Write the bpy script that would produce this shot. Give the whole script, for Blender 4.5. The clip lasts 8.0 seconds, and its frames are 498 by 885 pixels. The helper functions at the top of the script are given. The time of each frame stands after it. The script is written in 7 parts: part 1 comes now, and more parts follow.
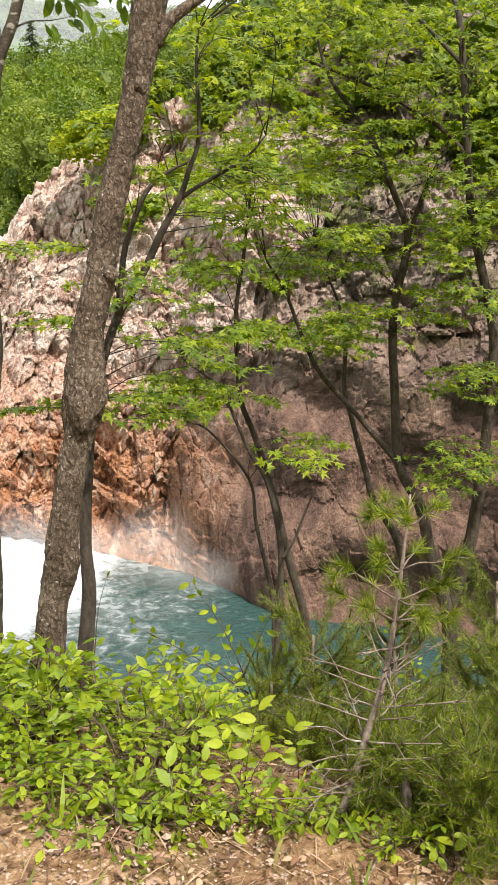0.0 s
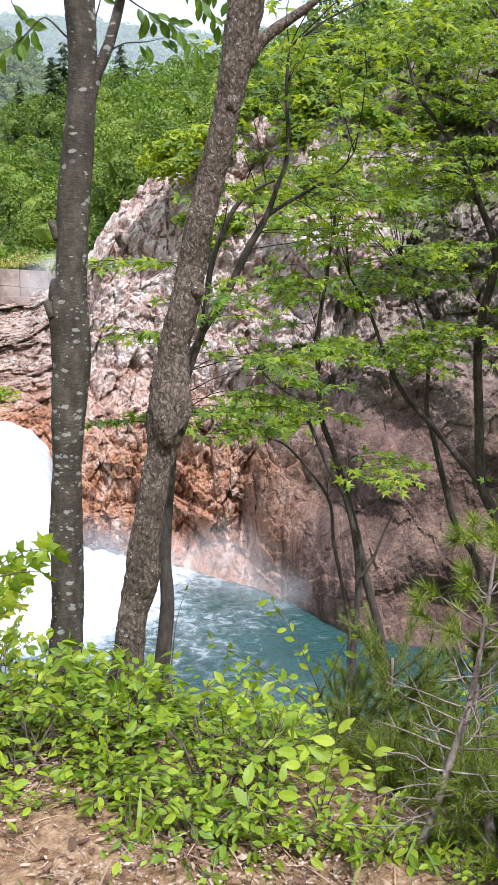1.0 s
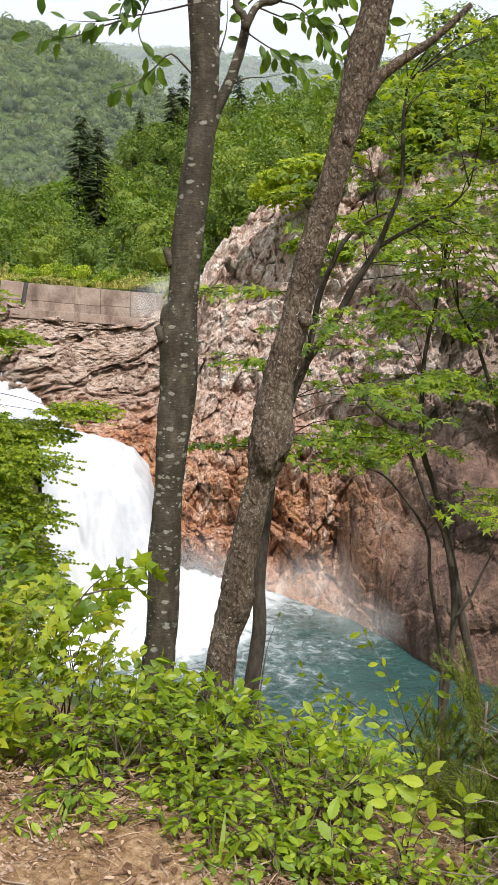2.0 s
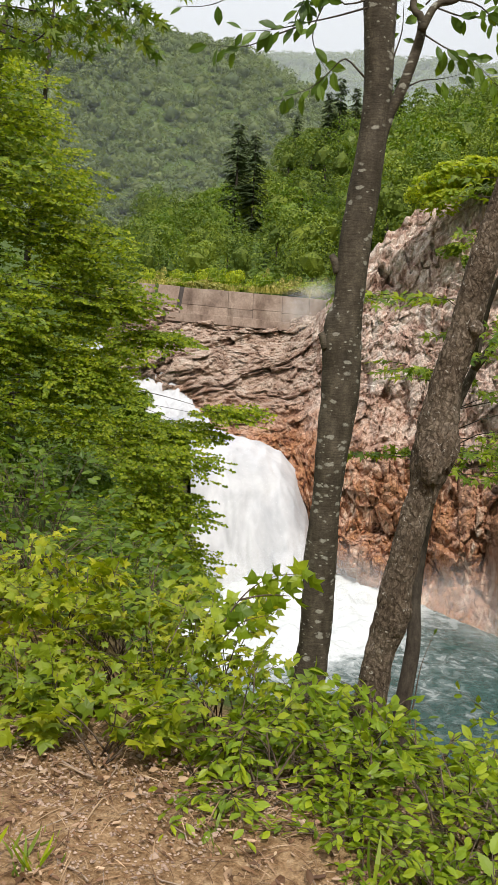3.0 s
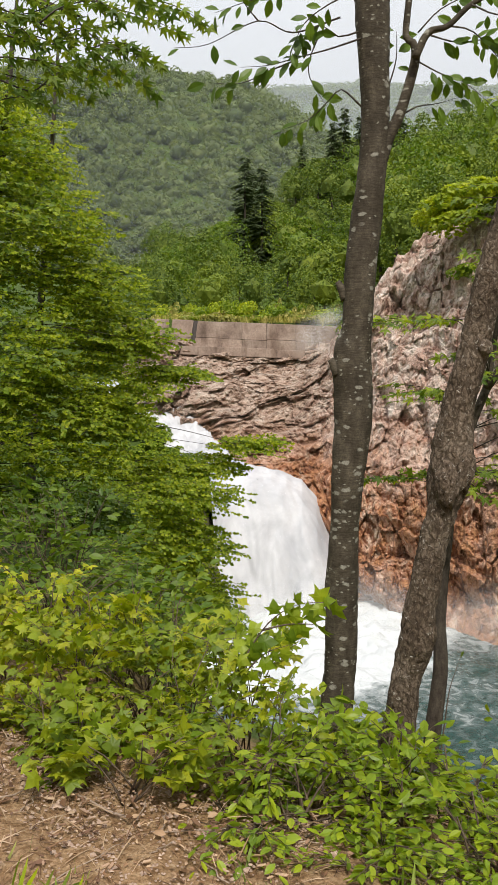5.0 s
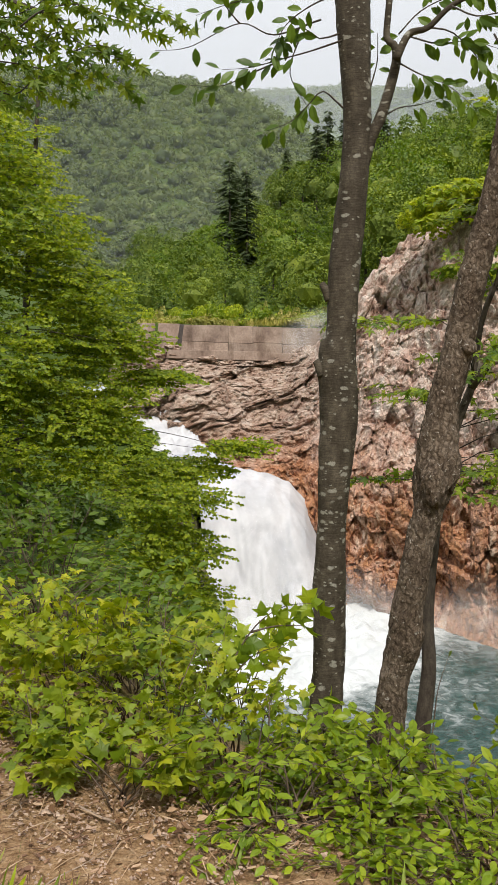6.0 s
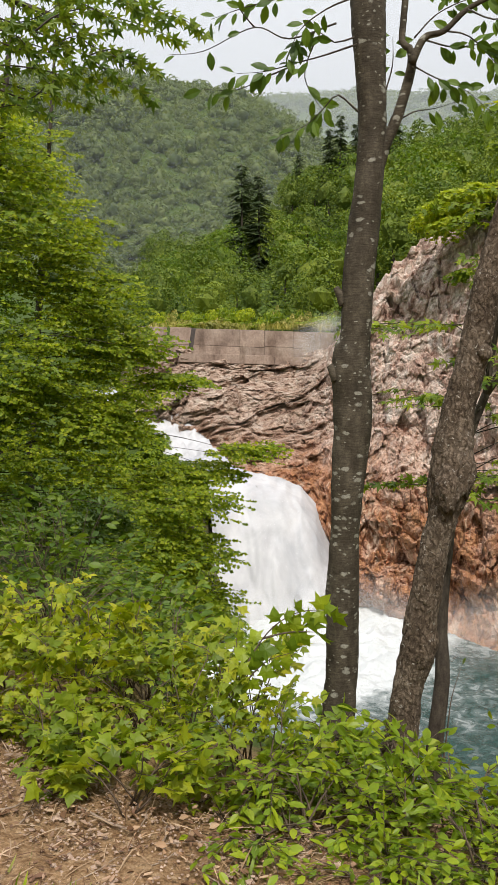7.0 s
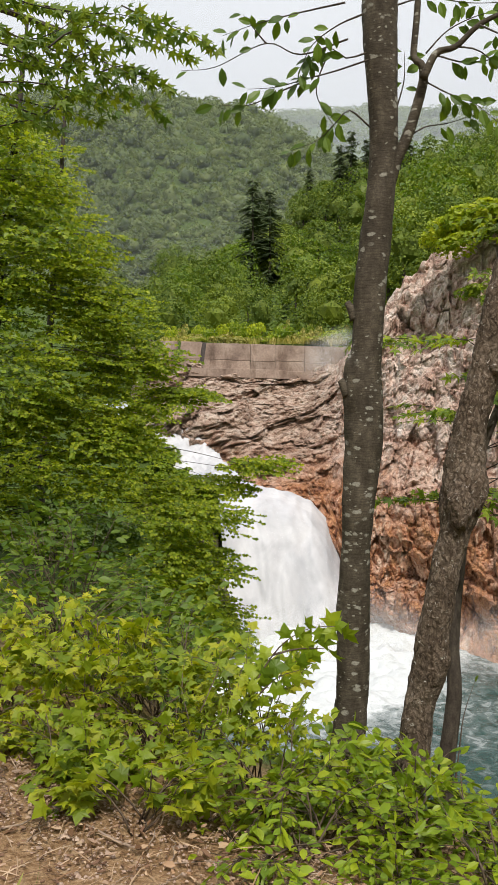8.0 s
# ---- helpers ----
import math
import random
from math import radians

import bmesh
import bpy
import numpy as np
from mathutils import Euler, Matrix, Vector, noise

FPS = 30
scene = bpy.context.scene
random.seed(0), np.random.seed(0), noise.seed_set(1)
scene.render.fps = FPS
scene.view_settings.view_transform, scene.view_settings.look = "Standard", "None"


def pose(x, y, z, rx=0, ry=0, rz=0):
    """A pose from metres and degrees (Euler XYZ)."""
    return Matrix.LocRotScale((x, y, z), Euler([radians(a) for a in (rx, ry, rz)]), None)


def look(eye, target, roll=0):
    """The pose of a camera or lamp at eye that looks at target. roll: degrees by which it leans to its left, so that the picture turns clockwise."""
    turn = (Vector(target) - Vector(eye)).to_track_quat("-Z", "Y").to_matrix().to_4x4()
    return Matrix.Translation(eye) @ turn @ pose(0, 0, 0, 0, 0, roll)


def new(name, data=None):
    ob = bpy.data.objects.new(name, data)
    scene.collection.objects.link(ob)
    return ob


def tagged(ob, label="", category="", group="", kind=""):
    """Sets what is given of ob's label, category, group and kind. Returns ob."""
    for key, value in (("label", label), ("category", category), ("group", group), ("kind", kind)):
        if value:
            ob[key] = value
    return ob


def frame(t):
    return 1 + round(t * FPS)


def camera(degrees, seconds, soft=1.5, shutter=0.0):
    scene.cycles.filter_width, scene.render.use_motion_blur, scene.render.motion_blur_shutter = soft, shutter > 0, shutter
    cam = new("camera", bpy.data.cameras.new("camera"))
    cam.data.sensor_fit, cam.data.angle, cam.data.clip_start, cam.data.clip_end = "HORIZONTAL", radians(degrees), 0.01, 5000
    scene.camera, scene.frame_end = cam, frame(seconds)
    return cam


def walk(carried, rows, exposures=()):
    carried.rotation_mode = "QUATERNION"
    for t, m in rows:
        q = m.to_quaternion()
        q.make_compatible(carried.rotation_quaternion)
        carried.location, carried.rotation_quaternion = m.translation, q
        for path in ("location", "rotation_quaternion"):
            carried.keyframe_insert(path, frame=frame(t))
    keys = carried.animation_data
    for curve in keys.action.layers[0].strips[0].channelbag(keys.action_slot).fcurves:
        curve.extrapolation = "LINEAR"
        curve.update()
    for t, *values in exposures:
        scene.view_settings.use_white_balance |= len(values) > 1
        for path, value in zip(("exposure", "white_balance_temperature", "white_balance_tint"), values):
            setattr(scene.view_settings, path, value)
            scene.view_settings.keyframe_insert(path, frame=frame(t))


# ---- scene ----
# ---------------------------------------------------------------- camera
cam = camera(31.9, 8.0, soft=1.1)
walk(cam, [
    (0.0, pose(0.000, 0.000, 1.550, 80.00, 0.00, 0.00)),
    (0.5, pose(-0.017, 0.008, 1.549, 80.31, -0.42, 1.63)),
    (1.0, pose(-0.028, 0.014, 1.549, 81.06, -0.49, 5.14)),
    (2.3, pose(-0.043, -0.010, 1.565, 82.68, -2.53, 13.69)),
    (2.5, pose(-0.065, 0.004, 1.566, 82.40, -2.40, 15.10)),
    (3.0, pose(-0.107, 0.013, 1.570, 82.42, -3.01, 21.69)),
    (3.5, pose(-0.114, 0.016, 1.573, 82.56, -2.79, 23.85)),
    (4.0, pose(-0.096, 0.004, 1.571, 84.00, -0.93, 23.42)),
    (4.5, pose(-0.088, 0.010, 1.572, 84.29, -0.44, 23.00)),
    (6.0, pose(-0.078, 0.017, 1.565, 84.57, 0.35, 21.79)),
    (6.5, pose(-0.081, 0.027, 1.565, 84.63, 0.52, 21.69)),
    (7.0, pose(-0.093, 0.030, 1.568, 84.83, 0.20, 22.54)),
    (7.5, pose(-0.098, 0.040, 1.568, 85.19, 0.10, 23.04)),
    (8.0, pose(-0.100, 0.044, 1.569, 85.76, 0.08, 23.23)),
], exposures=[(0.0, 0.45, 6750, 13), (0.5, 0.5, 5950, 15), (1.0, 0.42, 5500, 15), (1.2, 0.36, 5600, 14), (2.5, -0.11, 6500, 10), (3.5, -0.25, 6600, 11), (8.0, -0.3, 6600, 11)])

# ---------------------------------------------------------------- world and sun
SUN_EL, SUN_AZ = 53.0, 150.0          # height, and compass angle from +y towards +x
world = bpy.data.worlds.new("world")
scene.world = world
world.use_nodes = True
wn, wl = world.node_tree.nodes, world.node_tree.links
sky = wn.new("ShaderNodeTexSky")
sky.sky_type, sky.sun_disc = "NISHITA", False
sky.sun_elevation, sky.sun_rotation = radians(SUN_EL), radians(SUN_AZ)
sky.air_density, sky.dust_density, sky.ozone_density = 1.0, 4.0, 1.0
cloud = wn.new("ShaderNodeTexNoise")
cloud.inputs["Scale"].default_value, cloud.inputs["Detail"].default_value = 2.2, 6.0
cloud_ramp = wn.new("ShaderNodeValToRGB")
cloud_ramp.color_ramp.elements[0].color = (8.2, 8.6, 9.4, 1)
cloud_ramp.color_ramp.elements[1].color = (10.2, 10.3, 10.8, 1)
# overcast veil: brighter towards the zenith
coord = wn.new("ShaderNodeTexCoord")
height = wn.new("ShaderNodeSeparateXYZ")
gain = wn.new("ShaderNodeMapRange")
gain.inputs["From Min"].default_value, gain.inputs["From Max"].default_value = 0.0, 1.0
gain.inputs["To Min"].default_value, gain.inputs["To Max"].default_value = 0.62, 2.1
dome = wn.new("ShaderNodeVectorMath")
dome.operation = "SCALE"
wl.new(coord.outputs["Generated"], height.inputs[0])
wl.new(height.outputs["Z"], gain.inputs["Value"])
wl.new(cloud_ramp.outputs["Color"], dome.inputs[0])
wl.new(gain.outputs["Result"], dome.inputs["Scale"])
veil = wn.new("ShaderNodeMixRGB")
veil.inputs["Fac"].default_value = 0.9
wl.new(cloud.outputs["Fac"], cloud_ramp.inputs["Fac"])
wl.new(sky.outputs["Color"], veil.inputs["Color1"])
wl.new(dome.outputs["Vector"], veil.inputs["Color2"])
wl.new(veil.outputs["Color"], wn["Background"].inputs["Color"])
wn["Background"].inputs["Strength"].default_value = 0.095

sun = new("sun", bpy.data.lights.new("sun", "SUN"))
sun.data.energy, sun.data.angle, sun.data.color = 4.6, radians(2.5), (1.0, 0.95, 0.86)
sa, se = radians(SUN_AZ), radians(SUN_EL)
sun.matrix_world = look((60 * math.sin(sa) * math.cos(se), 60 * math.cos(sa) * math.cos(se), 60 * math.sin(se)), (0, 0, 0))

# ---------------------------------------------------------------- materials


def material(name):
    m = bpy.data.materials.new(name)
    m.use_nodes = True
    return m, m.node_tree.nodes, m.node_tree.links, m.node_tree.nodes["Principled BSDF"]


def ramp_node(n, stops):
    r = n.new("ShaderNodeValToRGB")
    cr = r.color_ramp
    while len(cr.elements) < len(stops):
        cr.elements.new(0.5)
    for el, (p, c) in zip(cr.elements, stops):
        el.position, el.color = p, (*c, 1)
    return r


def noise_node(n, l, coord, scale, detail=6.0, rough=0.55, distort=0.0):
    t = n.new("ShaderNodeTexNoise")
    t.inputs["Scale"].default_value, t.inputs["Detail"].default_value = scale, detail
    t.inputs["Roughness"].default_value, t.inputs["Distortion"].default_value = rough, distort
    l.new(coord, t.inputs["Vector"])
    return t


def mix_node(n, l, fac, a, b, mode="MIX"):
    m = n.new("ShaderNodeMixRGB")
    m.blend_type = mode
    for socket, value in (("Fac", fac), ("Color1", a), ("Color2", b)):
        if isinstance(value, (int, float)):
            m.inputs[socket].default_value = value
        elif isinstance(value, tuple):
            m.inputs[socket].default_value = (*value, 1)
        else:
            l.new(value, m.inputs[socket])
    return m.outputs["Color"]


def bump(n, l, bsdf, height, strength, distance):
    b = n.new("ShaderNodeBump")
    b.inputs["Strength"].default_value, b.inputs["Distance"].default_value = strength, distance
    l.new(height, b.inputs["Height"])
    l.new(b.outputs["Normal"], bsdf.inputs["Normal"])
    return b


def position(n):
    return n.new("ShaderNodeNewGeometry").outputs["Position"]


def stretch(n, l, coord, sx, sy, sz):
    mp = n.new("ShaderNodeMapping")
    mp.inputs["Scale"].default_value = (sx, sy, sz)
    l.new(coord, mp.inputs["Vector"])
    return mp.outputs["Vector"]


def leaf_material(name, dark, mid, light, glow=0.35, rough=0.5, single=False):
    """Leaves: a colour for each leaf, veins of finer noise, and light that passes through."""
    m, n, l, b = material(name)
    rnd = n.new("ShaderNodeObjectInfo").outputs["Random"] if single else n.new("ShaderNodeNewGeometry").outputs["Random Per Island"]
    r = ramp_node(n, [(0.0, dark), (0.5, mid), (1.0, light)])
    l.new(rnd, r.inputs["Fac"])
    grain = noise_node(n, l, position(n), 9.0, 3.0)
    g = ramp_node(n, [(0.3, (0.72, 0.74, 0.7)), (0.7, (1.18, 1.15, 1.1))])
    l.new(grain.outputs["Fac"], g.inputs["Fac"])
    col = mix_node(n, l, 1.0, r.outputs["Color"], g.outputs["Color"], "MULTIPLY")
    patch = noise_node(n, l, position(n), 0.5, 3.0)
    pr = ramp_node(n, [(0.32, (0.8, 0.84, 0.9)), (0.68, (1.22, 1.16, 1.0))])
    l.new(patch.outputs["Fac"], pr.inputs["Fac"])
    col = mix_node(n, l, 1.0, col, pr.outputs["Color"], "MULTIPLY")
    l.new(col, b.inputs["Base Color"])
    b.inputs["Roughness"].default_value = rough
    b.inputs["Specular IOR Level"].default_value = 0.35
    tr = n.new("ShaderNodeBsdfTranslucent")
    l.new(mix_node(n, l, 1.0, col, (1.5, 1.45, 0.55), "MULTIPLY"), tr.inputs["Color"])
    mx = n.new("ShaderNodeMixShader")
    mx.inputs["Fac"].default_value = glow
    l.new(b.outputs["BSDF"], mx.inputs[1])
    l.new(tr.outputs["BSDF"], mx.inputs[2])
    l.new(mx.outputs["Shader"], n["Material Output"].inputs["Surface"])
    return m


def bark_material(name, dark, light, lichen, patches, grain_scale, depth):
    m, n, l, b = material(name)
    pos = position(n)
    base = noise_node(n, l, stretch(n, l, pos, 1, 1, 0.35), grain_scale, 8.0, 0.65)
    r = ramp_node(n, [(0.3, dark), (0.7, light)])
    l.new(base.outputs["Fac"], r.inputs["Fac"])
    spots = noise_node(n, l, stretch(n, l, pos, 1, 1, 1.15), 13.0, 8.0, 0.7, 0.5)
    sr = ramp_node(n, [(patches, (0, 0, 0)), (patches + 0.09, (1, 1, 1))])
    l.new(spots.outputs["Fac"], sr.inputs["Fac"])
    fine = noise_node(n, l, pos, 130.0, 4.0)
    fr = ramp_node(n, [(0.3, (0.7, 0.7, 0.7)), (0.7, (1.2, 1.2, 1.2))])
    l.new(fine.outputs["Fac"], fr.inputs["Fac"])
    col = mix_node(n, l, sr.outputs["Color"], r.outputs["Color"], lichen)
    l.new(mix_node(n, l, 1.0, col, fr.outputs["Color"], "MULTIPLY"), b.inputs["Base Color"])
    b.inputs["Roughness"].default_value = 0.85
    b.inputs["Specular IOR Level"].default_value = 0.2
    h = mix_node(n, l, 0.4, base.outputs["Fac"], fine.outputs["Fac"])
    bump(n, l, b, h, 0.9, depth)
    return m


def flaky_bark():
    """Flaking bark: short upright ridges broken by dark furrows, with pale lichen crusts."""
    m, n, l, b = material("rough_bark")
    pos = position(n)
    warp = noise_node(n, l, pos, 34.0, 5.0)
    bent = mix_node(n, l, 0.045, pos, warp.outputs["Color"], "ADD")
    furrow = noise_node(n, l, stretch(n, l, bent, 1, 1, 0.34), 75.0, 7.0, 0.7, 0.4)
    vor = n.new("ShaderNodeTexVoronoi")
    vor.inputs["Scale"].default_value = 70.0
    l.new(stretch(n, l, bent, 1, 1, 0.5), vor.inputs["Vector"])
    flake = mix_node(n, l, 0.45, furrow.outputs["Fac"], vor.outputs["Distance"])
    broad = noise_node(n, l, pos, 6.0, 5.0, 0.6)
    tone = mix_node(n, l, 0.3, furrow.outputs["Fac"], broad.outputs["Fac"])
    r = ramp_node(n, [(0.36, (0.035, 0.025, 0.018)), (0.43, (0.11, 0.08, 0.056)), (0.53, (0.2, 0.155, 0.115)), (0.68, (0.35, 0.29, 0.235))])
    l.new(tone, r.inputs["Fac"])
    pit = ramp_node(n, [(0.42, (1, 1, 1)), (0.56, (0.32, 0.3, 0.28))])
    l.new(flake, pit.inputs["Fac"])
    col = mix_node(n, l, 0.8, r.outputs["Color"], pit.outputs["Color"], "MULTIPLY")
    spots = noise_node(n, l, pos, 48.0, 6.0, 0.65, 0.6)
    sr = ramp_node(n, [(0.61, (0, 0, 0)), (0.67, (1, 1, 1))])
    l.new(spots.outputs["Fac"], sr.inputs["Fac"])
    l.new(mix_node(n, l, sr.outputs["Color"], col, (0.45, 0.42, 0.37)), b.inputs["Base Color"])
    b.inputs["Roughness"].default_value = 0.9
    b.inputs["Specular IOR Level"].default_value = 0.15
    bump(n, l, b, mix_node(n, l, 0.4, furrow.outputs["Fac"], pit.outputs["Color"]), 1.0, 0.02)
    return m


def beech_bark():
    """Smooth dark bark with rounded pale lichen spots, wider than high, and fine cross lines."""
    m, n, l, b = material("smooth_bark")
    pos = position(n)
    base = noise_node(n, l, stretch(n, l, pos, 1, 1, 0.5), 16.0, 8.0, 0.65)
    r = ramp_node(n, [(0.3, (0.03, 0.024, 0.016)), (0.5, (0.062, 0.051, 0.036)), (0.72, (0.115, 0.098, 0.072))])
    l.new(base.outputs["Fac"], r.inputs["Fac"])
    lines = noise_node(n, l, stretch(n, l, pos, 1, 1, 7.0), 26.0, 5.0, 0.6)
    lr = ramp_node(n, [(0.32, (0.62, 0.6, 0.58)), (0.5, (1, 1, 1)), (0.72, (1.25, 1.25, 1.22))])
    l.new(lines.outputs["Fac"], lr.inputs["Fac"])
    col = mix_node(n, l, 1.0, r.outputs["Color"], lr.outputs["Color"], "MULTIPLY")
    warp = noise_node(n, l, pos, 38.0, 4.0)
    bent = mix_node(n, l, 0.022, pos, warp.outputs["Color"], "ADD")
    zone = noise_node(n, l, pos, 3.2, 3.0)
    for scale, share, reach in ((21.0, 0.83, 0.4), (46.0, 0.9, 0.34)):
        vor = n.new("ShaderNodeTexVoronoi")
        vor.inputs["Scale"].default_value = scale
        l.new(stretch(n, l, bent, 1, 1, 1.9), vor.inputs["Vector"])
        pick = n.new("ShaderNodeSeparateColor")
        l.new(vor.outputs["Color"], pick.inputs[0])
        have = n.new("ShaderNodeMath")
        have.operation = "MULTIPLY_ADD"
        l.new(zone.outputs["Fac"], have.inputs[0])
        have.inputs[1].default_value = 0.9
        l.new(pick.outputs[0], have.inputs[2])
        on = n.new("ShaderNodeMapRange")
        on.inputs["From Min"].default_value, on.inputs["From Max"].default_value = share + 0.4, share + 0.45
        l.new(have.outputs[0], on.inputs["Value"])
        rim = ramp_node(n, [(reach - 0.1, (1, 1, 1)), (reach + 0.05, (0, 0, 0))])
        l.new(vor.outputs["Distance"], rim.inputs["Fac"])
        crust = mix_node(n, l, base.outputs["Fac"], (0.14, 0.135, 0.105), (0.36, 0.35, 0.3))
        col = mix_node(n, l, mix_node(n, l, 1.0, on.outputs["Result"], rim.outputs["Color"], "MULTIPLY"), col, crust)
    fine = noise_node(n, l, pos, 140.0, 4.0)
    fr = ramp_node(n, [(0.3, (0.72, 0.72, 0.72)), (0.7, (1.2, 1.2, 1.2))])
    l.new(fine.outputs["Fac"], fr.inputs["Fac"])
    l.new(mix_node(n, l, 1.0, col, fr.outputs["Color"], "MULTIPLY"), b.inputs["Base Color"])
    b.inputs["Roughness"].default_value = 0.82
    b.inputs["Specular IOR Level"].default_value = 0.22
    bump(n, l, b, mix_node(n, l, 0.5, lines.outputs["Fac"], base.outputs["Fac"]), 0.8, 0.006)
    return m


M_BEECH = beech_bark()
M_ROUGH = flaky_bark()
M_SLIM = bark_material("thin_bark", (0.028, 0.022, 0.017), (0.095, 0.08, 0.062), (0.32, 0.32, 0.28), 0.64, 40.0, 0.004)
M_PINEBARK = bark_material("dead_pine_bark", (0.11, 0.08, 0.06), (0.28, 0.23, 0.19), (0.38, 0.35, 0.31), 0.6, 60.0, 0.004)
M_TWIG = bark_material("twig_bark", (0.05, 0.035, 0.025), (0.16, 0.12, 0.085), (0.25, 0.22, 0.18), 0.7, 60.0, 0.002)

M_LEAF_LAYER = leaf_material("layered_leaf", (0.085, 0.15, 0.013), (0.165, 0.245, 0.017), (0.3, 0.365, 0.023), 0.45)
# darker copy of layered_leaf: shade deep in the foliage is put into its colour
M_LEAF_DEEP = leaf_material("shade_tinted_leaf", (0.06, 0.12, 0.013), (0.105, 0.18, 0.016), (0.17, 0.245, 0.02), 0.42)
M_LEAF_BEECH = leaf_material("beech_leaf", (0.05, 0.1, 0.01), (0.08, 0.145, 0.012), (0.12, 0.19, 0.015), 0.35, 0.45)
M_LEAF_MAPLE = leaf_material("maple_leaf", (0.16, 0.225, 0.012), (0.27, 0.335, 0.016), (0.39, 0.395, 0.02), 0.42, 0.5)
M_LEAF_MAPLE_ONE = leaf_material("maple_leaf_single", (0.16, 0.23, 0.012), (0.275, 0.34, 0.016), (0.4, 0.4, 0.02), 0.42, 0.5, True)
M_LEAF_GREENMAPLE = leaf_material("green_maple_leaf", (0.125, 0.19, 0.011), (0.22, 0.295, 0.015), (0.34, 0.37, 0.02), 0.42, 0.5)
M_LEAF_GREENMAPLE_ONE = leaf_material("green_maple_leaf_single", (0.125, 0.195, 0.011), (0.225, 0.3, 0.015), (0.345, 0.375, 0.02), 0.42, 0.5, True)
M_LEAF_SEEDLING_ONE = leaf_material("seedling_leaf_single", (0.2, 0.29, 0.02), (0.27, 0.36, 0.026), (0.34, 0.41, 0.032), 0.42, 0.5, True)
M_LEAF_SHRUB = leaf_material("shrub_leaf", (0.115, 0.195, 0.012), (0.2, 0.29, 0.015), (0.3, 0.37, 0.02), 0.4, 0.45)
M_LEAF_SHRUB_ONE = leaf_material("shrub_leaf_single", (0.115, 0.195, 0.012), (0.205, 0.295, 0.015), (0.3, 0.37, 0.02), 0.4, 0.45, True)
M_LEAF_BEECH_ONE = leaf_material("beech_leaf_single", (0.05, 0.1, 0.01), (0.08, 0.145, 0.012), (0.12, 0.2, 0.015), 0.35, 0.45, True)
M_LEAF_BANK = leaf_material("bank_leaf", (0.115, 0.185, 0.013), (0.22, 0.3, 0.019), (0.37, 0.42, 0.03), 0.55)
M_LEAF_OVER_ONE = leaf_material("bough_leaf_single", (0.06, 0.12, 0.01), (0.115, 0.19, 0.014), (0.2, 0.27, 0.02), 0.45, 0.45, True)
M_LEAF_FAR = leaf_material("hill_leaf", (0.062, 0.11, 0.02), (0.108, 0.168, 0.026), (0.17, 0.226, 0.034), 0.32, 0.7)
M_LEAF_HILL = leaf_material("hill_leaf_light", (0.095, 0.15, 0.022), (0.158, 0.22, 0.028), (0.225, 0.285, 0.036), 0.32, 0.7)
# far woods: distance haze is put into this paler, bluer leaf colour
M_LEAF_RIDGE_HAZED = leaf_material("hazed_ridge_leaf", (0.085, 0.125, 0.052), (0.132, 0.178, 0.072), (0.19, 0.238, 0.092), 0.35, 0.8)
M_LEAF_BRIGHT = leaf_material("sunny_leaf", (0.2, 0.29, 0.02), (0.32, 0.4, 0.025), (0.42, 0.45, 0.03), 0.45)
M_FIR = leaf_material("fir_needle", (0.035, 0.06, 0.025), (0.055, 0.085, 0.032), (0.085, 0.115, 0.04), 0.15, 0.7)
M_NEEDLE = leaf_material("pine_needle", (0.055, 0.1, 0.01), (0.115, 0.17, 0.014), (0.24, 0.285, 0.02), 0.3, 0.5)
M_GRASS = leaf_material("grass_blade", (0.12, 0.2, 0.03), (0.2, 0.27, 0.05), (0.36, 0.34, 0.13), 0.35, 0.6)
M_STRAW = leaf_material("straw_grass", (0.2, 0.22, 0.05), (0.32, 0.31, 0.08), (0.5, 0.44, 0.18), 0.3, 0.7)
M_CHIP = leaf_material("litter_chip", (0.1, 0.052, 0.034), (0.22, 0.125, 0.08), (0.5, 0.36, 0.27), 0.06, 0.8)
M_DRYLEAF = leaf_material("dry_leaf", (0.08, 0.04, 0.022), (0.2, 0.11, 0.06), (0.48, 0.35, 0.25), 0.12, 0.7)


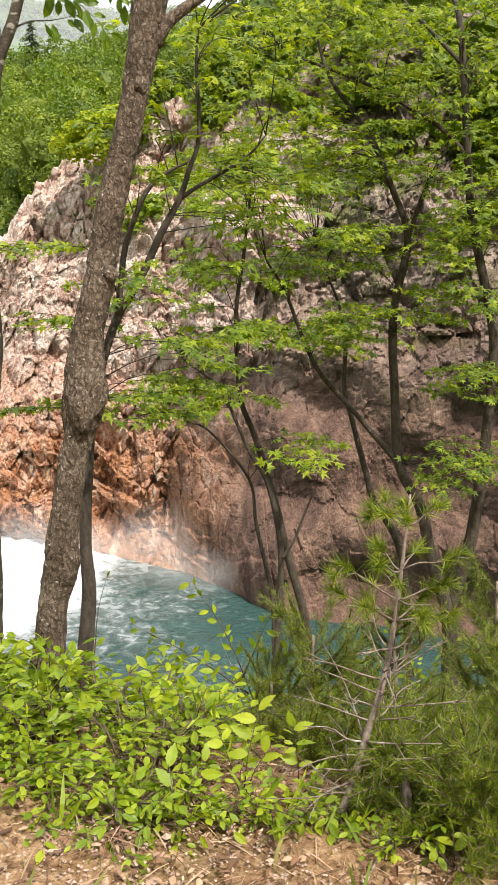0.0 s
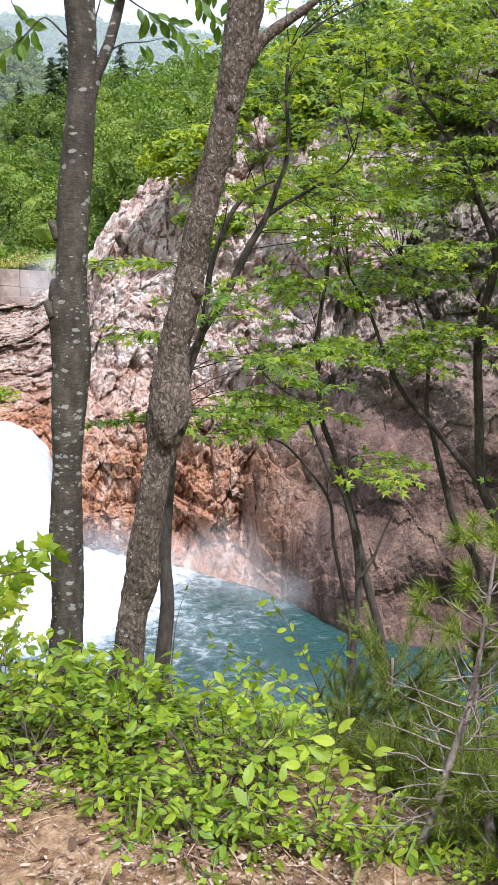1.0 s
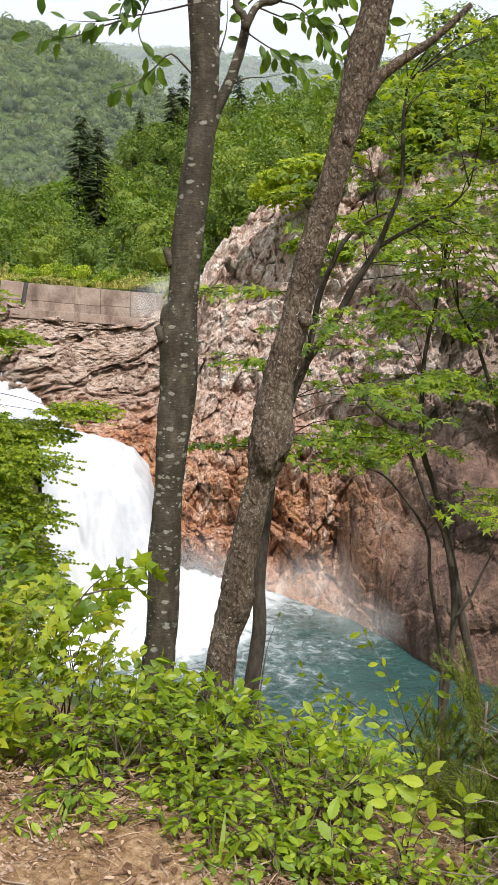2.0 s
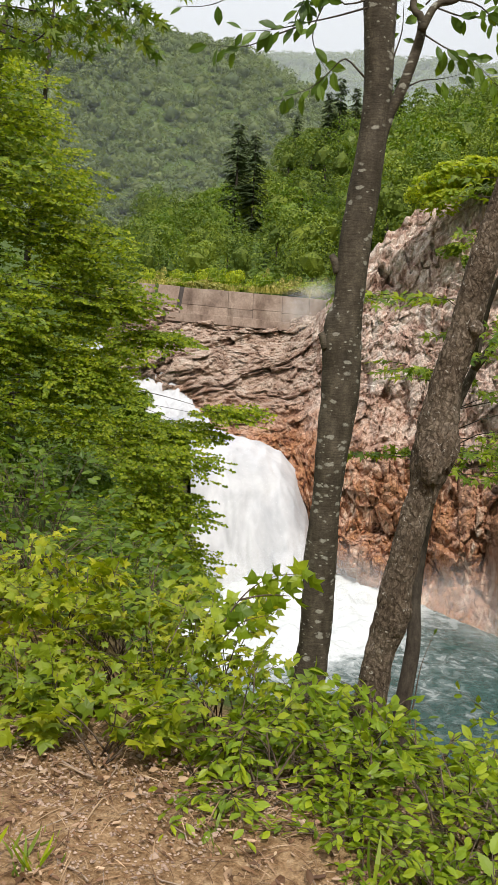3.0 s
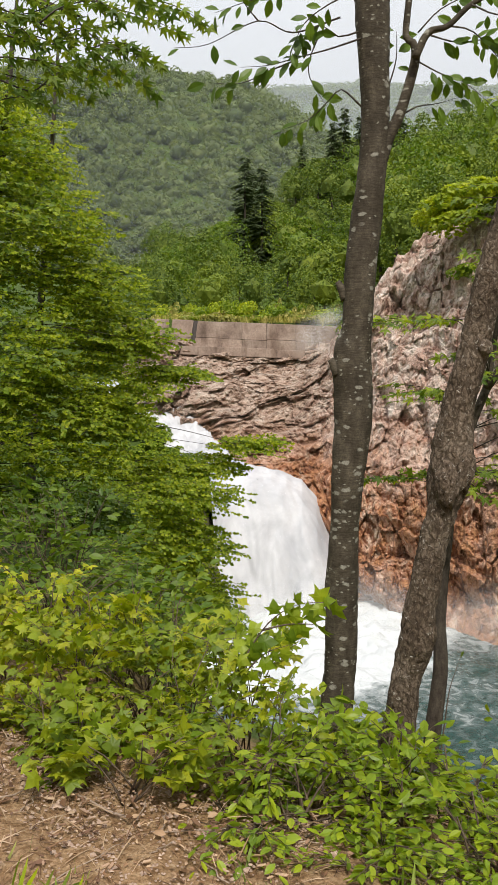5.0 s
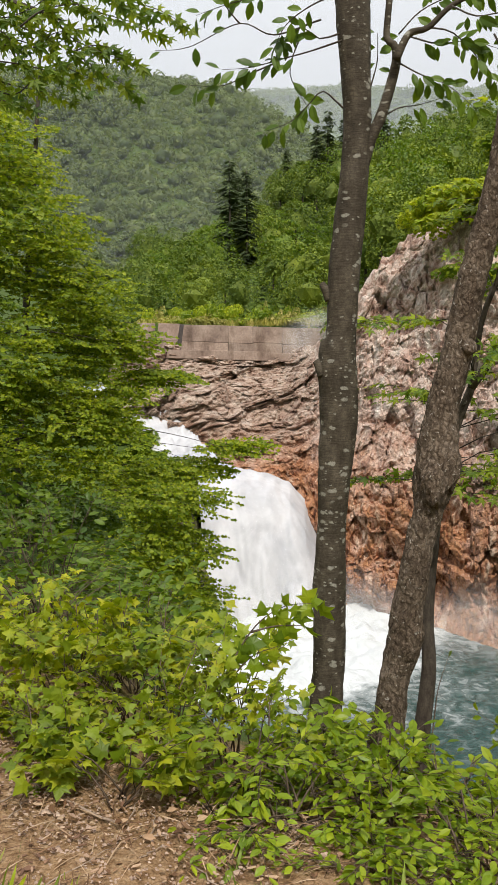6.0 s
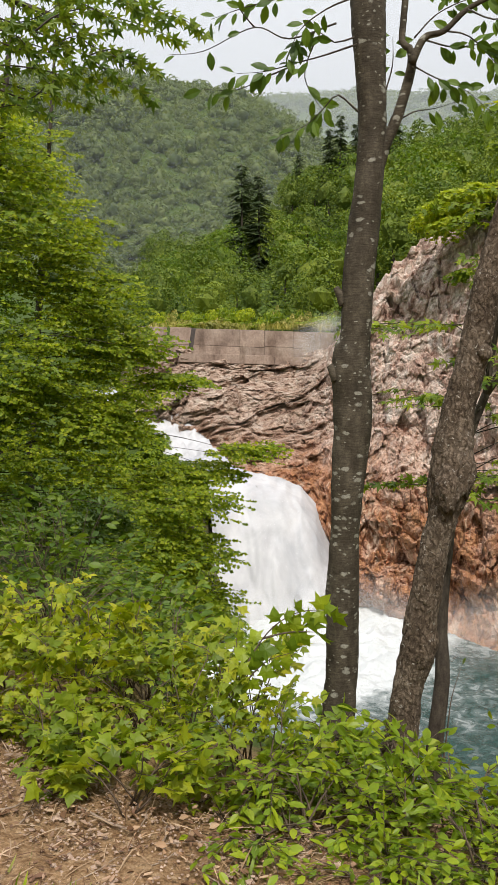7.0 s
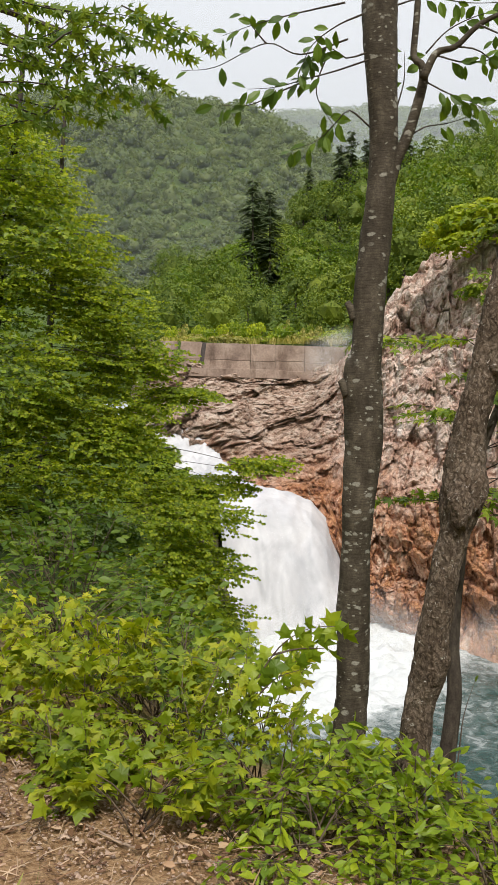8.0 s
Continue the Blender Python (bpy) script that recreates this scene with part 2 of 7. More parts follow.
def rock_material():
    """Cliff: pale pink above, rust where the spring water runs, dark and wet lower down the shaded side."""
    m, n, l, b = material("cliff_rock")
    pos = position(n)
    sep = n.new("ShaderNodeSeparateXYZ")
    l.new(pos, sep.inputs[0])
    big = noise_node(n, l, pos, 0.16, 5.0, 0.6, 0.6)
    mid = noise_node(n, l, pos, 0.9, 8.0, 0.65, 0.5)
    fine = noise_node(n, l, pos, 5.0, 8.0, 0.7)
    streak = noise_node(n, l, stretch(n, l, pos, 1.1, 1.1, 0.2), 1.0, 7.0, 0.62, 0.5)
    pale = ramp_node(n, [(0.28, (0.2, 0.11, 0.085)), (0.37, (0.42, 0.265, 0.21)), (0.48, (0.63, 0.47, 0.395)), (0.66, (0.82, 0.735, 0.67))])
    l.new(mid.outputs["Fac"], pale.inputs["Fac"])
    rust = ramp_node(n, [(0.27, (0.12, 0.06, 0.04)), (0.39, (0.31, 0.125, 0.062)), (0.47, (0.53, 0.275, 0.135)), (0.54, (0.42, 0.19, 0.105)), (0.6, (0.62, 0.4, 0.265)), (0.72, (0.74, 0.61, 0.5))])
    l.new(streak.outputs["Fac"], rust.inputs["Fac"])
    wet = ramp_node(n, [(0.28, (0.07, 0.042, 0.034)), (0.5, (0.17, 0.105, 0.08)), (0.62, (0.27, 0.17, 0.122)), (0.78, (0.38, 0.265, 0.2))])
    l.new(mix_node(n, l, 0.45, streak.outputs["Fac"], mid.outputs["Fac"]), wet.inputs["Fac"])

    def field(expr_lo, expr_hi, source, amount, wobble):
        a = n.new("ShaderNodeMath")
        a.operation = "MULTIPLY_ADD"
        l.new(wobble, a.inputs[0])
        a.inputs[1].default_value = amount
        l.new(source, a.inputs[2])
        f = n.new("ShaderNodeMapRange")
        f.inputs["From Min"].default_value, f.inputs["From Max"].default_value = expr_lo, expr_hi
        l.new(a.outputs[0], f.inputs["Value"])
        return f.outputs["Result"]

    bare = ramp_node(n, [(0.47, (0, 0, 0)), (0.59, (0.65, 0.65, 0.65))])
    l.new(noise_node(n, l, pos, 0.55, 6.0, 0.6, 0.7).outputs["Fac"], bare.inputs["Fac"])
    ochre = mix_node(n, l, bare.outputs["Color"], rust.outputs["Color"], mix_node(n, l, 0.5, rust.outputs["Color"], pale.outputs["Color"]))
    low = field(0.8, -4.0, sep.outputs["Z"], 7.0, big.outputs["Fac"])          # lower band: rust
    right = field(-2.5, 5.0, sep.outputs["X"], 9.0, big.outputs["Fac"])        # east side: damp
    lowdamp = field(7.0, 0.0, sep.outputs["Z"], 9.0, big.outputs["Fac"])
    both = n.new("ShaderNodeMath")
    both.operation = "MULTIPLY"
    l.new(right, both.inputs[0])
    l.new(lowdamp, both.inputs[1])
    ledge = ramp_node(n, [(0.28, (0.13, 0.082, 0.062)), (0.4, (0.38, 0.26, 0.2)), (0.52, (0.53, 0.41, 0.335)), (0.7, (0.66, 0.58, 0.51))])
    l.new(mid.outputs["Fac"], ledge.inputs["Fac"])
    west = field(-16.5, -21.0, sep.outputs["X"], 4.0, big.outputs["Fac"])      # bedded ledges under the wall
    upper = mix_node(n, l, west, pale.outputs["Color"], ledge.outputs["Color"])
    col = mix_node(n, l, low, upper, ochre)
    # east end above the damp wall: dull grey-brown rock, half grown over with moss
    dull = ramp_node(n, [(0.3, (0.085, 0.064, 0.052)), (0.45, (0.22, 0.168, 0.138)), (0.58, (0.35, 0.28, 0.23)), (0.74, (0.55, 0.47, 0.4))])
    l.new(mid.outputs["Fac"], dull.inputs["Fac"])
    moss = ramp_node(n, [(0.5, (0, 0, 0)), (0.6, (1, 1, 1))])
    l.new(noise_node(n, l, pos, 0.42, 7.0, 0.68, 0.4).outputs["Fac"], moss.inputs["Fac"])
    grown = mix_node(n, l, moss.outputs["Color"], dull.outputs["Color"], (0.13, 0.145, 0.045))
    col = mix_node(n, l, field(3.5, 9.0, sep.outputs["X"], 8.0, big.outputs["Fac"]), col, grown)
    col = mix_node(n, l, both.outputs[0], col, wet.outputs["Color"])
    fr = ramp_node(n, [(0.25, (0.6, 0.58, 0.56)), (0.75, (1.25, 1.25, 1.25))])
    l.new(fine.outputs["Fac"], fr.inputs["Fac"])
    seep = ramp_node(n, [(0.34, (0.5, 0.44, 0.4)), (0.47, (1.0, 0.98, 0.96)), (0.7, (1.12, 1.12, 1.12))])
    l.new(streak.outputs["Fac"], seep.inputs["Fac"])
    col = mix_node(n, l, 0.55, col, seep.outputs["Color"], "MULTIPLY")
    l.new(mix_node(n, l, 1.0, col, fr.outputs["Color"], "MULTIPLY"), b.inputs["Base Color"])
    b.inputs["Roughness"].default_value = 0.8
    b.inputs["Specular IOR Level"].default_value = 0.3
    warp = noise_node(n, l, pos, 0.7, 5.0)
    cracks = []
    for scale in (0.55, 1.7):
        vor = n.new("ShaderNodeTexVoronoi")
        vor.feature = "DISTANCE_TO_EDGE"
        vor.inputs["Scale"].default_value = scale
        l.new(stretch(n, l, mix_node(n, l, 0.75, pos, warp.outputs["Color"], "ADD"), 1.0, 1.0, 0.55), vor.inputs["Vector"])
        cr = ramp_node(n, [(0.0, (0.25, 0.25, 0.25)), (0.07, (1, 1, 1))])
        l.new(vor.outputs["Distance"], cr.inputs["Fac"])
        cracks.append(cr.outputs["Color"])
    joints = mix_node(n, l, 0.5, cracks[0], cracks[1], "MULTIPLY")
    sound = mix_node(n, l, both.outputs[0], joints, (0.8, 0.8, 0.8))
    grain = mix_node(n, l, 0.5, mix_node(n, l, 0.15, mid.outputs["Fac"], streak.outputs["Fac"]), fine.outputs["Fac"])
    bump(n, l, b, mix_node(n, l, 0.28, grain, sound), 0.9, 0.7)
    return m


def earth_material():
    """Hillside soil: bare reddish grit near the path, dark leaf mould on the slopes."""
    m, n, l, b = material("forest_soil")
    pos = position(n)
    big = noise_node(n, l, pos, 0.8, 5.0, 0.6)
    mid = noise_node(n, l, pos, 24.0, 9.0, 0.72)
    fine = noise_node(n, l, pos, 110.0, 6.0, 0.7)
    soil = ramp_node(n, [(0.27, (0.07, 0.038, 0.018)), (0.44, (0.23, 0.135, 0.066)), (0.58, (0.37, 0.245, 0.135)), (0.72, (0.54, 0.4, 0.26))])
    l.new(mid.outputs["Fac"], soil.inputs["Fac"])
    moss = ramp_node(n, [(0.55, (0, 0, 0)), (0.68, (1, 1, 1))])
    l.new(big.outputs["Fac"], moss.inputs["Fac"])
    col = mix_node(n, l, moss.outputs["Color"], soil.outputs["Color"], (0.12, 0.11, 0.03))
    # beyond the walked strip the ground is overgrown
    sep = n.new("ShaderNodeVectorMath")
    sep.operation = "LENGTH"
    l.new(pos, sep.inputs[0])
    far = n.new("ShaderNodeMapRange")
    far.inputs["From Min"].default_value, far.inputs["From Max"].default_value = 4.0, 9.0
    l.new(sep.outputs["Value"], far.inputs["Value"])
    green = ramp_node(n, [(0.3, (0.03, 0.05, 0.012)), (0.7, (0.08, 0.12, 0.025))])
    l.new(mid.outputs["Fac"], green.inputs["Fac"])
    col = mix_node(n, l, far.outputs["Result"], col, green.outputs["Color"])
    fr = ramp_node(n, [(0.3, (0.65, 0.65, 0.65)), (0.7, (1.25, 1.25, 1.25))])
    l.new(fine.outputs["Fac"], fr.inputs["Fac"])
    l.new(mix_node(n, l, 1.0, col, fr.outputs["Color"], "MULTIPLY"), b.inputs["Base Color"])
    b.inputs["Roughness"].default_value = 0.95
    b.inputs["Specular IOR Level"].default_value = 0.15
    bump(n, l, b, mix_node(n, l, 0.5, mid.outputs["Fac"], fine.outputs["Fac"]), 1.0, 0.02)
    return m


def concrete_material():
    """Board-cast concrete gone pinkish grey, with damp stains and a few run marks."""
    m, n, l, b = material("stained_concrete")
    pos = position(n)
    stain = noise_node(n, l, stretch(n, l, pos, 1, 1, 0.7), 0.7, 7.0, 0.62, 0.4)
    run = noise_node(n, l, stretch(n, l, pos, 1.0, 1.0, 0.22), 1.1, 5.0, 0.6)
    fine = noise_node(n, l, pos, 7.0, 8.0, 0.7)
    r = ramp_node(n, [(0.3, (0.13, 0.09, 0.07)), (0.48, (0.235, 0.172, 0.138)), (0.7, (0.34, 0.27, 0.222))])
    l.new(stain.outputs["Fac"], r.inputs["Fac"])
    rr = ramp_node(n, [(0.33, (0.55, 0.5, 0.46)), (0.46, (1, 1, 1))])
    l.new(run.outputs["Fac"], rr.inputs["Fac"])
    fr = ramp_node(n, [(0.3, (0.72, 0.72, 0.72)), (0.7, (1.2, 1.2, 1.2))])
    l.new(fine.outputs["Fac"], fr.inputs["Fac"])
    rnd = n.new("ShaderNodeObjectInfo").outputs["Random"]
    tone = ramp_node(n, [(0.0, (0.84, 0.83, 0.82)), (1.0, (1.12, 1.1, 1.08))])
    l.new(rnd, tone.inputs["Fac"])
    col = mix_node(n, l, 0.8, r.outputs["Color"], rr.outputs["Color"], "MULTIPLY")
    col = mix_node(n, l, 1.0, col, tone.outputs["Color"], "MULTIPLY")
    l.new(mix_node(n, l, 1.0, col, fr.outputs["Color"], "MULTIPLY"), b.inputs["Base Color"])
    b.inputs["Roughness"].default_value = 0.9
    bump(n, l, b, fine.outputs["Fac"], 0.5, 0.03)
    return m


def pool_material():
    """Milky turquoise spring water; churned white where the mesh carries foam."""
    m, n, l, b = material("pool_water")
    pos = position(n)
    att = n.new("ShaderNodeAttribute")
    att.attribute_name = "foam"
    lace = noise_node(n, l, pos, 1.5, 9.0, 0.68, 0.6)
    a = n.new("ShaderNodeMath")
    a.operation = "ADD"
    l.new(att.outputs["Fac"], a.inputs[0])
    l.new(lace.outputs["Fac"], a.inputs[1])
    f = ramp_node(n, [(0.0, (0, 0, 0)), (0.58, (0, 0, 0)), (0.74, (0.2, 0.2, 0.2)), (0.87, (0.55, 0.55, 0.55)), (1.0, (1, 1, 1))])
    l.new(a.outputs[0], f.inputs["Fac"])
    deep = noise_node(n, l, pos, 0.12, 4.0)
    d = ramp_node(n, [(0.3, (0.022, 0.055, 0.05)), (0.7, (0.038, 0.083, 0.075))])
    l.new(deep.outputs["Fac"], d.inputs["Fac"])
    l.new(mix_node(n, l, f.outputs["Color"], d.outputs["Color"], (0.56, 0.59, 0.6)), b.inputs["Base Color"])
    rr = n.new("ShaderNodeMapRange")
    rr.inputs["To Min"].default_value, rr.inputs["To Max"].default_value = 0.12, 0.8
    l.new(f.outputs["Color"], rr.inputs["Value"])
    l.new(rr.outputs["Result"], b.inputs["Roughness"])
    b.inputs["IOR"].default_value = 1.33
    ripple = noise_node(n, l, pos, 2.6, 6.0, 0.6, 0.8)
    bump(n, l, b, ripple.outputs["Fac"], 0.6, 0.25)
    return m


def falls_material():
    m, n, l, b = material("white_water")
    pos = position(n)
    streak = noise_node(n, l, stretch(n, l, pos, 1.0, 1.0, 0.6), 0.42, 9.0, 0.62, 0.5)
    r = ramp_node(n, [(0.3, (0.35, 0.36, 0.385)), (0.48, (0.45, 0.455, 0.475)), (0.65, (0.55, 0.555, 0.57))])
    l.new(streak.outputs["Fac"], r.inputs["Fac"])
    l.new(r.outputs["Color"], b.inputs["Base Color"])
    b.inputs["Roughness"].default_value = 0.7
    b.inputs["Subsurface Weight"].default_value = 0.0
    bump(n, l, b, streak.outputs["Fac"], 0.2, 0.2)
    return m


def mist_material(strength):
    """Spray hanging in the air: each puff is dense in its middle and fades to nothing at its rim."""
    m, n, l, b = material("mist")
    n.remove(b)
    sep = n.new("ShaderNodeSeparateXYZ")
    l.new(n.new("ShaderNodeTexCoord").outputs["Object"], sep.inputs[0])

    def calc(op, a, c):
        k = n.new("ShaderNodeMath")
        k.operation = op
        for socket, value in zip(k.inputs, (a, c)):
            if isinstance(value, (int, float)):
                socket.default_value = value
            else:
                l.new(value, socket)
        return k.outputs[0]

    rim = calc("ADD", calc("MULTIPLY", sep.outputs["X"], sep.outputs["X"]), calc("MULTIPLY", sep.outputs["Z"], sep.outputs["Z"]))
    body = calc("POWER", calc("MAXIMUM", calc("SUBTRACT", 1.0, rim), 0.0), 2.0)
    wisp = noise_node(n, l, position(n), 0.5, 5.0, 0.6, 0.5)
    wr = ramp_node(n, [(0.3, (0.3, 0.3, 0.3)), (0.7, (1, 1, 1))])
    l.new(wisp.outputs["Fac"], wr.inputs["Fac"])
    alpha = calc("MULTIPLY", calc("MULTIPLY", body, wr.outputs["Color"]), strength)
    clear, white, mx = n.new("ShaderNodeBsdfTransparent"), n.new("ShaderNodeBsdfDiffuse"), n.new("ShaderNodeMixShader")
    white.inputs["Color"].default_value = (0.88, 0.89, 0.9, 1)
    l.new(alpha, mx.inputs["Fac"])
    l.new(clear.outputs[0], mx.inputs[1])
    l.new(white.outputs[0], mx.inputs[2])
    l.new(mx.outputs[0], n["Material Output"].inputs["Surface"])
    return m




def haze_material(amount):
    """Air that holds a little scattered daylight."""
    m, n, l, b = material("haze")
    n.remove(b)
    clear, white, mx = n.new("ShaderNodeBsdfTransparent"), n.new("ShaderNodeBsdfDiffuse"), n.new("ShaderNodeMixShader")
    white.inputs["Color"].default_value = (0.8, 0.87, 0.95, 1)
    mx.inputs["Fac"].default_value = amount
    l.new(clear.outputs[0], mx.inputs[1])
    l.new(white.outputs[0], mx.inputs[2])
    l.new(mx.outputs[0], n["Material Output"].inputs["Surface"])
    return m


M_HAZE, M_HAZE_FAR = haze_material(0.055), haze_material(0.26)
M_MIST = mist_material(0.26)
M_ROCK, M_EARTH, M_CONCRETE, M_POOL, M_FALLS = rock_material(), earth_material(), concrete_material(), pool_material(), falls_material()


def plain_material(name, a, b2, scale, rough, depth=0.01):
    m, n, l, b = material(name)
    t = noise_node(n, l, position(n), scale, 8.0, 0.65)
    r = ramp_node(n, [(0.3, a), (0.7, b2)])
    l.new(t.outputs["Fac"], r.inputs["Fac"])
    l.new(r.outputs["Color"], b.inputs["Base Color"])
    b.inputs["Roughness"].default_value = rough
    bump(n, l, b, t.outputs["Fac"], 0.6, depth)
    return m


M_JOINT = plain_material("wet_joint", (0.03, 0.025, 0.022), (0.07, 0.055, 0.05), 5.0, 0.8)
M_STONE = plain_material("grit_stone", (0.2, 0.125, 0.085), (0.5, 0.38, 0.29), 40.0, 0.85, 0.004)
M_MOSSROCK = plain_material("mossy_rock", (0.045, 0.065, 0.016), (0.17, 0.14, 0.07), 1.6, 0.9, 0.5)
M_STICK = plain_material("dead_wood", (0.12, 0.08, 0.055), (0.4, 0.31, 0.23), 40.0, 0.85, 0.003)
M_DROP = plain_material("spray_drop", (0.62, 0.63, 0.65), (0.7, 0.71, 0.72), 3.0, 0.6)

# ---------------------------------------------------------------- mesh tools
rng = np.random.default_rng(7)


def np_mesh(name, verts, faces, mat, smooth=False):
    """A mesh from an array of points and one or more arrays of faces."""
    me = bpy.data.meshes.new(name)
    verts = np.asarray(verts, dtype=np.float32).reshape(-1, 3)
    groups = [np.asarray(g, dtype=np.int32) for g in (faces if isinstance(faces, list) else [faces])]
    me.vertices.add(len(verts))
    me.vertices.foreach_set("co", verts.ravel())
    counts = np.concatenate([np.full(len(g), g.shape[1], dtype=np.int32) for g in groups])
    loops = np.concatenate([g.ravel() for g in groups])
    me.loops.add(len(loops))
    me.loops.foreach_set("vertex_index", loops)
    me.polygons.add(len(counts))
    starts = np.concatenate([[0], np.cumsum(counts)[:-1]]).astype(np.int32)
    me.polygons.foreach_set("loop_start", starts)
    me.polygons.foreach_set("use_smooth", np.full(len(counts), smooth))
    me.update(calc_edges=True)
    me.materials.append(mat)
    return me


def part(name, me, parent=None, label="", kind=""):
    ob = new(name, me)
    if parent is not None:
        ob.parent = parent
        ob.matrix_parent_inverse = parent.matrix_basis.inverted()
    return tagged(ob, label, kind=kind)


def thing(name, at, label, category, group="", kind=""):
    ob = new(name)
    ob.location = at
    ob.empty_display_size = 0.1
    return tagged(ob, label, category, group, kind)


def merge(chunks):
    """Several (points, faces) into one pair."""
    vs, fs, base = [], [], 0
    for v, f in chunks:
        vs.append(v)
        fs.append(f + base)
        base += len(v)
    return np.concatenate(vs), np.concatenate(fs)


def unit(v):
    v = np.asarray(v, dtype=float)
    return v / np.maximum(np.linalg.norm(v, axis=-1, keepdims=True), 1e-9)


def smooth_path(pts, step):
    """Catmull-Rom through rows of x, y, z, radius."""
    p = np.asarray(pts, dtype=float)
    p = np.vstack([2 * p[0] - p[1], p, 2 * p[-1] - p[-2]])
    out = []
    for i in range(1, len(p) - 2):
        a, b, c, d = p[i - 1:i + 3]
        k = max(2, int(np.linalg.norm(c[:3] - b[:3]) / step))
        for t in np.linspace(0, 1, k, endpoint=False):
            out.append(0.5 * (2 * b + (c - a) * t + (2 * a - 5 * b + 4 * c - d) * t * t + (3 * b - a - 3 * c + d) * t ** 3))
    out.append(p[-2])
    out = np.array(out)
    out[:, 3] = np.maximum(out[:, 3], 0.0012)
    return out


def tube(path, sides=8, lump=0.0, lump_scale=6.0):
    """A tapered round stem round a path, closed at both ends, as quads."""
    path = np.asarray(path, dtype=float)
    tang = unit(np.gradient(path[:, :3], axis=0))
    ref = np.array([1.0, 0.0, 0.0]) if abs(tang[0][0]) < 0.8 else np.array([0.0, 1.0, 0.0])
    u = unit(np.cross(tang, ref))
    w = np.cross(tang, u)
    ang = np.linspace(0, 2 * np.pi, sides, endpoint=False)
    ring = u[:, None] * np.cos(ang)[None, :, None] + w[:, None] * np.sin(ang)[None, :, None]
    rad = np.repeat(path[:, 3:4], sides, axis=1)
    if lump:
        for i in range(len(path)):
            for j in range(sides):
                q = Vector(path[i, :3] + ring[i, j] * path[i, 3])
                rad[i, j] *= 1 + lump * noise.noise(q * lump_scale) + lump * 0.6 * noise.noise(q * lump_scale * 3.1)
    v = path[:, None, :3] + ring * rad[:, :, None]
    n = len(path)
    i, j = np.meshgrid(np.arange(n - 1), np.arange(sides), indexing="ij")
    k = (j + 1) % sides
    f = np.stack([i * sides + j, i * sides + k, (i + 1) * sides + k, (i + 1) * sides + j], axis=-1).reshape(-1, 4)
    v = np.concatenate([v.reshape(-1, 3), path[:1, :3], path[-1:, :3]])
    a, j = n * sides, np.arange(sides)
    k = (j + 1) % sides
    cap0 = np.stack([np.full(sides, a), k, j, j], axis=-1)
    cap1 = np.stack([np.full(sides, a + 1), (n - 1) * sides + j, (n - 1) * sides + k, (n - 1) * sides + k], axis=-1)
    caps = np.concatenate([cap0, cap1])[:, :3]
    return v, f, caps


def stem_mesh(name, pts, mat, sides=10, step=0.05, lump=0.0, lump_scale=6.0):
    v, f, caps = tube(smooth_path(pts, step), sides, lump, lump_scale)
    return np_mesh(name, v, [f, caps], mat, True)


def twig_mesh(name, lines, mat, sides=4):
    """Many thin twigs in one mesh; each is an array of x, y, z, radius."""
    vs, fs, cs, base = [], [], [], 0
    for ln in lines:
        v, f, c = tube(ln, sides)
        vs.append(v)
        fs.append(f + base)
        cs.append(c + base)
        base += len(v)
    return np_mesh(name, np.concatenate(vs), [np.concatenate(fs), np.concatenate(cs)], mat, True)


# leaf outlines: x along the leaf, y across, z up
OVATE = (np.array([(0, 0, 0), (0.28, 0.2, 0.035), (0.6, 0.24, 0.03), (0.85, 0.12, -0.02), (1, 0, -0.09), (0.85, -0.12, -0.02), (0.6, -0.24, 0.03), (0.28, -0.2, 0.035), (0.3, 0, -0.01), (0.65, 0, -0.015)], dtype=float),
         np.array([(0, 8, 1), (8, 9, 2), (8, 2, 1), (9, 3, 2), (9, 4, 3), (0, 7, 8), (8, 6, 9), (8, 7, 6), (9, 6, 5), (9, 5, 4)]))
SLIMLEAF = (np.array([(0, 0, 0), (0.35, 0.17, 0.03), (0.7, 0.15, 0.01), (1, 0, -0.06), (0.7, -0.15, 0.01), (0.35, -0.17, 0.03)], dtype=float),
            np.array([(0, 3, 1), (1, 3, 2), (0, 5, 3), (5, 4, 3)]))
BLADE = (np.array([(0, 0.03, 0), (0, -0.03, 0), (0.4, 0.05, 0.05), (0.4, -0.05, 0.05), (0.8, 0.03, 0.0), (0.8, -0.03, 0.0), (1, 0, -0.08)], dtype=float),
         np.array([(0, 1, 3), (0, 3, 2), (2, 3, 5), (2, 5, 4), (4, 5, 6)]))


def maple_outline():
    tips = [(0.0, 0.0), (0.0, 0.22), (-0.1, 0.43), (0.17, 0.29), (0.3, 0.41), (0.48, 0.66), (0.5, 0.3), (0.68, 0.22), (1.0, 0.0)]
    out = tips + [(x, -y) for x, y in reversed(tips[1:-1])]
    v = [(0.33, 0.0, 0.03)] + [(x, y, -0.35 * (y * y + (x - 0.33) ** 2)) for x, y in out]
    n = len(out)
    f = [(0, 1 + (i + 1) % n, 1 + i) for i in range(n)]
    return np.array(v, dtype=float), np.array(f)


MAPLE = maple_outline()


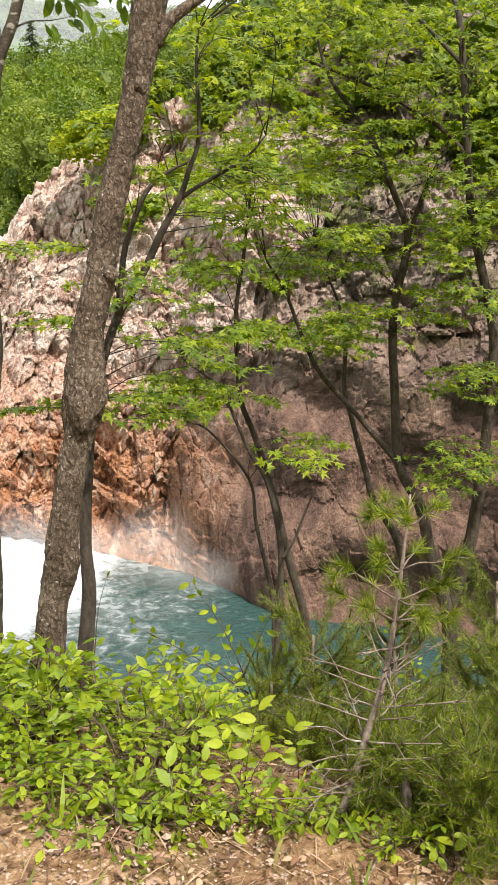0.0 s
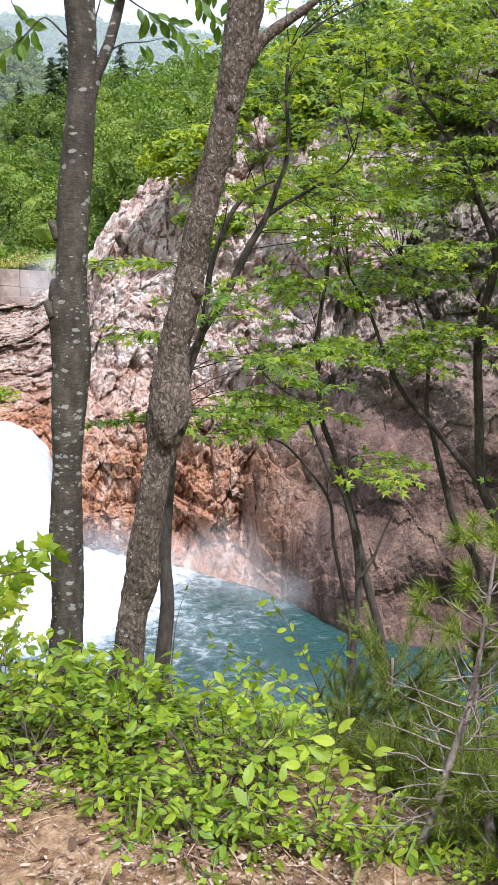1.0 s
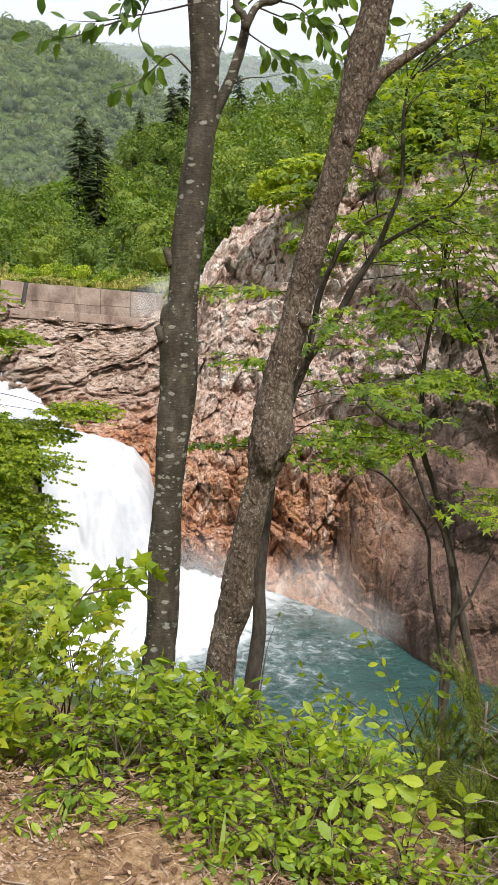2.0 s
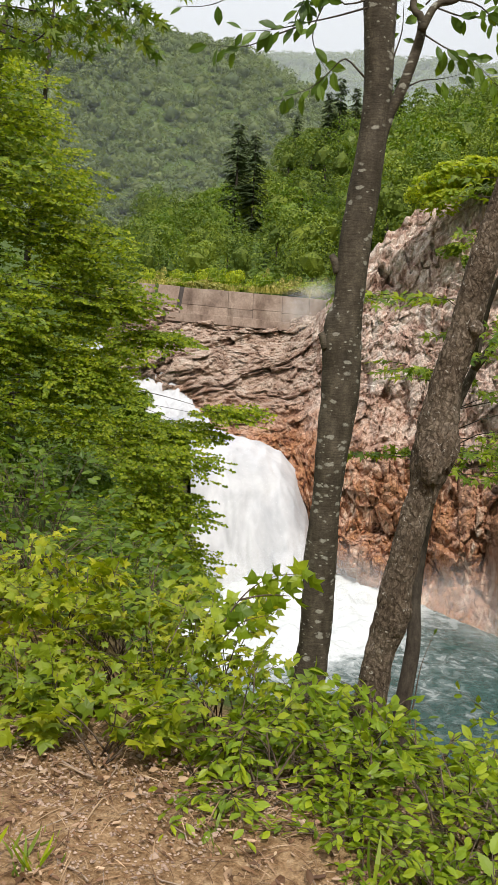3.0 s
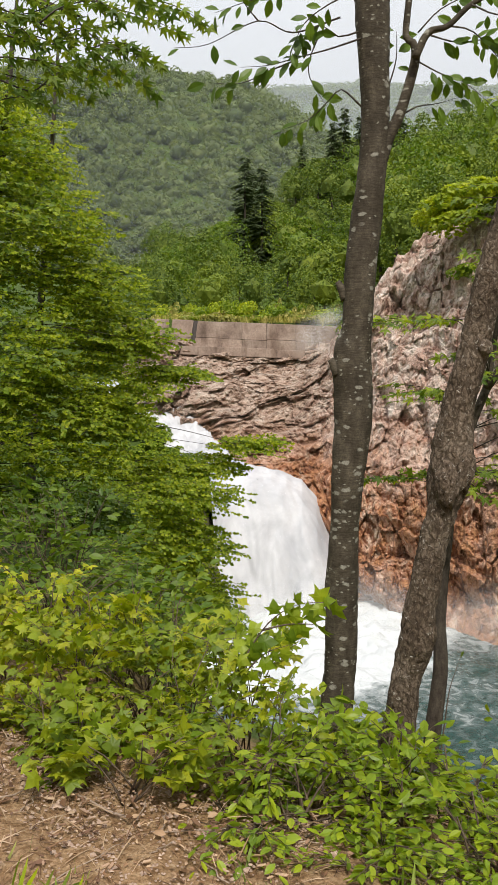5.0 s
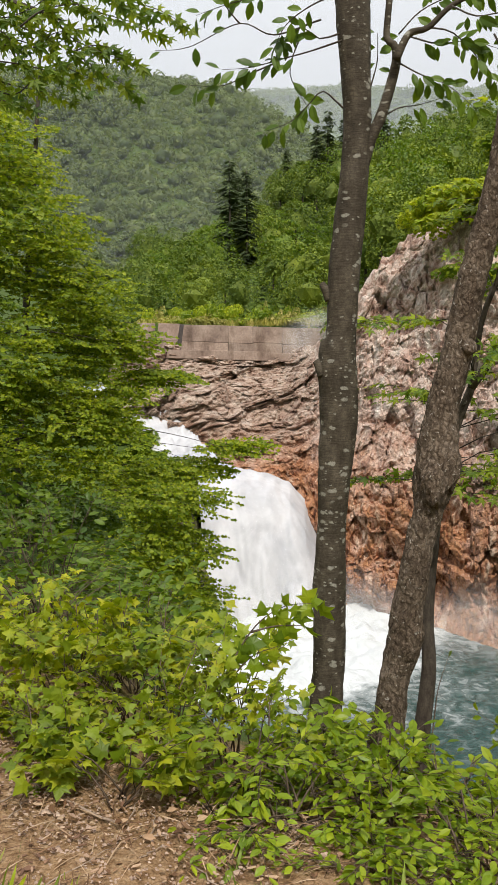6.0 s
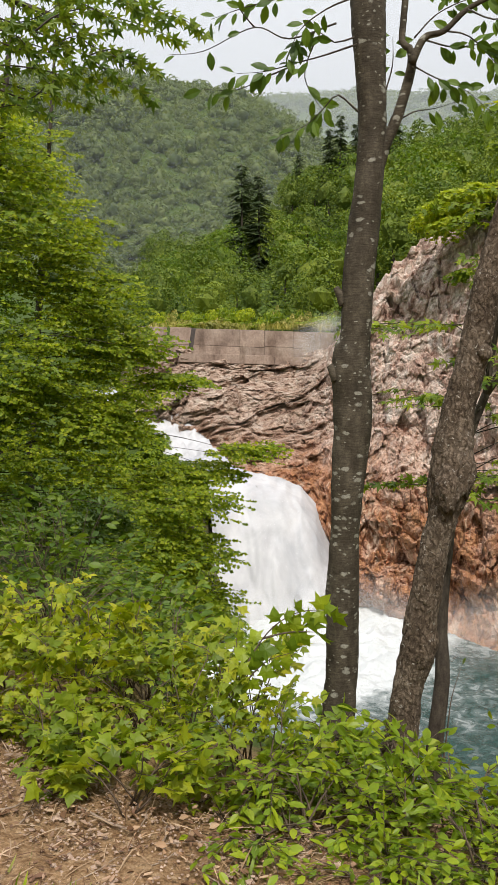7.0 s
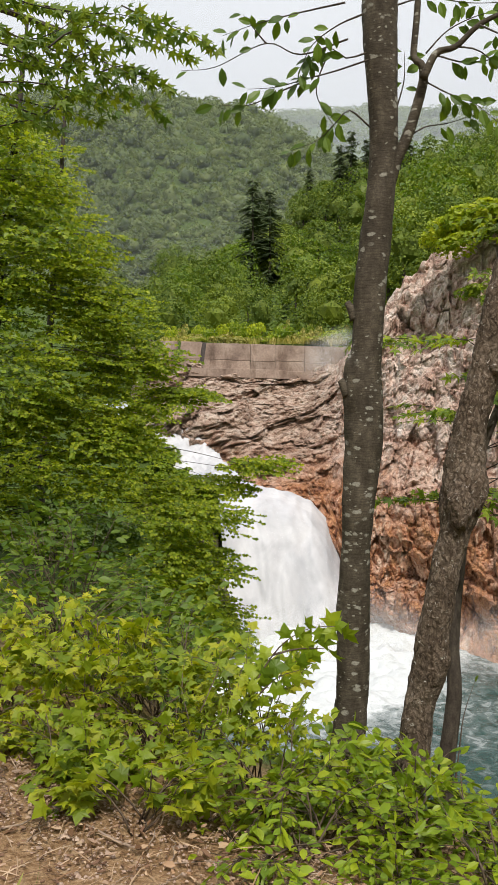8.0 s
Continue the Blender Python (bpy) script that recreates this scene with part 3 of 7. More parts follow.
def palm_outline():
    """A small hand-shaped maple leaf with five narrow lobes."""
    v = [(0.12, 0.0, 0.02)]
    for k, (deg, reach) in enumerate(((-112, 0.5), (-58, 0.82), (0, 1.0), (58, 0.82), (112, 0.5))):
        a = radians(deg)
        if k:
            g = radians((-85, -29, 29, 85)[k - 1])
            v.append((0.12 + 0.3 * math.cos(g), 0.3 * math.sin(g), 0.0))
        v.append((0.12 + 0.88 * reach * math.cos(a), 0.88 * reach * math.sin(a), -0.16 * reach))
    n = len(v) - 1
    v.append((0.0, 0.0, 0.0))
    f = [(0, i, i + 1) for i in range(1, n)] + [(0, n, n + 1), (0, n + 1, 1)]
    return np.array(v, dtype=float), np.array(f)


PALM = palm_outline()


def serrate_outline():
    """A hornbeam-like leaf: toothed edge, folded a little along the midrib."""
    edge = []
    for k in range(12):
        x = (k + 0.5) / 12
        w = 0.27 * math.sin(math.pi * x ** 0.8) ** 0.8
        edge.append((x + (0.03 if k % 2 else 0.0), w * (1.0 if k % 2 else 0.82), 0.05 * math.sin(math.pi * x) - 0.09 * x * x))
    top = [(0, 0, 0)] + edge + [(1.06, 0, -0.12)]
    n = len(top)
    rib = [(x, 0, z - 0.03 * math.sin(math.pi * min(x, 1))) for x, _, z in top]
    v = top + rib + [(x, -y, z) for x, y, z in top]
    f = []
    for i in range(n - 1):
        f += [(n + i, n + i + 1, i + 1), (n + i, i + 1, i), (n + i, 2 * n + i + 1, n + i + 1), (n + i, 2 * n + i, 2 * n + i + 1)]
    return np.array(v, dtype=float), np.array(f)


SERRATE = serrate_outline()


def leaf_array(p, d, up, size, shape):
    """Places one leaf of the shape at each p, along d, facing up."""
    p, d, up, size = (np.asarray(a, dtype=float) for a in (p, d, up, size))
    x = unit(d)
    y = unit(np.cross(up, x))
    z = np.cross(x, y)
    tv, tf = shape
    v = p[:, None] + size[:, None, None] * (tv[None, :, 0:1] * x[:, None] + tv[None, :, 1:2] * y[:, None] + tv[None, :, 2:3] * z[:, None])
    f = tf[None] + (np.arange(len(p)) * len(tv))[:, None, None]
    return v.reshape(-1, 3), f.reshape(-1, 3)


def leaf_parts(parent, p, d, up, size, shapes, mat, mat_rest, limit, name="leaf"):
    """The leaves nearest the path as single leaves, the rest joined."""
    p, d, up, size = (np.asarray(a, dtype=float) for a in (p, d, up, size))
    order = np.argsort(np.linalg.norm(p - np.array([-0.1, 0, 1.5]), axis=1))
    meshes = [np_mesh(name, s[0], s[1], mat, False) for s in shapes]
    x = unit(d)
    y = unit(np.cross(up, x))
    z = np.cross(x, y)
    for i in order[:limit]:
        ob = new(name, meshes[i % len(meshes)])
        m = Matrix(((x[i][0], y[i][0], z[i][0], p[i][0]), (x[i][1], y[i][1], z[i][1], p[i][1]), (x[i][2], y[i][2], z[i][2], p[i][2]), (0, 0, 0, 1)))
        ob.parent = parent
        ob.matrix_basis = parent.matrix_basis.inverted() @ m @ Matrix.Scale(size[i], 4)
    rest = order[limit:]
    if len(rest):
        v, f = leaf_array(p[rest], d[rest], up[rest], size[rest], shapes[0])
        part("foliage", np_mesh("foliage", v, f, mat_rest), parent, kind="stuff")


class Sprays:
    """Flat fans of twigs with leaves on both sides, gathered for one plant."""

    def __init__(self, seed):
        self.r = np.random.default_rng(seed)
        self.wild, self.face, self.bend = 0.5, np.zeros(3), 0.09
        self.lines, self.p, self.d, self.up, self.s = [], [], [], [], []

    def leaf(self, p, d, up, s):
        self.p.append(np.reshape(p, (-1, 3))), self.d.append(np.reshape(d, (-1, 3)))
        self.up.append(np.reshape(up, (-1, 3))), self.s.append(np.reshape(s, -1))

    def leaves(self):
        return [np.concatenate(a) for a in (self.p, self.d, self.up, self.s)]

    def twig(self, base, way, length, radius, up, spacing, leaf, droop=0.25, bare=0.15, spread=50):
        r = self.r
        k = max(3, int(length / self.bend))
        t = np.linspace(0, 1, k)
        side = unit(np.cross(up, way))
        bend = r.normal(0, 0.12)
        line = base + np.outer(t * length, way) + np.outer(t * t * length * bend, side) - np.outer(t * t * length * droop, (0, 0, 1))
        self.lines.append(np.column_stack([line, radius * (1 - 0.75 * t)]))
        n = max(2, int(length * (1 - bare) / spacing))
        i = np.arange(n)
        q = (bare + (1 - bare) * (i + r.uniform(0.2, 0.9, n)) / n) * (k - 1)
        a = np.minimum(q.astype(int), k - 2)
        step = line[a + 1] - line[a]
        at = line[a] + step * (q - a)[:, None]
        sgn = np.where(i % 2, 1.0, -1.0)
        ang = np.radians(spread + r.normal(0, 16, n)) * np.where(i == n - 1, 0.35, 1.0)
        d = unit(step) * np.cos(ang)[:, None] + side * (sgn * np.sin(ang))[:, None]
        d[:, 2] += r.normal(-0.12, 0.16, n)
        self.leaf(at, unit(d), unit(up + self.face + r.normal(0, self.wild, (n, 3))), leaf * r.uniform(0.65, 1.2, n))
        return line

    def spray(self, base, way, length, leaf, spacing=0.05, tilt=0.16, droop=0.22, radius=None, fan=0.5):
        r = self.r
        way = unit(np.array(way, dtype=float))
        up = unit(np.array([0, 0, 1.0]) + r.normal(0, tilt, 3))
        up = unit(up - way * np.dot(up, way))
        radius = radius or 0.0018 + 0.0022 * length
        line = self.twig(base, way, length, radius, up, spacing, leaf, droop)
        side = unit(np.cross(up, way))
        m = max(2, int(length / 0.13))
        for i in range(m):
            q = 0.15 + 0.75 * (i + r.uniform(0.1, 0.9)) / m
            at = line[min(int(q * (len(line) - 1)), len(line) - 1)]
            sgn = 1 if i % 2 else -1
            ang = radians(r.uniform(38, 62))
            w = unit(way * math.cos(ang) + side * sgn * math.sin(ang) + np.array([0, 0, r.normal(0, 0.08)]))
            self.twig(at, w, length * fan * (1.05 - 0.6 * q) * r.uniform(0.7, 1.15), radius * 0.5, up, spacing, leaf, droop * 0.7)
        return line

    def limb(self, a, b, r0, r1, sag=0.1):
        a, b = np.asarray(a, dtype=float), np.asarray(b, dtype=float)
        length = np.linalg.norm(b - a)
        t = np.linspace(0, 1, max(4, int(length / 0.18)))
        w = self.r.normal(0, 0.05, 3) * length
        line = a + np.outer(t, b - a) + np.outer(np.sin(np.pi * t), w + np.array([0, 0, sag * length]))
        self.lines.append(np.column_stack([line, r0 + (r1 - r0) * t]))

    def blob(self, centre, radii, count, stems, length, leaf, spacing=0.05, outward=0.7, droop=0.22, tilt=0.16, limbs=True, axis=None, limb_share=0.35):
        """Sprays spread through an ellipsoid; each hangs on a limb from the nearest stem."""
        r = self.r
        stems = np.asarray(stems, dtype=float)[:, :3]
        centre, radii = np.asarray(centre, dtype=float), np.asarray(radii, dtype=float)
        for _ in range(count):
            q = unit(r.normal(0, 1, 3)) * r.uniform(0.25, 1.0) ** 0.6
            at = centre + q * radii
            near = stems[np.argmin(np.linalg.norm((stems - at) * np.array([1, 1, 1.3]) + np.array([0, 0, 0.25]), axis=1))]
            out = at - (near if axis is None else np.asarray(axis, dtype=float))
            out[2] = 0
            way = unit(unit(out) * outward + unit(r.normal(0, 1, 3)) * np.array([1, 1, 0.25]) * (1 - outward) + np.array([0, 0, 0.1]))
            size = length * r.uniform(0.7, 1.25)
            base = at - way * size * 0.4
            if limbs and r.random() < limb_share:
                self.limb(near, base, 0.0025 + 0.0028 * np.linalg.norm(at - near), 0.002 + 0.002 * size)
            self.spray(base, way, size, leaf, spacing, tilt, droop)

    def branchlet(self, pts, r0, leaf, spacing, start=0.2, hang=0.5):
        """A twig along given points whose leaves hang to both sides."""
        r = self.r
        line = smooth_path([(*p, r0 * (1 - 0.8 * i / (len(pts) - 1))) for i, p in enumerate(pts)], 0.03)
        self.lines.append(line)
        run = np.concatenate([[0], np.cumsum(np.linalg.norm(np.diff(line[:, :3], axis=0), axis=1))])
        n = max(1, int(run[-1] * (1 - start) / spacing))
        for i in range(n):
            s = run[-1] * (start + (1 - start) * (i + r.uniform(0.3, 1.0)) / n)
            k = min(np.searchsorted(run, s), len(line) - 1)
            tan = unit(line[k, :3] - line[k - 1, :3])
            side = unit(np.cross(tan, (0, 1.0, 0.2))) * (1 if i % 2 else -1)
            d = unit(tan * r.uniform(0.2, 0.9) + side * r.uniform(0.3, 0.9) + np.array([0, 0, -hang * r.uniform(0.5, 1.6)]) + r.normal(0, 0.2, 3))
            self.leaf(line[k, :3] + d * 0.012, d, unit(np.array([r.normal(0, 0.5), -1.0, r.normal(0.25, 0.4)])), leaf * r.uniform(0.65, 1.2))

    def build(self, parent, shape, mat, twig_mat, limit=0, mat_one=None, twig_label=""):
        if self.lines:
            part("branchwork", twig_mesh("branchwork", self.lines, twig_mat, 3), parent, twig_label, "stuff")
        if limit:
            leaf_parts(parent, *self.leaves(), [shape], mat_one, mat, limit)
        else:
            v, f = leaf_array(*self.leaves(), shape)
            part("crown", np_mesh("crown", v, f, mat), parent, kind="stuff")


def lattice(i, seed):
    """Three fixed random numbers for each whole-number point."""
    h = (i[..., 0] * 73856093) ^ (i[..., 1] * 19349663) ^ (i[..., 2] * 83492791) ^ (seed * 2654435)
    out = []
    for k in (1, 2, 3):
        g = (h + k * 668265263) & 0xFFFFFFFF
        g = ((g ^ (g >> 15)) * 2246822519) & 0xFFFFFFFF
        g = ((g ^ (g >> 13)) * 3266489917) & 0xFFFFFFFF
        out.append(((g ^ (g >> 16)) & 0xFFFFFF) / float(0xFFFFFF))
    return np.stack(out, axis=-1)


def field_noise(p, seed=0):
    """Gradient noise of an array of points, about -1 to 1."""
    base = np.floor(p).astype(np.int64)
    f = p - base
    u = f * f * f * (f * (f * 6 - 15) + 10)
    total = np.zeros(p.shape[:-1])
    for corner in ((0, 0, 0), (1, 0, 0), (0, 1, 0), (1, 1, 0), (0, 0, 1), (1, 0, 1), (0, 1, 1), (1, 1, 1)):
        c = np.array(corner)
        g = lattice(base + c, seed) * 2 - 1
        total += np.prod(np.where(c == 1, u, 1 - u), axis=-1) * np.sum(g * (f - c), axis=-1)
    return total * 1.5


def blocks(p, seed=0):
    """Jointed cells: the way from each point's cell, the cell's random numbers and the distance to its joints."""
    base = np.floor(p).astype(np.int64)
    f1, f2 = np.full(p.shape[:-1], 9.0), np.full(p.shape[:-1], 9.0)
    off, key = np.zeros(p.shape), np.zeros(p.shape)
    for a in (-1, 0, 1):
        for b in (-1, 0, 1):
            for c in (-1, 0, 1):
                cell = base + np.array((a, b, c))
                rnd = lattice(cell, seed)
                w = p - cell - rnd
                d = np.sqrt(np.sum(w * w, axis=-1))
                near = d < f1
                f2 = np.where(near, f1, np.minimum(f2, d))
                f1 = np.where(near, d, f1)
                off, key = np.where(near[..., None], w, off), np.where(near[..., None], rnd, key)
    return off, key, f2 - f1


# ---------------------------------------------------------------- the lie of the land
POOL_Z = -15.0


def smooth(a, b, x):
    t = np.clip((np.asarray(x, dtype=float) - a) / (b - a), 0, 1)
    return t * t * (3 - 2 * t)


# plan of the gorge, by compass angle from the viewpoint: foot and brow of the cliff
CLIFF_AZ = (-30.0, -28.0, -25.0, -22.0, -19.6, -17.6, -16.6, -14.5, -12.0, -9.5, -6.0, -1.0, 2.0, 8.0, 15.0, 24.0)
FOOT_D = (72.0, 70.0, 65.5, 61.0, 59.5, 58.5, 57.6, 56.4, 55.0, 53.6, 50.5, 46.0, 43.0, 41.0, 40.0, 39.0)
FOOT_Z = (-3.0, -3.6, -5.6, -7.4, -8.2, -11.5, -16.0, -16.5, -16.5, -16.5, -16.5, -16.5, -16.5, -16.5, -16.5, -16.5)
BROW_D = (73.0, 74.0, 75.0, 76.0, 76.0, 73.0, 70.0, 66.0, 64.0, 62.0, 59.0, 56.0, 54.0, 52.0, 51.0, 50.0)
BROW_Z = (3.4, 3.2, 2.9, 2.6, 2.5, 2.8, 3.9, 7.2, 9.8, 11.4, 13.0, 13.8, 14.3, 15.5, 16.6, 17.0)
HILL_AZ = (-60.0, -26.0, -24.0, -21.0, -17.3, -14.0, -10.9, -6.5, 0.0, 15.0, 60.0)
HILL_EL = (5.0, 5.2, 6.0, 7.9, 10.6, 11.2, 11.6, 12.1, 14.0, 17.0, 18.0)
RIDGE_AZ = (-90.0, -60.0, -40.0, -35.0, -30.8, -28.2, -26.4, -23.5, -22.1, -21.0, -19.0, -15.0, -8.0, 60.0)
RIDGE_EL = (13.0, 14.0, 16.0, 16.7, 17.1, 16.7, 16.4, 16.25, 15.75, 15.2, 13.9, 12.2, 10.0, 10.0)


def terrain(x, y):
    """Height of the ground at x, y (arrays)."""
    x, y = np.asarray(x, dtype=float), np.asarray(y, dtype=float)
    r = np.hypot(x, y)
    az = np.degrees(np.arctan2(x, y))
    e = (y + 0.22 * x - 2.25) / 1.024                      # metres past the rim of the path
    fall = np.where(e > 0, np.sqrt(e * e + 0.36) - 0.6, 0.0)
    steep = 0.54 - 0.32 * smooth(-26.0, -36.0, az)
    near = -steep * fall
    near = np.maximum(near, POOL_Z - 1.6)
    near = np.where(y < -1.5, 0.45 * (-1.5 - y), near)     # the slope above the path
    brow_d = np.interp(az, CLIFF_AZ, BROW_D)
    brow_z = np.interp(az, CLIFF_AZ, BROW_Z)
    flat = np.where(az < -16.5, 4.6, brow_z - 0.8)
    edge = np.where(az < -16.5, np.maximum(brow_d, 75.6) + 1.2, brow_d + 1.6)
    hill_z = 1.5 + 172 * np.tan(np.radians(np.interp(az, HILL_AZ, HILL_EL)))
    hill = flat + (hill_z - flat) * smooth(edge + 8, 176, r) ** 0.9
    hill = np.where(r > 176, hill_z - (r - 176) * 0.12, hill)
    ridge_z = 1.5 + 480 * np.tan(np.radians(np.interp(az, RIDGE_AZ, RIDGE_EL)))
    ridge = 4 + (ridge_z - 4) * smooth(150, 500, r)
    ridge = np.where(r > 480, ridge_z - (r - 480) * 0.15, ridge)
    far_z = 1600 * np.tan(np.radians(15.5 + 0.22 * np.sin(az * 0.35 + 1.0) + 0.1 * np.sin(az * 1.1)))
    far = (far_z + 60) * smooth(600, 1600, r) - 60 - np.maximum(r - 1600, 0) * 0.1
    back = np.maximum(np.maximum(hill, ridge), far)
    left = smooth(-25.2, -28.0, az)                        # the near bank west of the falls
    bank = -8.6 + 13.0 * smooth(62, 90, r)
    step = smooth(0.0, 0.6, r - edge)
    front = near * (1 - left) + np.maximum(near, bank) * left
    bed = np.interp(r, (57.0, 59.2, 65.5, 69.0, 72.5, 76.0, 80.0), (-16.6, -7.7, -5.8, -4.4, -2.9, -1.5, -1.0))
    front = np.where((az < -22.6) & (az > -34), np.maximum(front, bed), front)
    front = np.where((az > 25) | (az < -29.5), np.maximum(front, near), front)
    z = front * (1 - step) + back * step
    z = np.where(np.abs(az) > 100, np.where(y < -1.5, np.minimum(0.45 * (-1.5 - y), 90), 0), z)
    z = np.where((np.abs(az) > 60) & (np.abs(az) <= 100) & (r > 30), np.maximum(z, (np.abs(az) - 60) / 40 * np.minimum(r * 0.3, 60)), z)
    return z


def ground_z(x, y):
    return float(terrain(x, y))


def build_ground():
    az = np.concatenate([np.arange(-180, -52, 4.0), np.arange(-52, 30, 0.4), np.arange(30, 180, 4.0)])
    r = np.concatenate([np.linspace(0.25, 8, 90), np.geomspace(8.15, 45, 50), np.linspace(46, 90, 60), np.geomspace(92, 4500, 80)])
    a, rr = np.meshgrid(np.radians(az), r, indexing="ij")
    x, y = rr * np.sin(a), rr * np.cos(a)
    z = terrain(x, y)
    for i in range(z.shape[0]):
        for j in range(z.shape[1]):
            d = r[j]
            q = Vector((x[i, j], y[i, j], 0.0))
            if d < 12:
                z[i, j] += 0.035 * noise.noise(q * 2.1) + 0.014 * noise.noise(q * 9.0) + (0.006 * noise.noise(q * 30.0) if d < 5 else 0)
            elif d < 70:
                z[i, j] += 0.35 * noise.noise(q * 0.35)
            else:
                z[i, j] += min(8.0, d * 0.012) * noise.noise(q * (8.0 / d))
    na, nr = z.shape
    v = np.stack([x, y, z], axis=-1).reshape(-1, 3)
    i, j = np.meshgrid(np.arange(na), np.arange(nr - 1), indexing="ij")
    k = (i + 1) % na
    f = np.stack([i * nr + j, i * nr + j + 1, k * nr + j + 1, k * nr + j], axis=-1).reshape(-1, 4)
    centre = len(v)
    v = np.vstack([v, [[0, 0, 0]]])
    idx = np.arange(na)
    fan = np.stack([np.full(na, centre), idx * nr, ((idx + 1) % na) * nr], axis=-1)
    g = new("ground", np_mesh("ground", v, [f, fan], M_EARTH, True))
    tagged(g, "reddish forest soil sloping down to the gorge", "ground", kind="structure")


def build_cliff():
    """One folded rock face from the weir round to the damp wall over the pool."""
    az = np.concatenate([np.arange(-31, -20, 0.1), np.arange(-20, 18, 0.072)])
    rows = 290
    a, t = np.meshgrid(az, np.linspace(0, 1, rows), indexing="ij")
    fd, fz = np.interp(a, CLIFF_AZ, FOOT_D), np.interp(a, CLIFF_AZ, FOOT_Z)
    bd, bz = np.interp(a, CLIFF_AZ, BROW_D), np.interp(a, CLIFF_AZ, BROW_Z)
    sa, ca = np.sin(np.radians(a)), np.cos(np.radians(a))
    bowl = smooth(-16.4, -19.0, a)
    d = fd + (bd - fd) * ((t ** 1.7) * (1 - bowl) + (t ** 1.05) * bowl)
    z = fz + (bz - fz) * t
    q = np.stack([d * sa, d * ca, z], axis=-1)
    damp = smooth(-7, -1, a) * smooth(0, -4, z)
    rough = 1.0 - 0.72 * damp
    ledge = np.stack([q[..., 0] * 0.16, q[..., 1] * 0.16, z * 0.3 + 0.05 * q[..., 0]], axis=-1)
    out = (field_noise(q * 0.11, 1) * 2.0 + field_noise(ledge, 2) * 1.2) * (1 - 0.6 * bowl)
    # jointed blocks at four sizes, each a tilted facet set in or out; flat slabs rising eastward in the bowl
    for size, depth, seed in ((5.2, 1.2, 31), (2.3, 0.95, 3), (1.0, 0.55, 11), (0.46, 0.16, 23)):
        flat = 1 - 0.42 * bowl
        east, deep = q[..., 0] + 20.0, q[..., 1] - 62.0
        w = np.stack([east * flat, deep * flat, z * (0.95 + 0.3 * bowl) - (0.55 * bowl - 0.15) * east], axis=-1) / size
        w = w + 0.16 * np.stack([field_noise(w * 0.9, seed + k) for k in (50, 51, 52)], axis=-1)
        off, key, joint = blocks(w, seed)
        crack = np.minimum(1.0, joint * 6.0)
        facet = (key[..., 0] - 0.5) * 0.95 + 1.1 * (off[..., 0] * (key[..., 1] - 0.5) + off[..., 2] * (key[..., 2] - 0.3))
        out = out + rough * depth * (1 - 0.2 * bowl * (size > 2) + 0.35 * bowl * (size < 2)) * (facet - 0.14 * (1 - crack) ** 2)
    lay = z - 0.45 * (q[..., 0] + 20.0) + 0.8 * field_noise(q * 0.3, 5)
    beds = 0.38 * ((lay * 0.42) % 1.0) ** 2 - 0.13 + 0.28 * ((lay * 1.9 + field_noise(q * 0.8, 6)) % 1.0) ** 2
    out = out + bowl * np.clip(0.6 + field_noise(q * 0.4, 7), 0, 1.2) * beds
    out = out + rough * 0.2 * field_noise(q * 2.6, 8) + rough * 0.12 * field_noise(q * 6.0, 9)
    edge = np.minimum(1.0, 8 * t) * np.minimum(1.0, 7 * (1 - t) + 0.45)
    # overhanging shelf above the damp wall, a cave at the water and a slot higher up
    shelf = 1.1 * smooth(-8, -1, a) * smooth(-4.0, 0.5, z + 1.5 * field_noise(q * 0.2, 4)) * smooth(9, 3, z)
    cave = -2.6 * np.exp(-((a + 5.3) / 1.0) ** 2 - ((z + 11.5) / 2.2) ** 2) - 1.8 * np.exp(-((a + 4.2) / 0.45) ** 2 - ((z + 2.2) / 1.3) ** 2)
    d = d - (out * edge + shelf + cave)
    z = z + 0.3 * field_noise(q * 0.45 + 9.3, 12) + 0.5 * (1 - edge) * field_noise(q * 0.8, 13)
    z = z + smooth(0.72, 1.0, t) * (1 - bowl) * (0.9 * field_noise(q * 0.33, 14) + 0.45 * field_noise(q * 0.9, 15) + 0.25 * field_noise(q * 2.2, 16))
    v = np.stack([d * sa, d * ca, z], axis=-1)
    na = len(az)
    i, j = np.meshgrid(np.arange(na - 1), np.arange(rows - 1), indexing="ij")
    f = np.stack([i * rows + j, (i + 1) * rows + j, (i + 1) * rows + j + 1, i * rows + j + 1], axis=-1).reshape(-1, 4)
    c = new("cliff", np_mesh("cliff", v.reshape(-1, 3), f, M_ROCK, False))
    tagged(c, "craggy pink and rust-stained volcanic cliff above the pool", "cliff", kind="structure")


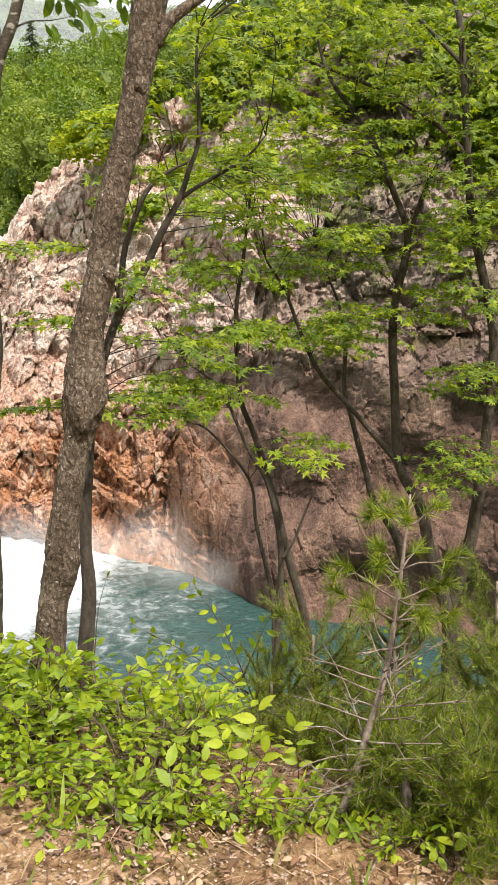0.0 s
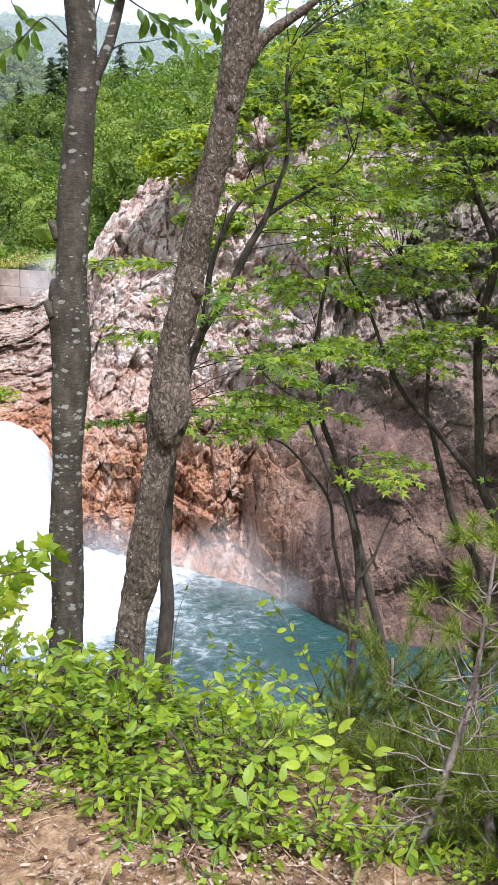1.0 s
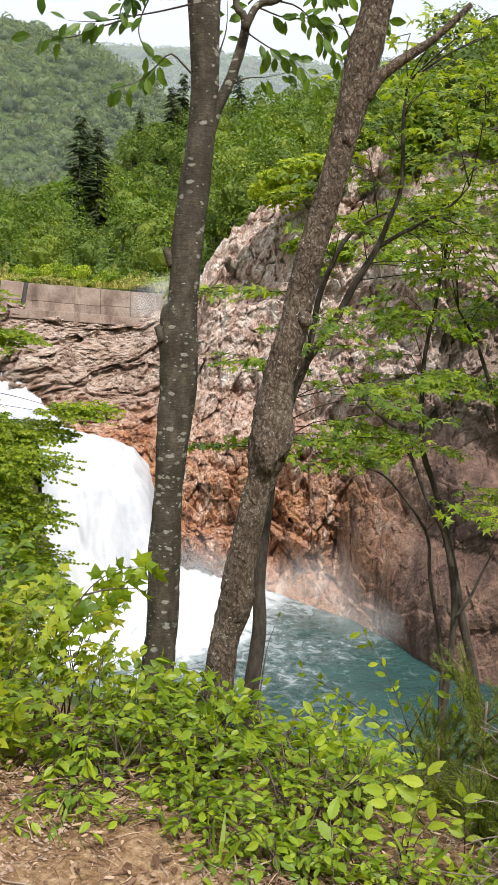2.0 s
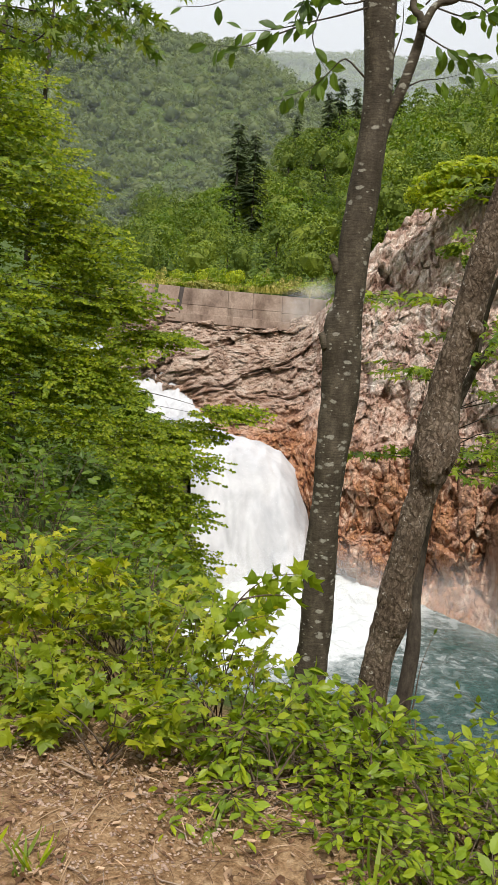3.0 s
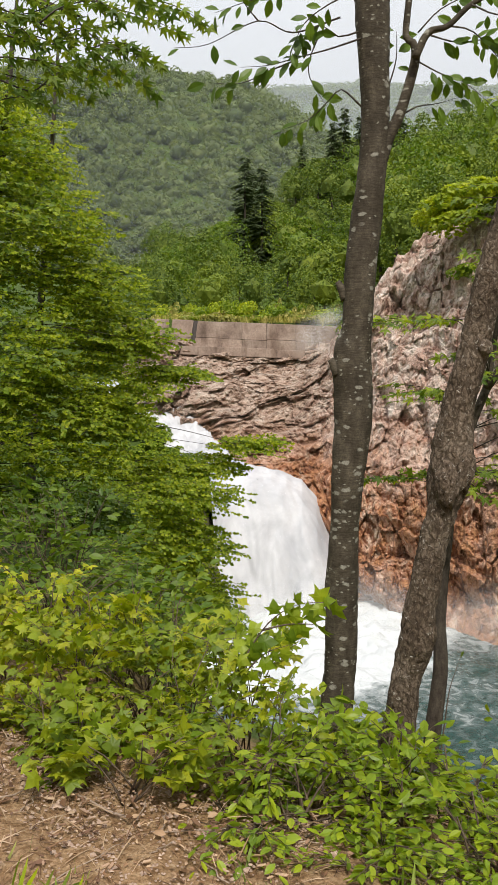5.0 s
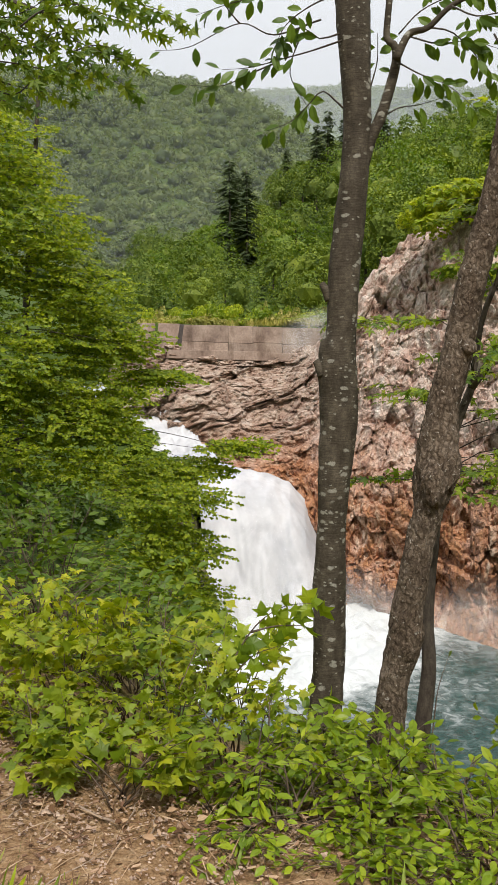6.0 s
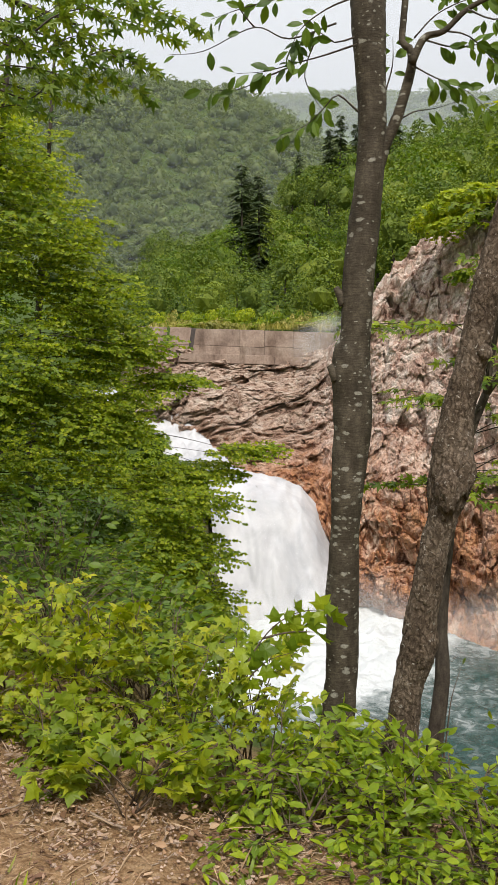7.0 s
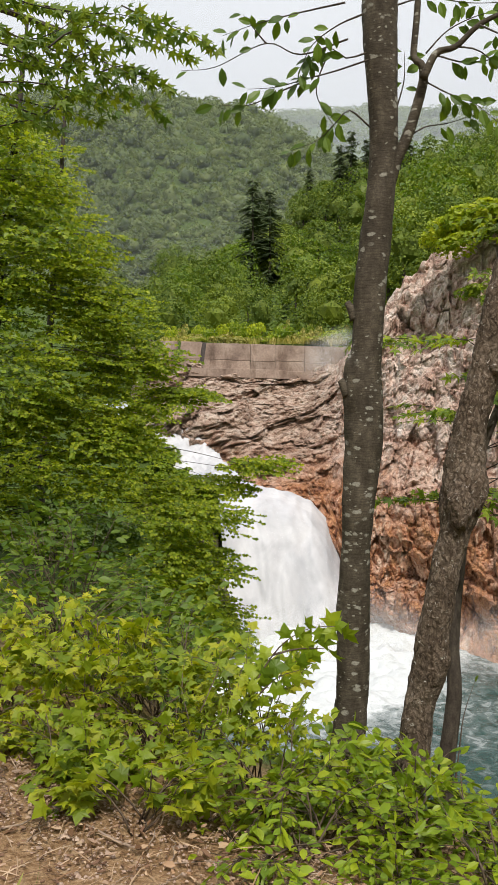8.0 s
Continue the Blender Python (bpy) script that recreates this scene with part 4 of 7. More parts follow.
def build_weir():
    """Concrete retaining wall along the brow: two courses of leaning slabs with open joints, on a footing."""
    wall = thing("retaining_wall", (-29.0, 69.0, 2.0), "weathered pinkish grey concrete retaining wall above the falls", "wall")
    a, b = Vector((-38.6, 64.0, 0)), Vector((-21.0, 72.2, 0))
    way = (b - a).normalized()
    inward = Vector((-way.y, way.x, 0))
    r = np.random.default_rng(15)

    def slab(name, s0, s1, h0, h1, set_in, deep, mat, label="", skew=0.0):
        bm = bmesh.new()
        bev = 0.03
        for h, trim in ((h0, bev), (h0 + bev, 0.0), (h1 - bev, 0.0), (h1, bev)):
            zb = 2.66 - 0.034 * s0
            for s in (s0 + trim, s1 - trim):
                for back in (trim * 0.8, deep):
                    p = a + way * (s + skew * h) + inward * (0.22 * h + set_in + back)
                    bm.verts.new((p.x, p.y, zb + h - 0.034 * (s - s0)))
        bm.verts.ensure_lookup_table()
        for k in range(3):
            o, p = 4 * k, 4 * k + 4
            for m, n in ((0, 2), (2, 3), (3, 1), (1, 0)):
                bm.faces.new([bm.verts[x] for x in (o + m, o + n, p + n, p + m)])
        bm.faces.new([bm.verts[n] for n in (12, 14, 15, 13)])
        bm.faces.new([bm.verts[n] for n in (0, 1, 3, 2)])
        bmesh.ops.recalc_face_normals(bm, faces=bm.faces)
        me = bpy.data.meshes.new(name)
        bm.to_mesh(me)
        bm.free()
        me.materials.append(mat)
        part(name, me, wall, label)

    cuts = (0.0, 2.2, 4.1, 5.9, 6.25, 8.6, 10.3, 12.4, 14.9, 17.2, 20.0, 23.0)
    for s0, s1 in zip(cuts, cuts[1:]):
        if s1 - s0 < 0.5:
            slab("joint", s0, s1, -0.5, 2.14, 0.3, 0.9, M_JOINT, "dark wet open joint", 0.14)
            continue
        skew = 0.14 if 4.0 < s0 < 7.0 else 0.0
        low = r.uniform(0.62, 0.8)
        slab("slab", s0 + 0.012, s1 - 0.012, -0.6, low - 0.008, r.uniform(0.0, 0.05), 0.9, M_CONCRETE, skew=skew)
        slab("slab", s0 + 0.012, s1 - 0.012, low + 0.008, 2.16 + r.uniform(-0.05, 0.03), r.uniform(0.0, 0.06), 0.85, M_CONCRETE, skew=skew)
    for s0 in np.arange(0.0, 22.0, 4.4):
        slab("footing", s0, s0 + 4.38, -0.75, -0.02 + r.uniform(-0.04, 0.04), -0.28, 0.5, M_CONCRETE, "broken concrete footing ledge")


def build_pool():
    """The plunge pool, heaped and white under the falls."""
    az = np.arange(-36, 22, 0.26)
    r = np.linspace(20, 64, 190)
    a, rr = np.meshgrid(np.radians(az), r, indexing="ij")
    x, y = rr * np.sin(a), rr * np.cos(a)
    fx, fy = 52.5 * math.sin(radians(-20.5)), 52.5 * math.cos(radians(-20.5))
    dist = np.hypot(x - fx, (y - fy) * 0.8)
    churn = smooth(11.5, 5.5, dist)
    drift = smooth(26.0, 7.0, dist)
    z = np.full(x.shape, POOL_Z)
    foam = np.empty(x.shape)
    for i in range(x.shape[0]):
        for j in range(x.shape[1]):
            q = Vector((x[i, j], y[i, j], 0))
            z[i, j] += 0.07 * noise.noise(q * 0.8) + 0.04 * noise.noise(q * 2.3) + churn[i, j] * (0.45 + 0.7 * noise.noise(q * 0.6) + 0.4 * noise.noise(q * 1.7))
            foam[i, j] = -0.1 + 0.38 * drift[i, j] + 0.8 * churn[i, j] + 0.16 * noise.noise(q * 0.22)
    na, nr = z.shape
    i, j = np.meshgrid(np.arange(na - 1), np.arange(nr - 1), indexing="ij")
    f = np.stack([i * nr + j, i * nr + j + 1, (i + 1) * nr + j + 1, (i + 1) * nr + j], axis=-1).reshape(-1, 4)
    me = np_mesh("water", np.stack([x, y, z], axis=-1).reshape(-1, 3), f, M_POOL, True)
    att = me.attributes.new("foam", "FLOAT", "POINT")
    att.data.foreach_set("value", foam.astype(np.float32).ravel())
    w = new("water", me)
    tagged(w, "milky turquoise plunge pool with drifting white foam", "pool", kind="structure")


LIP_AZ = (-25.6, -24.0, -22.0, -20.5, -19.2, -18.2, -17.4, -16.8)
LIP_EL = (-6.8, -7.4, -7.9, -8.2, -8.8, -9.9, -11.5, -13.4)
drops = []


def build_falls():
    """The main drop, the rapids that feed it, and their spray."""
    falls = thing("waterfall", (-20.5, 52.0, POOL_Z), "broad white waterfall plunging into a turquoise pool", "waterfall")
    n, rows = 150, 120
    u = np.linspace(-25.6, -16.8, n)
    v = np.empty((n, rows, 3))
    for i, a0 in enumerate(u):
        el = np.interp(a0, LIP_AZ, LIP_EL)
        d0 = 59.0
        z0 = 1.55 + d0 * math.tan(radians(el))
        for j in range(rows):
            t = j / (rows - 1)
            back = max(0.0, 0.16 - t) / 0.16                       # water sliding up to the lip
            a = a0 + 0.9 * t * float(np.interp(a0, (-24.0, -20.5), (1.0, 0.2))) * min(1, abs(a0 + 21) / 4)
            d = d0 + 2.0 * back - 5.5 * (max(0.0, t - 0.1) / 0.9) ** 0.62
            z = z0 + 0.5 * back - (z0 - POOL_Z + 0.5) * (max(0.0, t - 0.1) / 0.9) ** 1.5
            q = Vector((a * 1.05, t * 1.1, 0.0))
            slip = a - 1.4 * t
            rib = noise.noise(Vector((slip * 0.9, t * 4.0, 2.0))) * 0.4 + noise.noise(Vector((slip * 2.2, t * 11.0, 5.0))) * 0.1 + noise.noise(q * 0.6) * 0.5
            d -= 0.8 * rib * (0.35 + t)
            z += 0.1 * noise.noise(Vector((a * 2.0, t * 14.0, 8.0)))
            sa, ca = math.sin(radians(a)), math.cos(radians(a))
            v[i, j] = (d * sa, d * ca, z)
            if rng.random() < 0.16:
                drops.append(v[i, j] - np.array((sa, ca, 0)) * abs(rng.normal(0, 0.2)) + rng.normal(0, 0.16, 3) * (0.4 + t))
    i, j = np.meshgrid(np.arange(n - 1), np.arange(rows - 1), indexing="ij")
    f = np.stack([i * rows + j, i * rows + j + 1, (i + 1) * rows + j + 1, (i + 1) * rows + j], axis=-1).reshape(-1, 4)
    part("plunge", np_mesh("plunge", v.reshape(-1, 3), f, M_FALLS, True), falls)
    # feeding rapids
    n, rows = 110, 26
    path = np.array([(-30.5, 76.0, -0.6), (-28.6, 72.5, -2.0), (-27.2, 69.0, -3.5), (-25.8, 65.5, -4.9), (-24.2, 61.5, -6.0), (-23.2, 59.3, -6.6)])
    s = np.linspace(0, len(path) - 1, n)
    v = np.empty((n, rows, 3))
    for i, k in enumerate(s):
        a, d, z = (np.interp(k, np.arange(len(path)), path[:, c]) for c in range(3))
        for j in range(rows):
            w = j / (rows - 1) - 0.5
            aa, dd = a - 0.7 + w * 4.2, d - w * 3.0
            q = Vector((aa * 1.3, dd * 0.5, 0))
            zz = z - 0.35 * w + 0.45 * noise.noise(q * 1.6) + 0.3 * noise.noise(q * 5.0) - 1.6 * max(0, abs(w) - 0.38)
            v[i, j] = (dd * math.sin(radians(aa)), dd * math.cos(radians(aa)), zz)
            if rng.random() < 0.16:
                drops.append(v[i, j] + np.array((0, 0, abs(rng.normal(0, 0.25)))) + rng.normal(0, 0.12, 3))
    i, j = np.meshgrid(np.arange(n - 1), np.arange(rows - 1), indexing="ij")
    f = np.stack([i * rows + j, (i + 1) * rows + j, (i + 1) * rows + j + 1, i * rows + j + 1], axis=-1).reshape(-1, 4)
    part("cascade", np_mesh("cascade", v.reshape(-1, 3), f, M_FALLS, True), falls)
    # spray thrown up round the foot
    for _ in range(11000):
        a = rng.normal(-18.0, 4.2)
        d = rng.uniform(42, 58)
        h = rng.exponential(1.0) * (0.35 + 1.1 * smooth(43, 55, d))
        drops.append(np.array((d * math.sin(radians(a)), d * math.cos(radians(a)), POOL_Z + h)))
    p = np.array(drops)
    size = rng.uniform(0.003, 0.009, len(p))
    tet = np.array([(1, 1, 1), (-1, -1, 1), (-1, 1, -1), (1, -1, -1)], dtype=float)
    tf = np.array([(0, 1, 2), (0, 3, 1), (0, 2, 3), (1, 3, 2)])
    v = (p[:, None] + tet[None] * size[:, None, None]).reshape(-1, 3)
    f = (tf[None] + 4 * np.arange(len(p))[:, None, None]).reshape(-1, 3)
    part("spray", np_mesh("spray", v, f, M_DROP), falls, "fine white flying spray", kind="stuff")


def build_mist():
    """Puffs of spray over the foot of the falls and where the rapids leave the wall."""
    v, f = sphere_points(4)
    f = f[v[f].mean(axis=1)[:, 1] < 0]
    puff = np_mesh("mist", v, f, M_MIST, True)
    cloud = thing("mist_cloud", (-16.0, 52.0, POOL_Z), "thin white spray drifting above the pool", "mist")
    for az, d, z, sx, sz in ((-20.5, 51.0, -13.6, 5.0, 2.6), (-16.0, 52.5, -13.3, 4.5, 3.0), (-12.6, 51.5, -13.8, 4.0, 2.4), (-9.3, 50.0, -13.6, 3.6, 2.4), (-6.4, 48.0, -13.0, 3.0, 3.2), (-3.4, 45.6, -13.8, 2.8, 2.0), (-15.2, 50.0, -14.6, 5.0, 1.5), (-18.0, 71.0, 3.6, 2.6, 1.9), (-18.7, 70.5, 2.6, 2.0, 1.7), (-17.2, 70.5, 4.4, 2.0, 1.5)):
        ob = new("puff", puff)
        ob.parent = cloud
        ob.matrix_basis = cloud.matrix_basis.inverted() @ Matrix.Translation((d * math.sin(radians(az)), d * math.cos(radians(az)), z)) @ Matrix.Rotation(-radians(az), 4, "Z") @ Matrix.Diagonal((sx, 0.8, sz, 1))


def build_left_bank():
    """Mossy rock beside the plunge, half hidden by leaves."""
    for cx, cy, cz, s in ((-26.2, 48.5, -13.2, 3.0), (-22.8, 43.5, -15.0, 2.4), (-27.6, 51.5, -11.0, 2.8)):
        bm = bmesh.new()
        bmesh.ops.create_icosphere(bm, subdivisions=5, radius=1)
        for vert in bm.verts:
            q = vert.co.copy()
            k = 1 + 0.35 * noise.noise(q * 1.3 + Vector((cx, cy, 0))) + 0.3 * noise.voronoi(q * 2.2 + Vector((cy, 0, cx)))[0][0] + 0.14 * noise.voronoi(q * 6.0 + Vector((cy, 0, cx)))[0][0]
            vert.co = q * k * s
            vert.co.z *= 1.35
        me = bpy.data.meshes.new("boulder")
        bm.to_mesh(me)
        bm.free()
        me.materials.append(M_MOSSROCK)
        b = new("boulder", me)
        b.location = (cx, cy, cz)
        tagged(b, "dark mossy rock beside the falling water", "rock", "rocks by the falls")


# ---------------------------------------------------------------- woods on the hills


SLIMLEAF_WIDE = (np.array([(0, 0, 0), (0.45, 0.42, 0.08), (1, 0.1, -0.1), (0.55, -0.4, 0.06)], dtype=float), np.array([(0, 2, 1), (0, 3, 2)]))


def sphere_points(level):
    bm = bmesh.new()
    bmesh.ops.create_icosphere(bm, subdivisions=level, radius=1)
    bm.verts.ensure_lookup_table()
    v = np.array([tuple(p.co) for p in bm.verts])
    f = np.array([[p.index for p in face.verts] for face in bm.faces])
    bm.free()
    return v, f


def clump_crown(seed, radius, height, clumps, facet, lobes=9, level=2, core=0.84):
    """A leafy crown: leaf sprays over many lobes, round a solid filler core."""
    r = np.random.default_rng(seed)
    lobe_c = unit(r.normal(0, 1, (lobes, 3)) + np.array([0, 0, 0.2])) * r.uniform(0.35, 0.72, (lobes, 1))
    lobe_r = r.uniform(0.28, 0.5, lobes)
    scale, lift = np.array([radius, radius, height / 2]), np.array([0, 0, height * 0.55])
    nrm = unit(r.normal(0, 1, (clumps * 3, 3)) + np.array([0, 0, 0.3]))
    which = r.integers(0, lobes, clumps * 3)
    p = lobe_c[which] + nrm * lobe_r[which, None] * r.uniform(0.86, 1.08, (clumps * 3, 1))
    inside = np.min(np.linalg.norm(p[:, None] - lobe_c[None], axis=2) / lobe_r[None], axis=1)
    keep = np.argsort(-inside)[:clumps]
    p, nrm = p[keep] * scale + lift, nrm[keep]
    way = unit(np.cross(nrm, r.normal(0, 1, (clumps, 3))) + nrm * 0.35)
    up = unit(nrm * 0.9 + np.array([0, 0, 0.7]) + r.normal(0, 0.3, (clumps, 3)))
    chunks = [leaf_array(p - way * facet * 0.5, way, up, facet * r.uniform(0.6, 1.3, clumps), SLIMLEAF_WIDE)]
    v, f = sphere_points(level)
    along = v @ lobe_c.T
    disc = lobe_r[None] ** 2 - np.sum(lobe_c ** 2, axis=1)[None] + along ** 2
    reach = np.where(disc > 0, along + np.sqrt(np.maximum(disc, 0)), 0.25).max(axis=1)
    rough = np.array([1 + 0.24 * noise.noise(Vector(p * 3.0) + Vector((seed, 0, 0))) + 0.1 * noise.noise(Vector(p * 8.0)) for p in v])
    chunks.append((v * (np.maximum(reach, 0.3) * rough)[:, None] * core * scale + lift, f))
    return merge(chunks)


def build_hill_woods():
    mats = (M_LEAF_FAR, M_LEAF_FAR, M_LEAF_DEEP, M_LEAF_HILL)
    crowns = []
    for k in range(8):
        v, f = clump_crown(100 + k, 3.0 + 0.25 * (k % 4), 6.6 + 0.6 * (k % 3), 1080, 0.32, 14 + k % 4, 1, 0.55)
        crowns.append(np_mesh("crown", v, f, mats[k % 4]))
    close = [np_mesh("crown", *clump_crown(140 + k, 3.0, 6.5, 2400, 0.25, 15, 1, 0.5), mats[(0, 3)[k]]) for k in range(2)]
    bole = stem_mesh("trunk", [(0, 0, -1.5, 0.16), (0.1, 0.05, 1.5, 0.14), (0.0, 0.1, 4.5, 0.07)], M_SLIM, 7, 0.6)
    r = np.random.default_rng(21)
    placed = []
    tries = 0
    while len(placed) < 300 and tries < 12000:
        tries += 1
        az = r.uniform(-29, 17)
        d = r.uniform(84, 182) if az > -21 else r.uniform(86, 235)
        if az > -15.5:
            d = r.uniform(np.interp(az, CLIFF_AZ, BROW_D) + 2.5, 182)
        x, y = d * math.sin(radians(az)), d * math.cos(radians(az))
        if any((x - a) ** 2 + (y - b) ** 2 < (2.6 + d * 0.007) ** 2 for a, b in placed):
            continue
        placed.append((x, y))
        t = thing("hill_tree", (x, y, ground_z(x, y)), "leafy green broadleaf tree on the wooded hillside", "tree", "hillside trees")
        k = r.integers(0, 8)
        grow = r.uniform(0.75, 1.25) * (0.6 if d < 92 and az < -15 else 1.0)
        for me, name in ((bole, "trunk"), (close[k % 2] if d < 84 else crowns[k], "crown")):
            ob = new(name, me)
            ob.parent = t
        t.scale = (grow, grow, grow * r.uniform(0.9, 1.15))
        t.rotation_euler = (0, 0, r.uniform(0, 6.28))


def fir_mesh(seed):
    r = np.random.default_rng(seed)
    p, d, up, s = [], [], [], []
    for k in range(24):
        h = 1.2 + k * 0.43
        reach = (1 - k / 25) ** 0.75 * 3.0 * r.uniform(0.7, 1.15)
        for b in range(8):
            a = r.uniform(0, 6.28)
            lift = r.normal(0, 0.22)
            w = np.array([math.cos(a), math.sin(a), -0.3 + r.normal(0, 0.1)])
            for q in np.linspace(0.15, 1, max(3, int(reach * 4.5))):
                for sgn in (-1, 1, 0):
                    side = np.array([-w[1], w[0], 0]) * sgn
                    p.append(np.array([0, 0, h + lift]) + w * reach * q)
                    d.append(w + side * 0.9 + np.array([0, 0, -0.15]))
                    up.append(np.array([0, 0, 1.0]) + r.normal(0, 0.3, 3))
                    s.append(0.5 * (1.2 - 0.5 * q) * r.uniform(0.6, 1.3))
    return leaf_array(p, d, up, s, SLIMLEAF)


def build_firs():
    v, f = fir_mesh(3)
    needles = np_mesh("needles", v, f, M_FIR)
    pole = stem_mesh("trunk", [(0, 0, -1, 0.2), (0, 0, 5, 0.13), (0, 0, 11.6, 0.02)], M_SLIM, 7, 0.8)
    for az, d, top in ((-23.0, 132, 12.6), (-21.9, 130, 12.0), (-22.5, 136, 11.6), (-16.7, 150, 15.4), (-15.7, 152, 14.9), (-17.4, 148, 14.6), (-19.3, 165, 13.2), (-13.2, 150, 15.5)):
        x, y = d * math.sin(radians(az)), d * math.cos(radians(az))
        g = ground_z(x, y)
        tall = 1.55 + d * math.tan(radians(top)) - g
        k = min(1.7, max(0.7, tall / 11.6))
        t = thing("fir_tree", (x, y, 1.55 + d * math.tan(radians(top)) - 11.6 * k), "dark green pointed fir tree among broadleaf woods", "tree", "fir trees on the hill")
        for me, name in ((pole, "trunk"), (needles, "needles")):
            ob = new(name, me)
            ob.parent = t
        t.scale = (k * 0.95, k * 0.95, k)
        t.rotation_euler = (0, 0, az * 3)


def build_ridge_woods():
    """The far wooded ridge, one joined canopy of broad crowns."""
    r = np.random.default_rng(5)
    variants = []
    for k in range(7):
        v, f = clump_crown(300 + k, 3.4, 5.6, 112, 0.8, 9, 1, 0.8)
        variants.append((v, f[v[f].mean(axis=1)[:, 2] > 1.7]))
    chunks = []
    spots = []
    d = 163.0
    while d < 500:
        gap = 3.1 + d * 0.0042
        wide = gap * 1.1 / d
        spots += [(az + r.uniform(-0.5, 0.5) * wide, d + r.uniform(-0.6, 0.6) * gap) for az in np.arange(radians(-39), radians(-12.5), wide)]
        d += gap
    for az, d in spots:
        x, y = d * math.sin(az), d * math.cos(az)
        v, f = variants[r.integers(0, 7)]
        k, a = r.choice((0.55, 0.8, 1.0, 1.25, 1.5)) * r.uniform(0.85, 1.1) * (0.72 + d * 0.0009), r.uniform(0, 6.28)
        rot = np.array([(math.cos(a), -math.sin(a), 0), (math.sin(a), math.cos(a), 0), (0, 0, 1)])
        chunks.append(((v * k * np.array([1, 1, r.uniform(0.75, 1.15)])) @ rot.T + np.array([x, y, ground_z(x, y) - 1.3 * k]), f))
    v, f = merge(chunks)
    w = new("ridge_woods", np_mesh("ridge_woods", v, f, M_LEAF_RIDGE_HAZED, True))
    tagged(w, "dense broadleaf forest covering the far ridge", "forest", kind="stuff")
    chunks = []
    for _ in range(820):
        az, d = r.uniform(-23, -3), 1670 - 400 * r.uniform(0, 1) ** 1.4
        x, y = d * math.sin(radians(az)), d * math.cos(radians(az))
        v, f = variants[r.integers(0, 7)]
        chunks.append((v * r.uniform(2.4, 4.2) * (0.6 + d * 0.0003) + np.array([x, y, ground_z(x, y) - 3.0]), f))
    v, f = merge(chunks)
    w = new("skyline_woods", np_mesh("skyline_woods", v, f, M_LEAF_RIDGE_HAZED))
    tagged(w, "haze-tinted forest on the farthest skyline", "forest", kind="stuff")


def build_haze():
    """Damp summer air in the side valleys: thin curved veils, one before the ridge and one before the skyline."""
    air = thing("haze", (-90.0, 190.0, 0.0), "thin pale summer haze hanging between the wooded hills", "haze")
    for d, top in ((205.0, 110.0), (560.0, 260.0)):
        az = np.radians(np.arange(-58, 26, 2.0))
        z = np.array([-5.0, top * 0.5, top])
        a, h = np.meshgrid(az, z, indexing="ij")
        v = np.stack([d * np.sin(a), d * np.cos(a), h], axis=-1).reshape(-1, 3)
        i, j = np.meshgrid(np.arange(len(az) - 1), np.arange(2), indexing="ij")
        f = np.stack([i * 3 + j, i * 3 + j + 1, (i + 1) * 3 + j + 1, (i + 1) * 3 + j], axis=-1).reshape(-1, 4)
        part("veil", np_mesh("veil", v, f, M_HAZE if d < 300 else M_HAZE_FAR, True), air)


def build_hill_floor():
    """Undergrowth between the trees of the near hill."""
    r = np.random.default_rng(77)
    n = 42000
    az, d = np.radians(r.uniform(-30, 18, n)), 78 + 165 * r.uniform(0, 1, n) ** 1.3
    x, y = d * np.sin(az), d * np.cos(az)
    z = terrain(x, y)
    ok = (z > 3.5) & (d > np.where(np.degrees(az) < -16, 87.0, np.interp(np.degrees(az), CLIFF_AZ, BROW_D) + 5))
    p = np.stack([x, y, z + r.uniform(0.1, 1.3, n)], axis=-1)[ok]
    k = len(p)
    a = r.uniform(0, 6.28, k)
    v, f = leaf_array(p, np.stack([np.cos(a), np.sin(a), r.normal(0, 0.3, k)], axis=-1), unit(np.array([0, -0.5, 1.0]) + r.normal(0, 0.4, (k, 3))), r.uniform(0.5, 1.1, k), SLIMLEAF_WIDE)
    tagged(new("hill_undergrowth", np_mesh("hill_undergrowth", v, f, M_LEAF_FAR)), "dense green undergrowth between the hillside trees", "undergrowth", kind="stuff")


